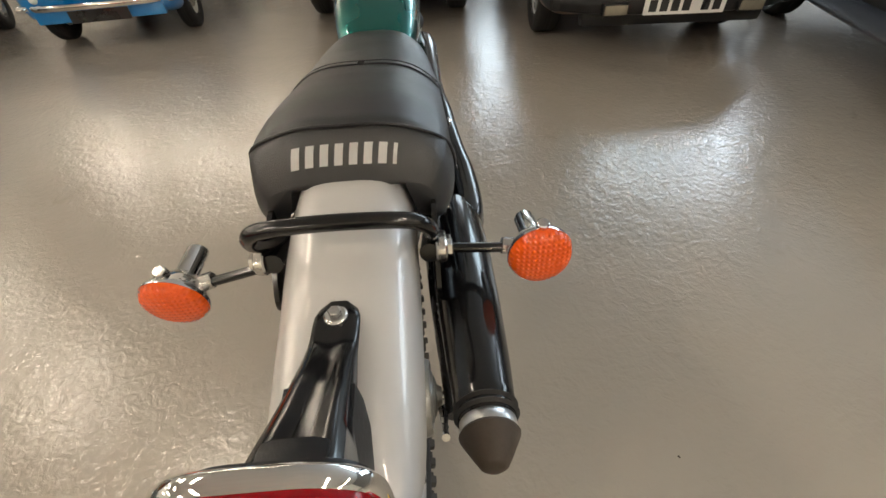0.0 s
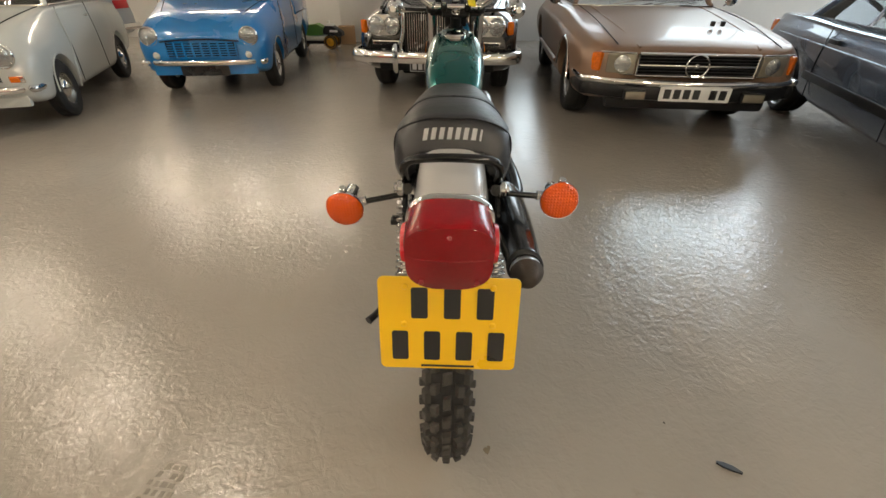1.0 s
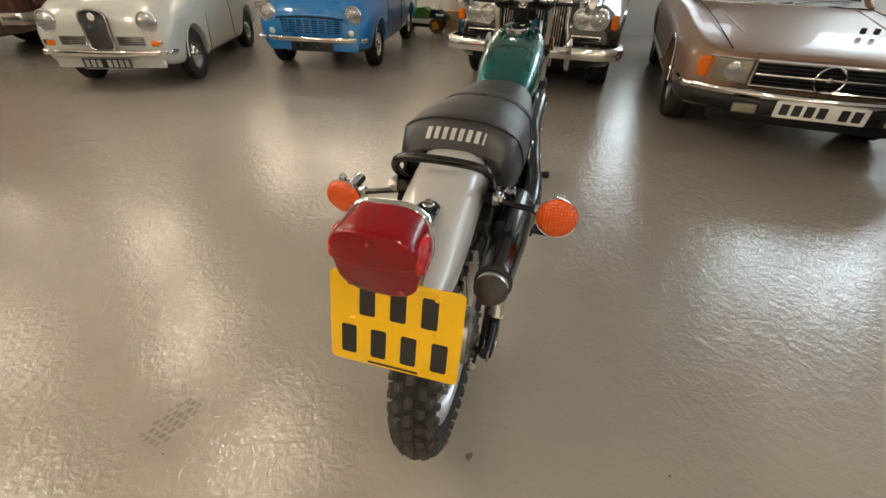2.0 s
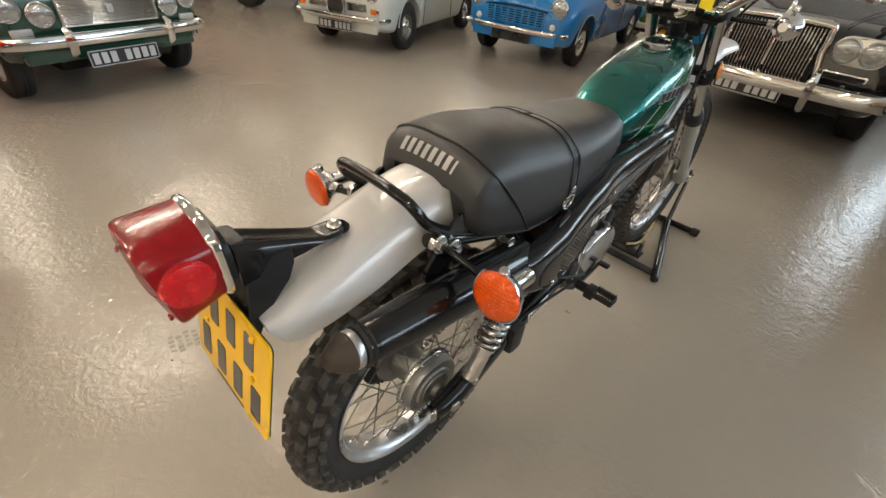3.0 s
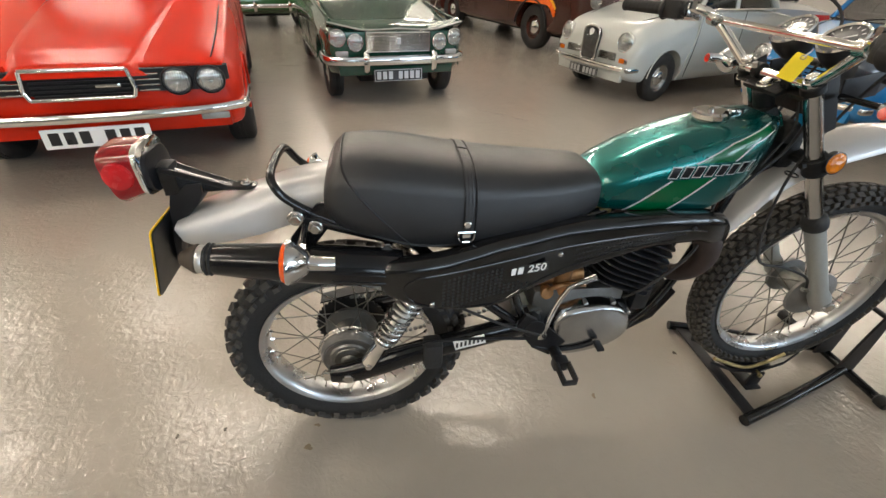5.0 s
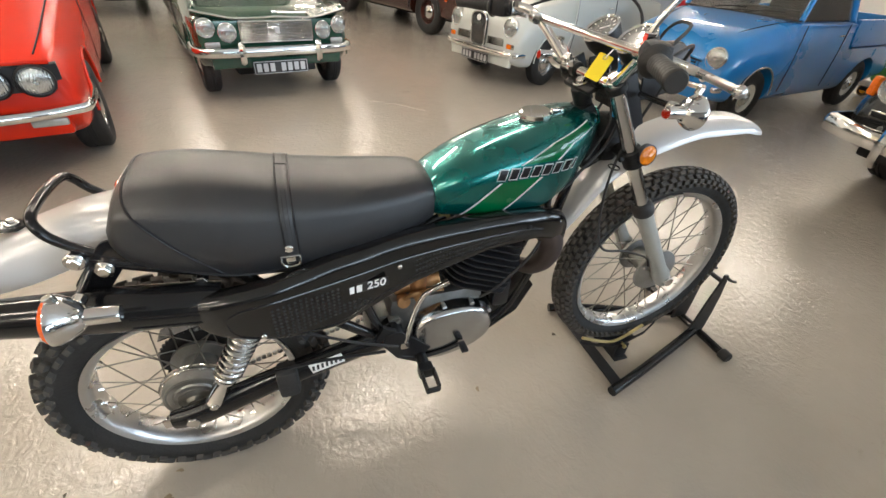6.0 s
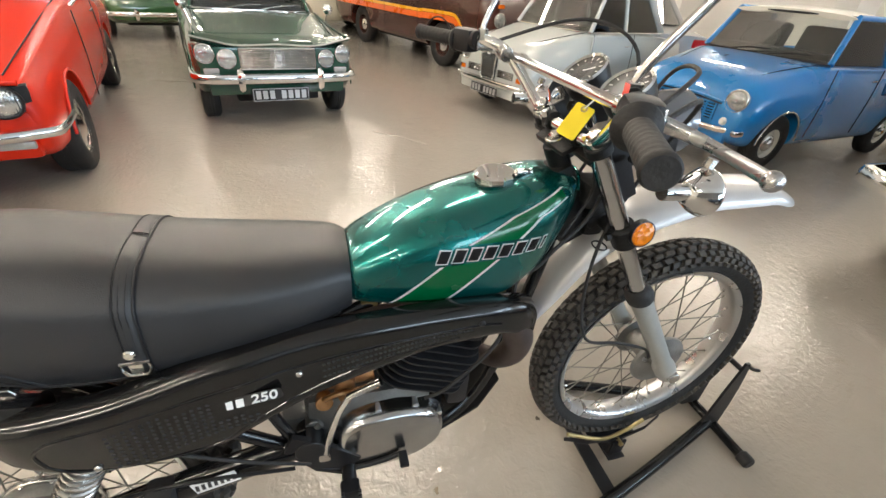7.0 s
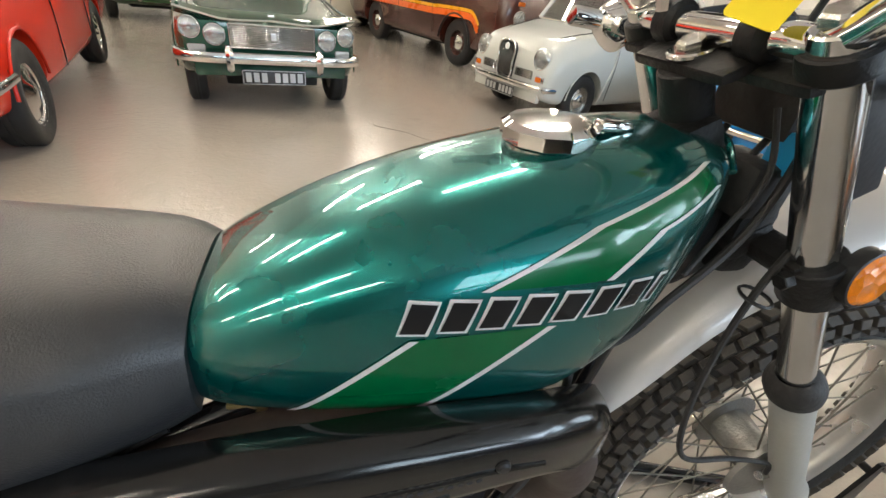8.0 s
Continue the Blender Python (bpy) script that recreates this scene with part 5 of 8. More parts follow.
for s in (-1, 1):
    top, mid_, seal, ax = V(s * 0.092, 0.986, 1.058), V(s * 0.092, 1.105, 0.872), V(s * 0.092, 1.203, 0.715), V(s * 0.090, 1.402, 0.425)
    leg = part("fork_leg", cyl(top, seal, 0.0178, 28), M_LEG, bike, "chrome fork leg")
    part("fork_top_bolt", cyl(top, top + (top - seal).normalized() * 0.010, 0.013, 6, 0.002), M_DULL, leg)
    d = (ax - seal).normalized()
    part("fork_slider", lathe([(0, -0.01), (0.022, -0.01), (0.0240, 0.01), (0.0232, 0.06), (0.0225, (ax - seal).length - 0.05), (0.029, (ax - seal).length - 0.02), (0.027, (ax - seal).length + 0.02), (0.018, (ax - seal).length + 0.032), (0, (ax - seal).length + 0.032)], 28, aim(seal, d)), M_SLIDER, leg, "weathered silver fork slider")
    part("dust_seal", lathe([(0.018, -0.022), (0.022, -0.020), (0.028, -0.008), (0.0300, 0.004), (0.0285, 0.018), (0.024, 0.022)], 28, aim(seal, d)), M_RUBBER, leg)
    part("yoke_clamp", cyl(mid_ - d * 0.024, mid_ + d * 0.024, 0.0255, 20), M_YOKE, leg)
    part("yoke_clamp", cyl(top + (seal - top).normalized() * 0.012, top + (seal - top).normalized() * 0.030, 0.0222, 24), M_YOKE, leg)
    part("pinch_bolt", cyl(mid_ + V(0.004 * s, -0.03, 0.0), mid_ + V(0.004 * s, -0.04, -0.003), 0.008, 6, 0.001), M_YOKE, leg)
    rf = part("side_reflector", lathe([(0, 0.010), (0.020, 0.0095), (0.0235, 0.007), (0.0245, 0.0), (0, 0.0)], 32, aim(V(s * 0.116, 1.122, 0.886), V(s * 0.95, 0.0, 0.12))), M_REFLR, leg, "round orange reflector")
    part("reflector_rim", lathe([(0.0238, 0.0075), (0.0258, 0.0070), (0.0262, 0.0), (0.0262, -0.006), (0.020, -0.007), (0.020, -0.001)], 32, aim(V(s * 0.116, 1.122, 0.886), V(s * 0.95, 0.0, 0.12)), closed=True), M_SATIN, rf)
    part("reflector_stay", tube([mid_, V(s * 0.114, 1.122, 0.886)], 0.006, 8), M_SATIN, rf)
    part("axle_clamp", cyl(FA + V(s * 0.062, -0.004, 0.004), FA + V(s * 0.125, -0.004, 0.004), 0.016, 16), M_DULL, leg)
part("front_brake_plate", lathe([(0, 0.02), (0.02, 0.018), (0.06, 0.010), (0.078, 0.004), (0.080, -0.004), (0, -0.004)], 40, Matrix.Translation(FA + V(0.052, 0, 0)) @ AX), M_BRAKE, bike, "polished front brake plate")
part("brake_lever_arm", tube([FA + V(0.072, -0.02, 0.03), FA + V(0.08, -0.08, 0.045)], 0.007, 8), M_DULL, bike)
part("headlamp", lathe([(0, -0.06), (0.05, -0.055), (0.08, -0.02), (0.088, 0.03), (0.09, 0.05), (0.084, 0.056), (0.05, 0.07), (0, 0.075)], 40, aim(V(0, 1.185, 1.058), V(0, 0.98, -0.05)) @ Matrix.Scale(0.66, 4)), M_SHELL, bike, "grey round headlamp shell")
for s in (-1, 1):
    part("headlamp_bracket", join(box(V(s * 0.098, 1.100, 1.045), V(0.006, 0.085, 0.050), 0.003, Matrix.Rotation(radians(12), 4, "X")), box(V(s * 0.098, 1.045, 1.005), V(0.006, 0.045, 0.13), 0.003, Matrix.Rotation(radians(29), 4, "X")), cyl((s * 0.06, 1.165, 1.058), (s * 0.106, 1.165, 1.058), 0.009, 10)), M_SATIN, bike, "black headlamp bracket")
# handlebar
HB = [V(-0.409, 0.817, 1.140), V(-0.33, 0.865, 1.142), V(-0.235, 0.915, 1.150), V(-0.195, 0.955, 1.125), V(-0.10, 0.985, 1.054), V(-0.06, 0.985, 1.046), V(0.06, 0.985, 1.046), V(0.10, 0.985, 1.054), V(0.195, 0.945, 1.125), V(0.235, 0.91, 1.150), V(0.33, 0.854, 1.142), V(0.409, 0.811, 1.142)]
hb = part("handlebar", tube(HB, 0.011, 14), M_CHROME, bike, "chrome braced handlebar")
part("cross_brace", tube([V(-0.195, 0.95, 1.132), V(0.195, 0.94, 1.132)], 0.0085, 12), M_CHROME, hb)
for s in (-1, 1):
    part("brace_clamp", cyl((s * 0.185, 0.94, 1.132), (s * 0.21, 0.94, 1.134), 0.015, 14), M_DULL, hb)
    part("bar_clamp", cyl((s * 0.033, 0.985, 1.046), (s * 0.057, 0.985, 1.046), 0.0175, 20, 0.004), M_YOKE, hb)
    part("clamp_bolt", cyl((s * 0.045, 0.970, 1.052), (s * 0.045, 0.966, 1.064), 0.006, 6, 0.001), M_CHROME, hb)
    g0, g1 = V(s * 0.306, 0.873 if s < 0 else 0.868, 1.142), V(s * 0.414, 0.814 if s < 0 else 0.808, 1.142)
    n_ = (g1 - g0).length
    prof = [(0.0, -0.004), (0.024, -0.004), (0.0255, 0.0), (0.024, 0.004), (0.0165, 0.010)]
    for k in range(9):
        h = 0.014 + (n_ - 0.03) * k / 8
        prof += [(0.0143, h), (0.0150, h + 0.003), (0.0150, h + 0.008)]
    prof += [(0.0162, n_ - 0.008), (0.0162, n_ - 0.003), (0.014, n_), (0, n_)]
    part("grip", lathe(prof, 24, aim(g0, g1 - g0)), M_RUBBER, hb, "black ribbed rubber grip")
    ctl = part("control_housing", join(box(V(s * 0.285, 0.885, 1.144), V(0.05, 0.04, 0.045), 0.010, Matrix.Rotation(radians(-28 * s), 4, "Z")), cyl((s * 0.255, 0.90, 1.148), (s * 0.27, 0.892, 1.147), 0.018, 16)), M_SATIN, hb)
    lv = part("control_lever", tube([V(s * 0.255, 0.930, 1.135), V(s * 0.285, 0.962, 1.126), V(s * 0.33, 0.972, 1.120), V(s * 0.385, 0.966, 1.117)], [0.010, 0.008, 0.0065, 0.0075], 10, flat=0.7), M_ALU, hb, "alloy control lever")
    bm = bmesh.new()
    bmesh.ops.create_uvsphere(bm, u_segments=14, v_segments=8, radius=0.0105)
    bmesh.ops.translate(bm, vec=V(s * 0.388, 0.966, 1.117), verts=bm.verts)
    part("lever_ball", bm, M_ALU, lv)
    part("lever_perch", box(V(s * 0.258, 0.915, 1.140), V(0.03, 0.04, 0.022), 0.006), M_ALU, hb)
    ms = part("mirror_stem", tube([V(s * 0.24, 0.905, 1.155), V(s * 0.245, 0.91, 1.19), V(s * 0.27, 0.97, 1.29), V(s * 0.29, 1.0, 1.36)], 0.0055, 10), M_CHROME, hb)
    part("mirror_nut", cyl((s * 0.24, 0.905, 1.148), (s * 0.24, 0.905, 1.172), 0.010, 6), M_CHROME, ms)
    part("mirror_shell", lathe([(0, 0.02), (0.03, 0.016), (0.05, 0.006), (0.054, -0.004), (0.052, -0.006), (0, -0.004)], 32, aim(V(s * 0.30, 1.005, 1.40), V(0, 0.97, 0.1))), M_SATIN, ms)
    indicator(V(s * 0.244, 1.062, 1.033), s, V(0, 1, -0.05), V(s * 0.11, 1.05, 1.03), 0.88)
part("stem_nut", join(cyl((0, 0.973, 1.026), (0, 0.971, 1.031), 0.018, 24), cyl((0, 0.971, 1.031), (0, 0.967, 1.038), 0.0105, 6, 0.002)), M_DULL, fk)
for s in (-1, 1):
    gc = V(s * 0.062, 1.045, 1.122)
    f = aim(gc, V(0, -0.62, 0.78))
    ga = part("gauge", lathe([(0, -0.05), (0.030, -0.045), (0.040, -0.02), (0.043, 0.010), (0.041, 0.014), (0.038, 0.011), (0, 0.009)], 36, f), M_SATIN, hb, "black round instrument")
    part("dial", lathe([(0, 0.0102), (0.037, 0.0102), (0.037, 0.0095), (0, 0.0095)], 32, f), M_BLKDECAL, ga)
    part("bezel", lathe([(0.038, 0.012), (0.042, 0.015), (0.044, 0.011), (0.042, 0.008)], 36, f, closed=True), M_CHROME, ga)
    part("needle", box(f @ V(0.008, 0.006, 0.0112), V(0.024, 0.0012, 0.0012), 0, f.to_3x3().to_4x4() @ Matrix.Rotation(radians(38), 4, "Z")), M_WHITE, ga)
    for k in range(11):
        a = radians(-40 + 26 * k)
        part("dial_mark", box(f @ V(0.031 * math.cos(a), 0.031 * math.sin(a), 0.0108), V(0.006, 0.0014, 0.0008), 0, f.to_3x3().to_4x4() @ Matrix.Rotation(a, 4, "Z")), M_WHITE, ga)
part("ignition_switch", cyl((0.0, 1.03, 1.05), (0, 1.018, 1.072), 0.017, 18), M_CHROME, hb)
CABLES = (
    ([V(0.25, 0.92, 1.13), V(0.16, 1.07, 1.17), V(0.03, 1.14, 1.14), V(0.02, 1.07, 0.97), V(0.03, 0.99, 0.86)], 0.0042),
    ([V(-0.26, 0.92, 1.14), V(-0.16, 1.08, 1.205), V(-0.05, 1.14, 1.15), V(-0.02, 1.06, 0.96), V(0.03, 0.92, 0.80)], 0.0042),
    ([V(0.27, 0.93, 1.135), V(0.20, 1.05, 1.14), V(0.105, 1.10, 1.02), V(0.086, 1.075, 0.90), V(0.084, 1.065, 0.80), V(0.088, 1.075, 0.68), V(0.090, 1.115, 0.588), V(0.092, 1.20, 0.565), V(0.088, 1.30, 0.520), V(0.082, 1.335, 0.475)], 0.0044),
    ([V(0.06, 1.05, 1.07), V(0.06, 1.06, 0.96), V(0.068, 1.035, 0.895), V(0.082, 0.975, 0.845), V(0.085, 0.93, 0.800), V(0.06, 0.86, 0.765)], 0.0048),
    ([V(0.045, 1.03, 1.0), V(0.062, 1.035, 0.95), V(0.066, 1.012, 0.90), V(0.075, 0.985, 0.865)], 0.0032),
    ([V(0.06, 0.92, 0.78), V(0.11, 0.88, 0.66), V(0.115, 0.79, 0.55), V(0.10, 0.74, 0.50)], 0.005))
for p, r in CABLES:
    part("cable", tube(p, r * 0.8, 8), M_RUBBER, bike)
part("cable_ring", lathe([(0.013, 0), (0.0145, 0.002), (0.016, 0), (0.0145, -0.002)], 20, aim(V(0.086, 1.066, 0.845), V(0.1, 0.1, 1)), closed=True), M_SATIN, bike)
part("terminal_block", join(box(V(0, 1.08, 1.0), V(0.09, 0.05, 0.06), 0.01), box(V(0.02, 1.06, 0.93), V(0.07, 0.05, 0.05), 0.01)), M_RUBBER, bike)
part("frame_gusset", join(box(V(0, 1.015, 0.90), V(0.062, 0.07, 0.17), 0.014, Matrix.Rotation(radians(29), 4, "X")), box(V(0.012, 1.075, 0.88), V(0.075, 0.045, 0.075), 0.012)), M_YOKE, bike)
part("relay", box(V(0.045, 1.070, 0.965), V(0.03, 0.022, 0.035), 0.004), M_BLUEBOX, bike, "small bright blue relay")
part("horn", lathe([(0, 0.02), (0.03, 0.015), (0.036, 0.0), (0.03, -0.012), (0, -0.012)], 28, aim(V(0.0, 1.12, 0.84), V(0, 1, 0))), M_CAST, bike)

# card tag tied to the bars
tg = thing("key_tag", extrude(rrect(0.034, 0.058, 0.004), 0.0008, None), M_TAG, "blank yellow card tag tied to the handlebar", "tag", m=Matrix.Translation((0.057, 0.966, 1.104)) @ Matrix.Rotation(radians(38), 4, "Z") @ Matrix.Rotation(radians(55), 4, "X") @ Matrix.Rotation(radians(-14), 4, "Z"))
part("eyelet", lathe([(0.003, 0), (0.0045, 0.0012), (0.006, 0)], 14, Matrix.Translation((0, 0.023, 0.0008))), M_BRASS, tg)
part("string", tube([V(0, 0.023, 0.0012), V(0.004, 0.038, 0.002), V(0.0, 0.05, -0.012)], 0.0012, 6), M_WHITE, tg)

# paddock chock under the front wheel
st = root("wheel_chock", "black steel front wheel stand with yellow-plated tilt rod, on the floor", "wheel stand", Matrix.Translation((0, 0.055, 0)))
part("cross_bar", box(V(-0.03, 1.268, 0.022), V(0.44, 0.045, 0.008), 0.002), M_SATIN, st)
part("side_tube", tube([V(0.198, 1.225, 0.022), V(0.150, 1.40, 0.022), V(0.085, 1.62, 0.024), V(0.045, 1.755, 0.035)], 0.018, 16), M_BLACK, st, "black steel tube with open end")
part("side_tube", tube([V(-0.252, 1.225, 0.022), V(-0.20, 1.40, 0.022), V(-0.12, 1.62, 0.024), V(-0.065, 1.755, 0.035)], 0.018, 16), M_BLACK, st)
part("front_foot", tube([V(-0.25, 1.785, 0.02), V(0.18, 1.785, 0.02)], 0.016, 14), M_BLACK, st)
for x in (-0.255, 0.185):
    part("rubber_foot", cyl((x - 0.02, 1.785, 0.022), (x + 0.02, 1.785, 0.022), 0.022, 16, 0.005), M_RUBBER, st)
for s in (-1, 1):
    part("front_plate", loft([[V(s * 0.042, y0, z), V(s * 0.050, y0, z), V(s * 0.050, y1, z), V(s * 0.042, y1, z)] for y0, y1, z in ((1.720, 1.800, 0.030), (1.728, 1.798, 0.12), (1.738, 1.790, 0.22), (1.750, 1.775, 0.31), (1.752, 1.768, 0.335))]), M_SATIN, st, "black steel wheel stop plate")
    part("stop_hook", tube([V(s * 0.046, 1.765, 0.325), V(s * 0.046, 1.800, 0.300), V(s * 0.046, 1.835, 0.285)], 0.006, 8), M_SATIN, st)
    part("rocker_side", loft([[V(s * 0.052, y, z), V(s * 0.056, y, z), V(s * 0.056, y, z + 0.012), V(s * 0.052, y, z + 0.012)] for y, z in ((1.145, 0.15), (1.245, 0.100), (1.36, 0.075), (1.45, 0.11), (1.48, 0.16))]), M_SATIN, st, "black rocker cheek")
part("stop_bar", cyl((-0.05, 1.762, 0.30), (0.05, 1.762, 0.30), 0.009, 12), M_SATIN, st)
part("pivot_bolt", cyl((-0.075, 1.36, 0.080), (0.075, 1.36, 0.080), 0.008, 10), M_BRASS, st)
part("rocker_floor", box(V(0, 1.345, 0.088), V(0.10, 0.16, 0.005), 0.001), M_SATIN, st)
part("tilt_bar", tube([V(0.05, 1.155, 0.17), V(0.064, 1.275, 0.128), V(0.066, 1.345, 0.145), V(0.06, 1.415, 0.175)], 0.006, 8), M_BRASS, st)
part("pivot_post", join(box(V(-0.062, 1.36, 0.047), V(0.008, 0.05, 0.075), 0.002), box(V(0.062, 1.36, 0.047), V(0.008, 0.05, 0.075), 0.002), box(V(0, 1.36, 0.016), V(0.16, 0.06, 0.008), 0.002)), M_SATIN, st)

# ---------------------------------------------------------------- cars: tools (x forward from the nose, y to the car's left)
M_BLUE = mat("blue_paint", (0.009, 0.185, 0.50), 0.28, coat=1.0, var=0.05, scale=2, rvar=0.015)
M_GREY = mat("pale_grey_paint", (0.50, 0.52, 0.49), 0.30, coat=0.9, var=0.04, scale=2, rvar=0.015)
M_VGREEN = mat("dark_green_paint", (0.012, 0.050, 0.030), 0.22, coat=1.0, var=0.08, scale=2, rvar=0.015)
M_ORANGE = mat("vermilion_paint", (0.50, 0.018, 0.004), 0.26, coat=0.0, var=0.02, scale=2, rvar=0.01, spec=0.26)
M_NOIR = mat("black_coachwork", (0.012, 0.012, 0.012), 0.15, coat=1.0, var=0.1, scale=2, rvar=0.015)
M_BRONZE = mat("bronze_metallic_paint", (0.25, 0.155, 0.10), 0.38, 0.30, coat=0.22, var=0.05, scale=2, flake=0.05, rvar=0.015)
M_NAVY = mat("navy_metallic_paint", (0.085, 0.115, 0.175), 0.26, 0.40, coat=1.0, var=0.06, scale=2, flake=0.05, rvar=0.015)
M_VAN = mat("brown_paint", (0.060, 0.018, 0.012), 0.26, coat=0.9, var=0.07, scale=2, rvar=0.015)
M_APPLE = mat("leaf_green_paint", (0.022, 0.075, 0.020), 0.26, coat=1.0, var=0.05, scale=2, rvar=0.015)
M_CREAM = mat("cream_paint", (0.66, 0.60, 0.45), 0.35, coat=0.6, var=0.04, scale=2, rvar=0.015)
M_MAROON = mat("maroon_paint", (0.050, 0.010, 0.012), 0.25, coat=1.0, var=0.07, scale=2, rvar=0.015)
M_SILVERCAR = mat("silver_car_paint", (0.48, 0.49, 0.50), 0.3, 0.5, coat=0.8, var=0.04, scale=2, rvar=0.015)
M_YELLOW = mat("yellow_stripe", (0.85, 0.42, 0.01), 0.3, coat=0.6, var=0.03)
M_ORSTRIPE = mat("orange_stripe", (0.75, 0.13, 0.01), 0.3, coat=0.6, var=0.03)
M_IVORY = mat("ivory_roof_paint", (0.70, 0.67, 0.58), 0.35, coat=0.6, var=0.04, rvar=0.015)
M_WHEELW = mat("white_wheel_paint", (0.66, 0.64, 0.58), 0.4, coat=0.4, var=0.06)
# Black of shut lines; also paints in shade behind grilles and in the bed.
M_GAPSHADE = mat("panel_gap", (0.006, 0.006, 0.006), 0.9)
M_REDTAIL = mat("red_tail_lens", (0.45, 0.012, 0.012), 0.15, coat=0.8, var=0.05)


def hull(keys, arches, n=110):
    """Car body lofted from stations (x, floor z, shoulder z, top z, half widths at floor, shoulder, top)."""
    ks = sorted(keys)
    X = [k[0] for k in ks]
    xs = set(np.linspace(X[0], X[-1], n))
    for xw, r, hz in arches:
        xs |= set(xw + r * np.sin(np.linspace(-math.pi / 2, math.pi / 2, 23)))
        xs |= {xw - r - 0.004, xw + r + 0.004}
    xs |= {X[-1] - 0.012, X[-1] - 0.03, X[0] + 0.012, X[0] + 0.03}
    xs = sorted(x for x in xs if X[0] <= x <= X[-1])
    rings = []
    for x in xs:
        zb, zs, zt, wb, ws, wt = [ease(X, [k[i] for k in ks], x) for i in range(1, 7)]
        pts = [V(0, 0, zb), V(0, wb * 0.6, zb), V(0, wb, zb + 0.01), V(0, ws * 0.985, zb + 0.35 * (zs - zb)), V(0, ws, zs), V(0, ws * 0.55 + wt * 0.45, zs + 0.72 * (zt - zs)), V(0, wt, zt - 0.014), V(0, wt * 0.5, zt), V(0, 0, zt + 0.004)]
        half = smooth_path(pts, 4)
        za = 0.0
        for xw, r, hz in arches:
            if abs(x - xw) < r:
                za = max(za, hz + math.sqrt(max(0.0, r * r - (x - xw) ** 2)))
        half = [V(x, p.y, max(p.z, min(za, zs + 0.04))) for p in half]
        rings.append(half + [V(p.x, -p.y, p.z) for p in reversed(half[1:-1])])
    return loft(rings)


def car_root(name, label, pos, theta, size=1.0, tall=1.0):
    """A car at its nose; size and tall scale its plan and its height."""
    return root(name, label, "car", Matrix.Translation((*pos, 0)) @ Matrix.Rotation(radians(theta), 4, "Z") @ Matrix.Diagonal((size, size, tall, 1)))


def wheels(car, axles, track, R, w, rim_r, style, mat_rim=None):
    """Four wheels; each is a rim with its tyre, cap and nuts."""
    me_t = mesh_from(lathe([(rim_r - 0.01, -w * 0.42), (rim_r + 0.01, -w * 0.5), (R - 0.035, -w * 0.54), (R - 0.012, -w * 0.46), (R, -w * 0.36), (R, -w * 0.12), (R - 0.006, -w * 0.11), (R - 0.006, -w * 0.07), (R, -w * 0.06), (R, w * 0.06), (R - 0.006, w * 0.07), (R - 0.006, w * 0.11), (R, w * 0.12),
                             (R, w * 0.36), (R - 0.012, w * 0.46), (R - 0.035, w * 0.54), (rim_r + 0.01, w * 0.5), (rim_r - 0.01, w * 0.42)], 48, closed=True), "tyre", M_TYRE)
    me_r = mesh_from(lathe([(0, w * 0.20), (rim_r * 0.45, w * 0.22), (rim_r * 0.62, w * 0.26), (rim_r * 0.74, w * 0.14), (rim_r * 0.88, w * 0.10), (rim_r * 0.93, w * 0.40), (rim_r, w * 0.46), (rim_r + 0.008, w * 0.44), (rim_r, w * 0.30), (rim_r, -w * 0.4), (0, -w * 0.4)], 40), "wheel", mat_rim or M_WHEELW)
    cr = rim_r * (0.97 if style == "full" else 0.56)
    me_c = mesh_from(lathe([(0, w * 0.36 + 0.03), (cr * 0.35, w * 0.36 + 0.027), (cr * 0.5, w * 0.36 + 0.012), (cr * 0.75, w * 0.36 + 0.010), (cr * 0.95, w * 0.34), (cr, w * 0.28), (cr * 0.9, w * 0.2)], 36), "hubcap", M_CHROME)
    me_s = None
    if style == "spoke":
        bars = []
        for k in range(20):
            for sg in (-1, 1):
                a = 2 * math.pi * k / 20
                p0 = V(0.05 * math.cos(a), 0.05 * math.sin(a), w * 0.34)
                p1 = V(rim_r * 0.94 * math.cos(a + sg * 0.35), rim_r * 0.94 * math.sin(a + sg * 0.35), w * 0.40)
                bars.append(cyl(p0, p1, 0.007, 6))
        me_s = mesh_from(join(*bars, lathe([(0, w * 0.42), (0.05, w * 0.40), (0.055, w * 0.30), (0, w * 0.30)], 20)), "cross_spokes", M_ALU)
    for x in axles:
        for s in (-1, 1):
            m = Matrix.Translation((x, s * track, R - 0.004)) @ Matrix.Rotation(radians(-90 * s), 4, "X")
            wh = shared("wheel", me_r, car, m)
            shared("tyre", me_t, wh, Matrix.Identity(4))
            if style == "spoke":
                shared("cross_spokes", me_s, wh, Matrix.Identity(4))
            else:
                shared("hubcap", me_c, wh, Matrix.Identity(4))
    # Added dark blocks close the see-through arches and darken the space beneath.
    part("underbody_filler", join(box(V((axles[0] + axles[1]) / 2, 0, 0.30), V(abs(axles[0] - axles[1]) - 2 * R * 0.8, track * 1.7, 0.16), 0.03), *[box(V(x, 0, 0.34), V(2.2 * R, track * 1.25, 0.30), 0.02) for x in axles]), M_UNDER, car)


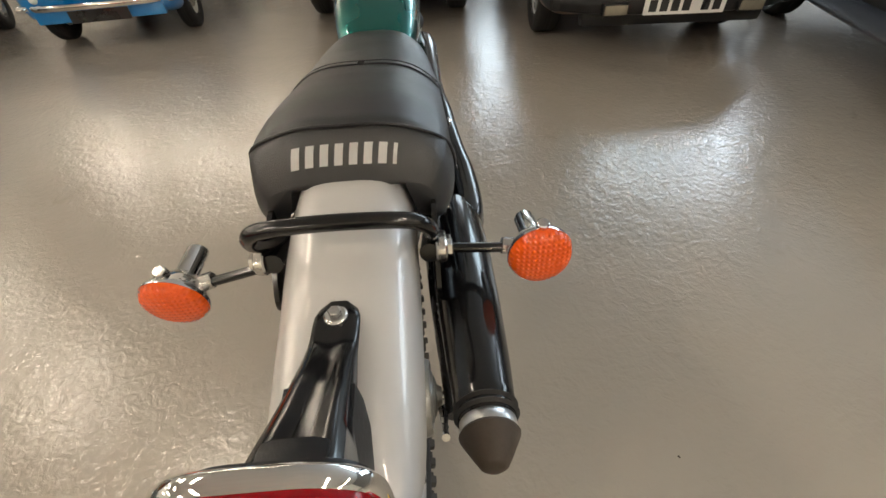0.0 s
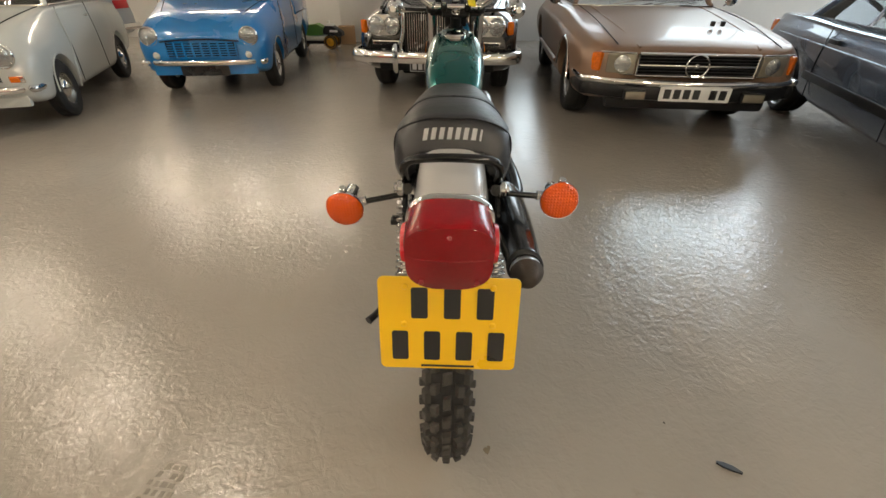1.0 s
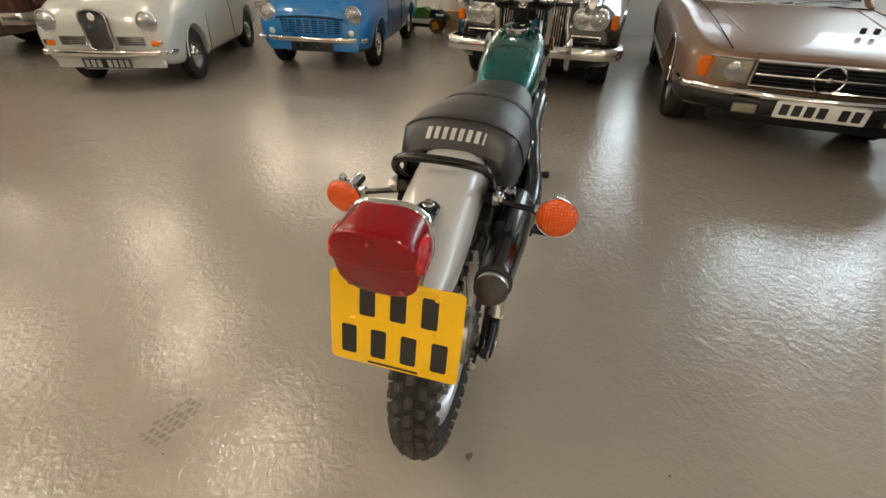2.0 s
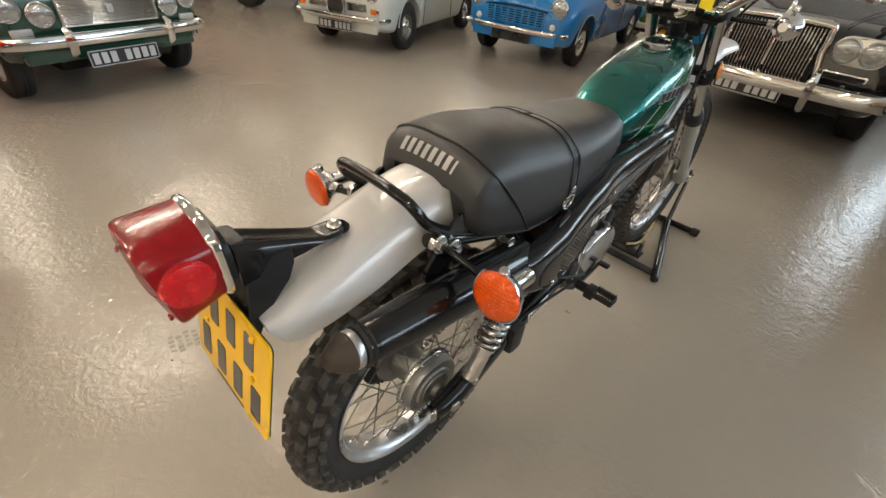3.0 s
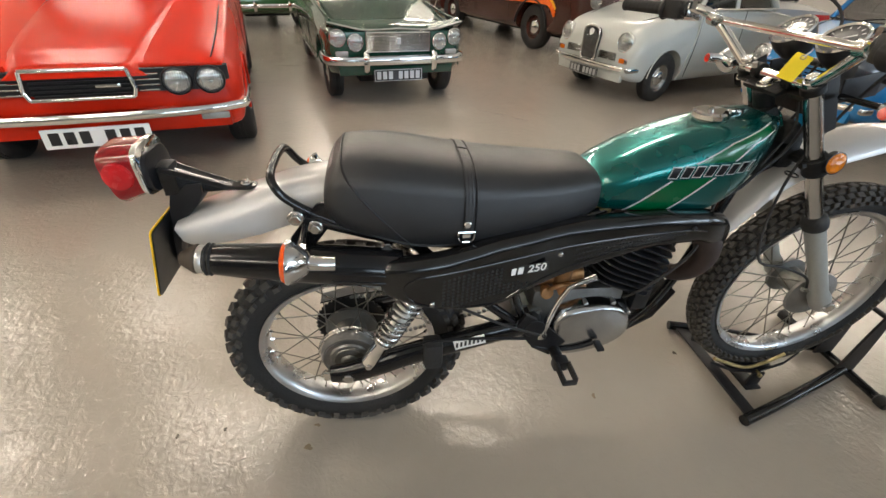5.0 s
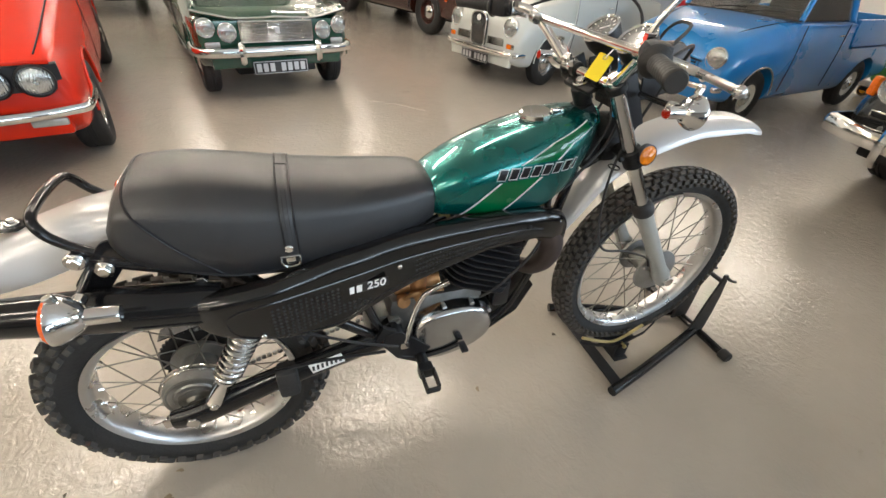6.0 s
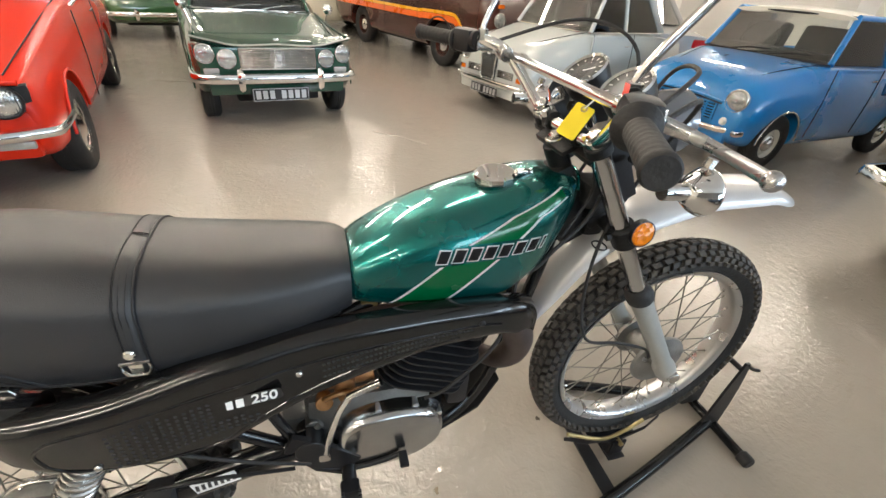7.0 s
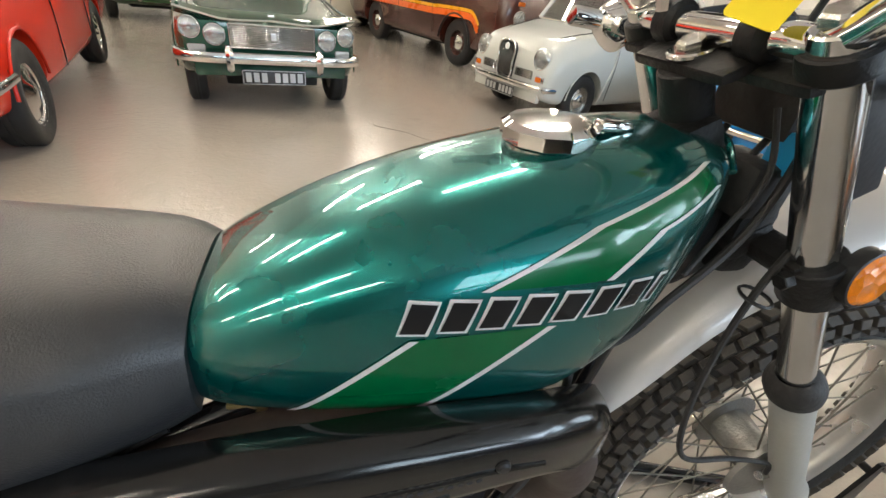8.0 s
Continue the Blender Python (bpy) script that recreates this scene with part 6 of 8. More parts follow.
def head_lamp(car, x, y, z, r, yaw=0.0, pitch=0.0, ring=None):
    """Bright rim, silvered bowl and fluted domed glass."""
    f = Matrix.Translation((x, y, z)) @ Matrix.Rotation(radians(yaw), 4, "Z") @ Matrix.Rotation(radians(90 - pitch), 4, "Y")
    hl = part("headlamp", lathe([(r * 1.10, -0.05), (r * 1.16, -0.01), (r * 1.17, 0.004), (r * 1.13, 0.016), (r * 1.05, 0.021), (r * 0.99, 0.014), (r * 0.99, -0.004)], 40, f), ring or M_CHROME, car, "round headlamp with bright rim")
    prof = [(0, 0.019), (r * 0.12, 0.022), (r * 0.20, 0.029), (r * 0.40, 0.0275), (r * 0.65, 0.023), (r * 0.85, 0.017), (r * 1.0, 0.009), (r * 0.98, 0.004), (0, 0.004)]
    part("glass", lathe(prof, 36, f), M_HLGLASS, hl)
    return hl


M_LAMPCLEAR = mat("clear_lamp_plastic", (0.36, 0.35, 0.33), 0.15, 0.3, coat=0.5, var=0.08, scale=30, bump=0.3, bscale=120)


def hl_glass():
    """Pressed lens over a silvered bowl, with upright flutes."""
    m = mat("fluted_lamp_glass", (0.50, 0.52, 0.52), 0.10, 0.75, var=0.06, coat=0.6)
    n, l = m.node_tree.nodes, m.node_tree.links
    tc, wv, bp = n.new("ShaderNodeTexCoord"), n.new("ShaderNodeTexWave"), n.new("ShaderNodeBump")
    wv.bands_direction = "Y"
    wv.inputs["Scale"].default_value, wv.inputs["Distortion"].default_value = 26, 2.5
    l.new(tc.outputs["Object"], wv.inputs["Vector"])
    bp.inputs["Strength"].default_value, bp.inputs["Distance"].default_value = 0.5, 0.006
    l.new(wv.outputs[0], bp.inputs["Height"])
    l.new(bp.outputs[0], n["Principled BSDF"].inputs["Normal"])
    return m


M_HLGLASS = hl_glass()


M_RLAMP = mat("moulded_lamp_glass", (0.26, 0.235, 0.18), 0.14, 0.3, coat=0.6, var=0.08, scale=30, bump=0.3, bscale=90)


def bumper(car, half, x, z, h=0.09, wrap=0.35, overriders=None, material=None, bow=0.05, d=0.035):
    """A curved bright bar round the nose, with its overriders."""
    path = [V(x - wrap, -half, z), V(x - wrap * 0.35, -half + 0.01, z), V(x - bow - 0.03, -half + 0.07, z), V(x - bow * 0.5, -half * 0.7, z), V(x, -half * 0.25, z)]
    path = path + [V(p.x, -p.y, p.z) for p in reversed(path)]
    line = smooth_path(path, 6)
    prof = [(0.0, -h / 2), (d * 0.7, -h * 0.42), (d, -h * 0.15), (d, h * 0.15), (d * 0.7, h * 0.42), (0.0, h / 2), (-0.008, h / 2), (-0.008, -h / 2)]
    b = part("bumper", sweep(line, prof), material or M_CHROME, car, "chrome bumper bar")
    for y in overriders or ():
        for s in (-1, 1):
            part("overrider", loft([[V(x - 0.02 + q * 0.075, s * y - 0.026 * k, z + zz), V(x - 0.02 + q * 0.075 + 0.02, s * y, z + zz), V(x - 0.02 + q * 0.075, s * y + 0.026 * k, z + zz), V(x - 0.06, s * y, z + zz)] for zz, q, k in ((-h * 1.25, 0.25, 0.5), (-h * 1.0, 0.7, 1), (0, 1.0, 1.1), (h * 0.75, 0.8, 1), (h * 1.05, 0.3, 0.5))]), M_CHROME, b)
    return b


def reg_plate(car, x, z, w, h, bg, fg, n1, n2, y=0.0, tilt=0.0):
    f = Matrix.Translation((x, y, z)) @ Matrix.Rotation(radians(tilt), 4, "Y") @ Matrix(((0, 0, 1, 0), (1, 0, 0, 0), (0, 1, 0, 0), (0, 0, 0, 1)))
    p = part("number_plate", extrude(rrect(w, h, 0.008), 0.006, f, 0.001), bg, car, "registration plate with plain bars")
    tot = n1 + n2 + 0.7
    cw = w * 0.92 / tot
    for k in range(n1 + n2):
        u = -w * 0.46 + cw * (k + 0.5 + (0.7 if k >= n1 else 0))
        part("character_bar", extrude(rrect(cw * 0.70, h * 0.64, 0.004), 0.0015, f @ Matrix.Translation((u, 0, 0.0062))), fg, p)
    if fg is M_SILVERCAR:
        part("border", join(*[extrude(rrect(a, b, 0.001), 0.0015, f @ Matrix.Translation((cx, cy, 0.006))) for a, b, cx, cy in ((w * 0.97, 0.005, 0, h * 0.45), (w * 0.97, 0.005, 0, -h * 0.45), (0.005, h * 0.9, w * 0.483, 0), (0.005, h * 0.9, -w * 0.483, 0))]), fg, p)
    return p


def slat_grille(car, x, y0, y1, z0, z1, n, bar, back, vertical=False, frame=None, th=0.012, name="grille", depth=0.02, fr=0.016):
    g = part(name, box(V(x - 0.006, (y0 + y1) / 2, (z0 + z1) / 2), V(0.012, y1 - y0, z1 - z0), 0.002), back, car)
    for k in range(n):
        t = (k + 0.5) / n
        if vertical:
            part("bar", box(V(x + depth / 2, y0 + (y1 - y0) * t, (z0 + z1) / 2), V(depth, th, z1 - z0 - 0.004), th * 0.3, seg=1), bar, g)
        else:
            part("bar", box(V(x + depth / 2, (y0 + y1) / 2, z0 + (z1 - z0) * t), V(depth, y1 - y0 - 0.004, th), th * 0.3, seg=1), bar, g)
    if frame:
        loop = [V(x + depth * 0.7, y0, z0), V(x + depth * 0.7, y1, z0), V(x + depth * 0.7, y1, z1), V(x + depth * 0.7, y0, z1)]
        part("grille_frame", join(*[tube([loop[i], loop[(i + 1) % 4]], fr * 0.5, 8) for i in range(4)]), frame, g)
    return g


def cabin(car, paint, roof_mat, xb0, xr0, xr1, xb1, zb, zr, wb, wr, posts=(), bright=None, seats=True, lean=0.02, back=True):
    """Roof on its pillars with glass between; xb at the waist, xr at the roof, front then rear."""
    zr0, zr1 = zr - 0.035, zr - 0.03
    A = {}
    for s in (-1, 1):
        A[s] = (V(xb0, s * wb, zb), V(xr0, s * wr, zr0), V(xr1, s * wr, zr1), V(xb1, s * wb, zb))
    rings = []
    for k in range(15):
        t = k / 14
        x = xr0 + 0.05 + (xr1 - 0.05 - xr0 - 0.05) * t
        cr = math.sin(math.pi * (0.12 + 0.76 * t)) ** 0.5
        top = [V(x, wr * 1.03 * math.sin(a), zr0 - 0.02 + (0.075 * cr) * math.cos(a) ** 0.8) for a in np.linspace(-1.5, 1.5, 19)]
        rings.append(top + [V(x, wr * 0.9, zr0 - 0.03), V(x, -wr * 0.9, zr0 - 0.03)])
    part("roof", loft(rings), roof_mat, car, smooth=60)
    for s in (-1, 1):
        a, b, c, d = A[s]
        part("pillar", tube([a, b], 0.026, 10), paint, car)
        part("pillar", tube([d, c], 0.045, 10, flat=0.6), paint, car)
        part("roof_rail", tube([b, c], 0.024, 10), paint, car)
        cuts = [0.0] + list(posts) + [1.0]
        for i, t in enumerate(cuts):
            if 0 < t < 1:
                part("pillar", tube([a + (d - a) * t, b + (c - b) * t], 0.028, 10, flat=0.6), paint, car)
        for t0, t1 in zip(cuts, cuts[1:]):
            q = [a + (d - a) * t0, a + (d - a) * t1, b + (c - b) * t1, b + (c - b) * t0]
            part("side_window", loft([[p + V(0, s * 0.003, 0) for p in q], [p - V(0, s * 0.003, 0) for p in q]]), M_GLASS, car, smooth=0)
        if bright:
            part("window_trim", tube([a + V(0, s * 0.02, 0.005), d + V(0, s * 0.02, 0.005)], 0.008, 8), bright, car)
    for i0, i1, nm in ((0, 1, "windscreen"), (3, 2, "rear_window")):
        if nm == "rear_window" and not back:
            continue
        p, q = A[-1], A[1]
        bow = V(0.05 if i0 == 0 else -0.04, 0, 0)
        rows = []
        for t in np.linspace(0, 1, 5):
            lo, hi = p[i0].lerp(p[i1], t), q[i0].lerp(q[i1], t)
            rows.append([lo.lerp(hi, u) + bow * (1 - (2 * u - 1) ** 2) for u in np.linspace(0, 1, 9)])
        bm = bmesh.new()
        g = [[bm.verts.new(v) for v in r] for r in rows]
        for i in range(4):
            for k in range(8):
                bm.faces.new((g[i][k], g[i][k + 1], g[i + 1][k + 1], g[i + 1][k]))
        bmesh.ops.solidify(bm, geom=bm.faces[:], thickness=0.005)
        sc = part(nm, bm, M_GLASS, car)
        edge = rows[0] + [r[-1] for r in rows[1:]] + rows[-1][::-1][1:] + [r[0] for r in rows[::-1][1:-1]]
        part("seal", tube(edge, 0.011, 8, 1, closed=True, smooth=False), bright if (bright and i0 == 0) else M_RUBBER, sc)
        if i0 == 0:
            for s in (0.15, -0.45):
                w0 = V(xb0 + 0.055, s * wb, zb + 0.015)
                w1 = p[0].lerp(p[1], 0.12).lerp(q[0].lerp(q[1], 0.12), (s * 0.5 + 0.5) + 0.30) + V(0.07, 0, 0.01)
                part("wiper", tube([w0, w0.lerp(w1, 0.5) + V(0.01, 0, 0.01), w1], 0.006, 6), M_SATIN if not bright else M_DULL, car)
    # Deck at the waist is dark to stand for shade inside the cabin.
    part("interior", join(box(V((xb0 + xb1) / 2, 0, zb + 0.012), V(abs(xb0 - xb1) - 0.06, wb * 1.86, 0.02), 0.004), box(V(xb0 - 0.16, 0, zb + 0.035), V(0.22, wb * 1.8, 0.07), 0.02)), M_INT, car)
    if seats:
        for s in (-1, 1):
            x = xb0 + (xb1 - xb0) * 0.42
            part("seat_back", box(V(x, s * wb * 0.46, zb + 0.13), V(0.12, wb * 0.7, 0.30), 0.05, Matrix.Rotation(radians(-10), 4, "Y")), M_INT, car)
        part("steering_wheel", tube([V(xb0 - 0.33, -wb * 0.46, zb + 0.10) + V(-0.10 * math.cos(a) * 0.5, 0.19 * math.sin(a), 0.17 * math.cos(a)) for a in np.linspace(0, 2 * math.pi, 24, endpoint=False)], 0.012, 8, 1, closed=True), M_SATIN, car)


def seam(car, pts, r=0.004):
    return part("panel_gap", tube(pts, r, 6, 4), M_GAPSHADE, car)


def door_mirror(car, x, y, z, s):
    m = part("door_mirror", lathe([(0, 0.045), (0.04, 0.035), (0.062, 0.01), (0.064, -0.008), (0.058, -0.012), (0, -0.010)], 24, Matrix.Translation((x, y + s * 0.07, z + 0.06)) @ Matrix.Rotation(radians(90), 4, "Y")), M_CHROME, car)
    part("mirror_arm", tube([V(x, y, z), V(x, y + s * 0.05, z + 0.04)], 0.009, 8), M_CHROME, m)


# ---------------------------------------------------------------- blue pick-up
def blue_pickup():
    c = car_root("pickup_truck", "bright blue compact pick-up with ivory roof and white wheels", (-2.66, 3.89), -81, 0.97, 0.975)
    R, xa, xr = 0.255, -0.53, -2.62
    k = [(0.0, 0.30, 0.46, 0.60, 0.50, 0.545, 0.36), (-0.03, 0.27, 0.50, 0.655, 0.54, 0.600, 0.38), (-0.09, 0.25, 0.55, 0.715, 0.58, 0.645, 0.42), (-0.22, 0.22, 0.60, 0.79, 0.60, 0.675, 0.46), (-0.53, 0.20, 0.64, 0.865, 0.61, 0.69, 0.52),
         (-0.90, 0.19, 0.68, 0.925, 0.61, 0.70, 0.60), (-1.4, 0.19, 0.70, 0.92, 0.61, 0.70, 0.66), (-1.95, 0.19, 0.70, 0.92, 0.61, 0.70, 0.66), (-2.0, 0.19, 0.62, 0.68, 0.61, 0.70, 0.69), (-2.9, 0.22, 0.62, 0.68, 0.61, 0.70, 0.69), (-3.28, 0.26, 0.60, 0.68, 0.58, 0.69, 0.68)]
    part("body", hull(k, [(xa, 0.295, R), (xr, 0.295, R)]), M_BLUE, c, "bright blue body shell", smooth=50)
    cabin(c, M_BLUE, M_IVORY, -0.93, -1.17, -1.80, -1.93, 0.925, 1.335, 0.625, 0.545, (), None, seats=True)
    wheels(c, (xa, xr), 0.600, R, 0.135, 0.145, "cap", M_WHEELW)
    for s in (-1, 1):
        part("bed_side", box(V(-2.63, s * 0.665, 0.805), V(1.30, 0.05, 0.26), 0.012), M_BLUE, c)
        head_lamp(c, -0.028, s * 0.505, 0.615, 0.084, 5 * s, 4)
        part("side_lamp", lathe([(0, 0.03), (0.022, 0.024), (0.034, 0.006), (0.036, 0), (0, 0)], 20, Matrix.Translation((0.004, s * 0.475, 0.435)) @ Matrix.Rotation(radians(90), 4, "Y")), M_LENSW, c, "small round side lamp")
        seam(c, [V(-0.07, s * 0.40, 0.665), V(-0.30, s * 0.43, 0.80), V(-0.60, s * 0.50, 0.875), V(-0.88, s * 0.57, 0.92)])
        seam(c, [V(-0.95, s * 0.695, 0.90), V(-0.96, s * 0.703, 0.60), V(-0.95, s * 0.70, 0.30)])
        seam(c, [V(-1.78, s * 0.695, 0.90), V(-1.79, s * 0.703, 0.60), V(-1.78, s * 0.70, 0.30)])
        part("door_handle", tube([V(-1.70, s * 0.715, 0.80), V(-1.60, s * 0.720, 0.80)], 0.008, 8), M_CHROME, c)
        part("arch_lip", tube([V(xa + 0.298 * math.sin(a), s * 0.698, R + 0.298 * math.cos(a)) for a in np.linspace(-1.5, 1.5, 20)], 0.008, 8, 1), M_DULL, c)
    part("tail_board", box(V(-3.26, 0, 0.805), V(0.04, 1.36, 0.26), 0.01), M_BLUE, c)
    # black sheet stands for the shade inside the open bed
    part("bed_floor", box(V(-2.63, 0, 0.70), V(1.24, 1.26, 0.02)), M_GAPSHADE, c)
    part("rear_panel", box(V(-1.955, 0, 0.80), V(0.03, 1.30, 0.26), 0.008), M_BLUE, c)
    # pressed slots in the nose panel
    g = part("grille", box(V(0.001, 0, 0.488), V(0.010, 0.74, 0.150), 0.004), M_GAPSHADE, c)
    for j in range(7):
        part("bar", box(V(0.008, 0, 0.418 + 0.0235 * j), V(0.012, 0.74 - 0.012 * j, 0.012), 0.003, seg=1), M_BLUE, g)
    for j in range(9):
        part("upright", box(V(0.010, -0.36 + 0.09 * j, 0.488), V(0.013, 0.020, 0.155), 0.004, seg=1), M_BLUE, g)
    part("bonnet_gap", tube([V(0.004, -0.40, 0.568), V(0.016, -0.2, 0.584), V(0.020, 0, 0.590), V(0.016, 0.2, 0.584), V(0.004, 0.40, 0.568)], 0.006, 8), M_GAPSHADE, c)
    part("bonnet_lip", tube([V(0.0, -0.40, 0.585), V(0.012, -0.2, 0.602), V(0.016, 0, 0.608), V(0.012, 0.2, 0.602), V(0.0, 0.40, 0.585)], 0.012, 10), M_BLUE, c)
    bumper(c, 0.63, 0.05, 0.365, 0.055, 0.12, (), None, 0.06, 0.025)
    part("front_valance", box(V(-0.02, 0, 0.285), V(0.06, 1.08, 0.10), 0.02), M_BLUE, c)
    part("plate_blank", box(V(0.045, 0, 0.285), V(0.008, 0.50, 0.10), 0.003), M_BLKDECAL, c)
    for s in (-1, 1):
        part("stone_guard", extrude(rrect(0.10, 0.10, 0.02), 0.004, Matrix.Translation((-3.29, s * 0.55, 0.5)) @ Matrix.Rotation(radians(-90), 4, "Y")), M_REDTAIL, c)
    return c


M_LENSW = mat("clear_side_lamp", (0.75, 0.74, 0.68), 0.15, var=0.04, coat=0.6)


# ---------------------------------------------------------------- pale grey saloon
def grey_saloon():
    c = car_root("grey_saloon", "pale grey vintage saloon with upright chrome grille", (-3.99, 2.47), -69.7, 0.88, 0.965)
    R, xa, xr = 0.26, -0.60, -2.66
    k = [(0.0, 0.30, 0.47, 0.62, 0.52, 0.57, 0.30), (-0.03, 0.27, 0.51, 0.68, 0.56, 0.62, 0.33), (-0.09, 0.25, 0.56, 0.735, 0.60, 0.66, 0.38), (-0.22, 0.22, 0.61, 0.80, 0.61, 0.685, 0.45), (-0.60, 0.20, 0.65, 0.875, 0.61, 0.695, 0.52),
         (-0.98, 0.19, 0.69, 0.93, 0.61, 0.70, 0.60), (-1.5, 0.19, 0.70, 0.93, 0.61, 0.70, 0.66), (-2.4, 0.19, 0.70, 0.92, 0.61, 0.70, 0.66), (-2.7, 0.20, 0.68, 0.90, 0.60, 0.69, 0.64), (-3.2, 0.25, 0.64, 0.84, 0.58, 0.67, 0.60), (-3.32, 0.28, 0.58, 0.78, 0.54, 0.64, 0.55)]
    part("body", hull(k, [(xa, 0.30, R), (xr, 0.295, R)]), M_GREY, c, "pale grey body shell", smooth=50)
    cabin(c, M_GREY, M_IVORY, -1.0, -1.26, -2.25, -2.62, 0.93, 1.34, 0.625, 0.54, (0.46,), M_CHROME)
    wheels(c, (xa, xr), 0.595, R, 0.14, 0.150, "cap", M_DULL)
    for s in (-1, 1):
        head_lamp(c, -0.020, s * 0.490, 0.625, 0.088, 5 * s, 4)
        g = slat_grille(c, 0.002, min(s * 0.15, s * 0.42), max(s * 0.15, s * 0.42), 0.425, 0.505, 5, M_CHROME, M_GAPSHADE, False, None, 0.008)
        part("indicator", box(V(0.0, s * 0.52, 0.445), V(0.03, 0.075, 0.045), 0.010), M_REFL, c, "amber indicator lens")
        part("lamp_base", box(V(-0.012, s * 0.535, 0.445), V(0.03, 0.12, 0.06), 0.012), M_CHROME, c)
        seam(c, [V(-0.07, s * 0.33, 0.70), V(-0.30, s * 0.42, 0.81), V(-0.65, s * 0.50, 0.88), V(-0.95, s * 0.57, 0.925)])
        seam(c, [V(-1.0, s * 0.695, 0.92), V(-1.02, s * 0.703, 0.60), V(-0.98, s * 0.70, 0.26)])
        seam(c, [V(-1.85, s * 0.695, 0.92), V(-1.90, s * 0.703, 0.60), V(-1.90, s * 0.70, 0.26)])
        part("weld_seam", tube([V(-0.985, s * 0.70, 0.90), V(-0.99, s * 0.708, 0.62), V(-0.93, s * 0.70, 0.42), V(-0.86, s * 0.69, 0.22)], 0.009, 8), M_GREY, c)
        part("door_handle", tube([V(-1.76, s * 0.715, 0.80), V(-1.66, s * 0.722, 0.80)], 0.009, 8), M_CHROME, c)
        part("arch_lip", tube([V(xa + 0.302 * math.sin(a), s * 0.700, R + 0.302 * math.cos(a)) for a in np.linspace(-1.5, 1.5, 20)], 0.007, 8, 1), M_GREY, c)
    # upright shield grille
    sh = [(-0.105, 0.40), (0.105, 0.40), (0.120, 0.55), (0.128, 0.66), (0.10, 0.715), (0, 0.735), (-0.10, 0.715), (-0.128, 0.66), (-0.120, 0.55)]
    fx = Matrix(((0, 0, 1, 0.0), (1, 0, 0, 0), (0, 1, 0, 0), (0, 0, 0, 1)))
    g = part("radiator_grille", extrude(sh, 0.04, fx), M_GAPSHADE, c, "upright chrome shield grille")
    part("grille_frame", tube([V(0.045, y, z) for y, z in sh], 0.011, 10, 4, closed=True), M_CHROME, g)
    for j in range(11):
        y = -0.10 + 0.02 * j
        part("bar", box(V(0.044, y, 0.555), V(0.012, 0.006, 0.30 - abs(y) * 0.25), 0.001, seg=1), M_DULL, g)
    part("emblem", lathe([(0, 0.014), (0.03, 0.010), (0.034, 0), (0, 0)], 20, Matrix.Translation((0.045, 0, 0.675)) @ Matrix.Rotation(radians(90), 4, "Y")), M_PLATE_W, g)
    bumper(c, 0.64, 0.06, 0.365, 0.06, 0.22, (), None, 0.07, 0.03)
    reg_plate(c, 0.065, 0.275, 0.50, 0.105, M_BLKDECAL, M_SILVERCAR, 3, 4)
    part("front_valance", box(V(-0.03, 0, 0.27), V(0.06, 1.1, 0.10), 0.02), M_GREY, c)
    return c


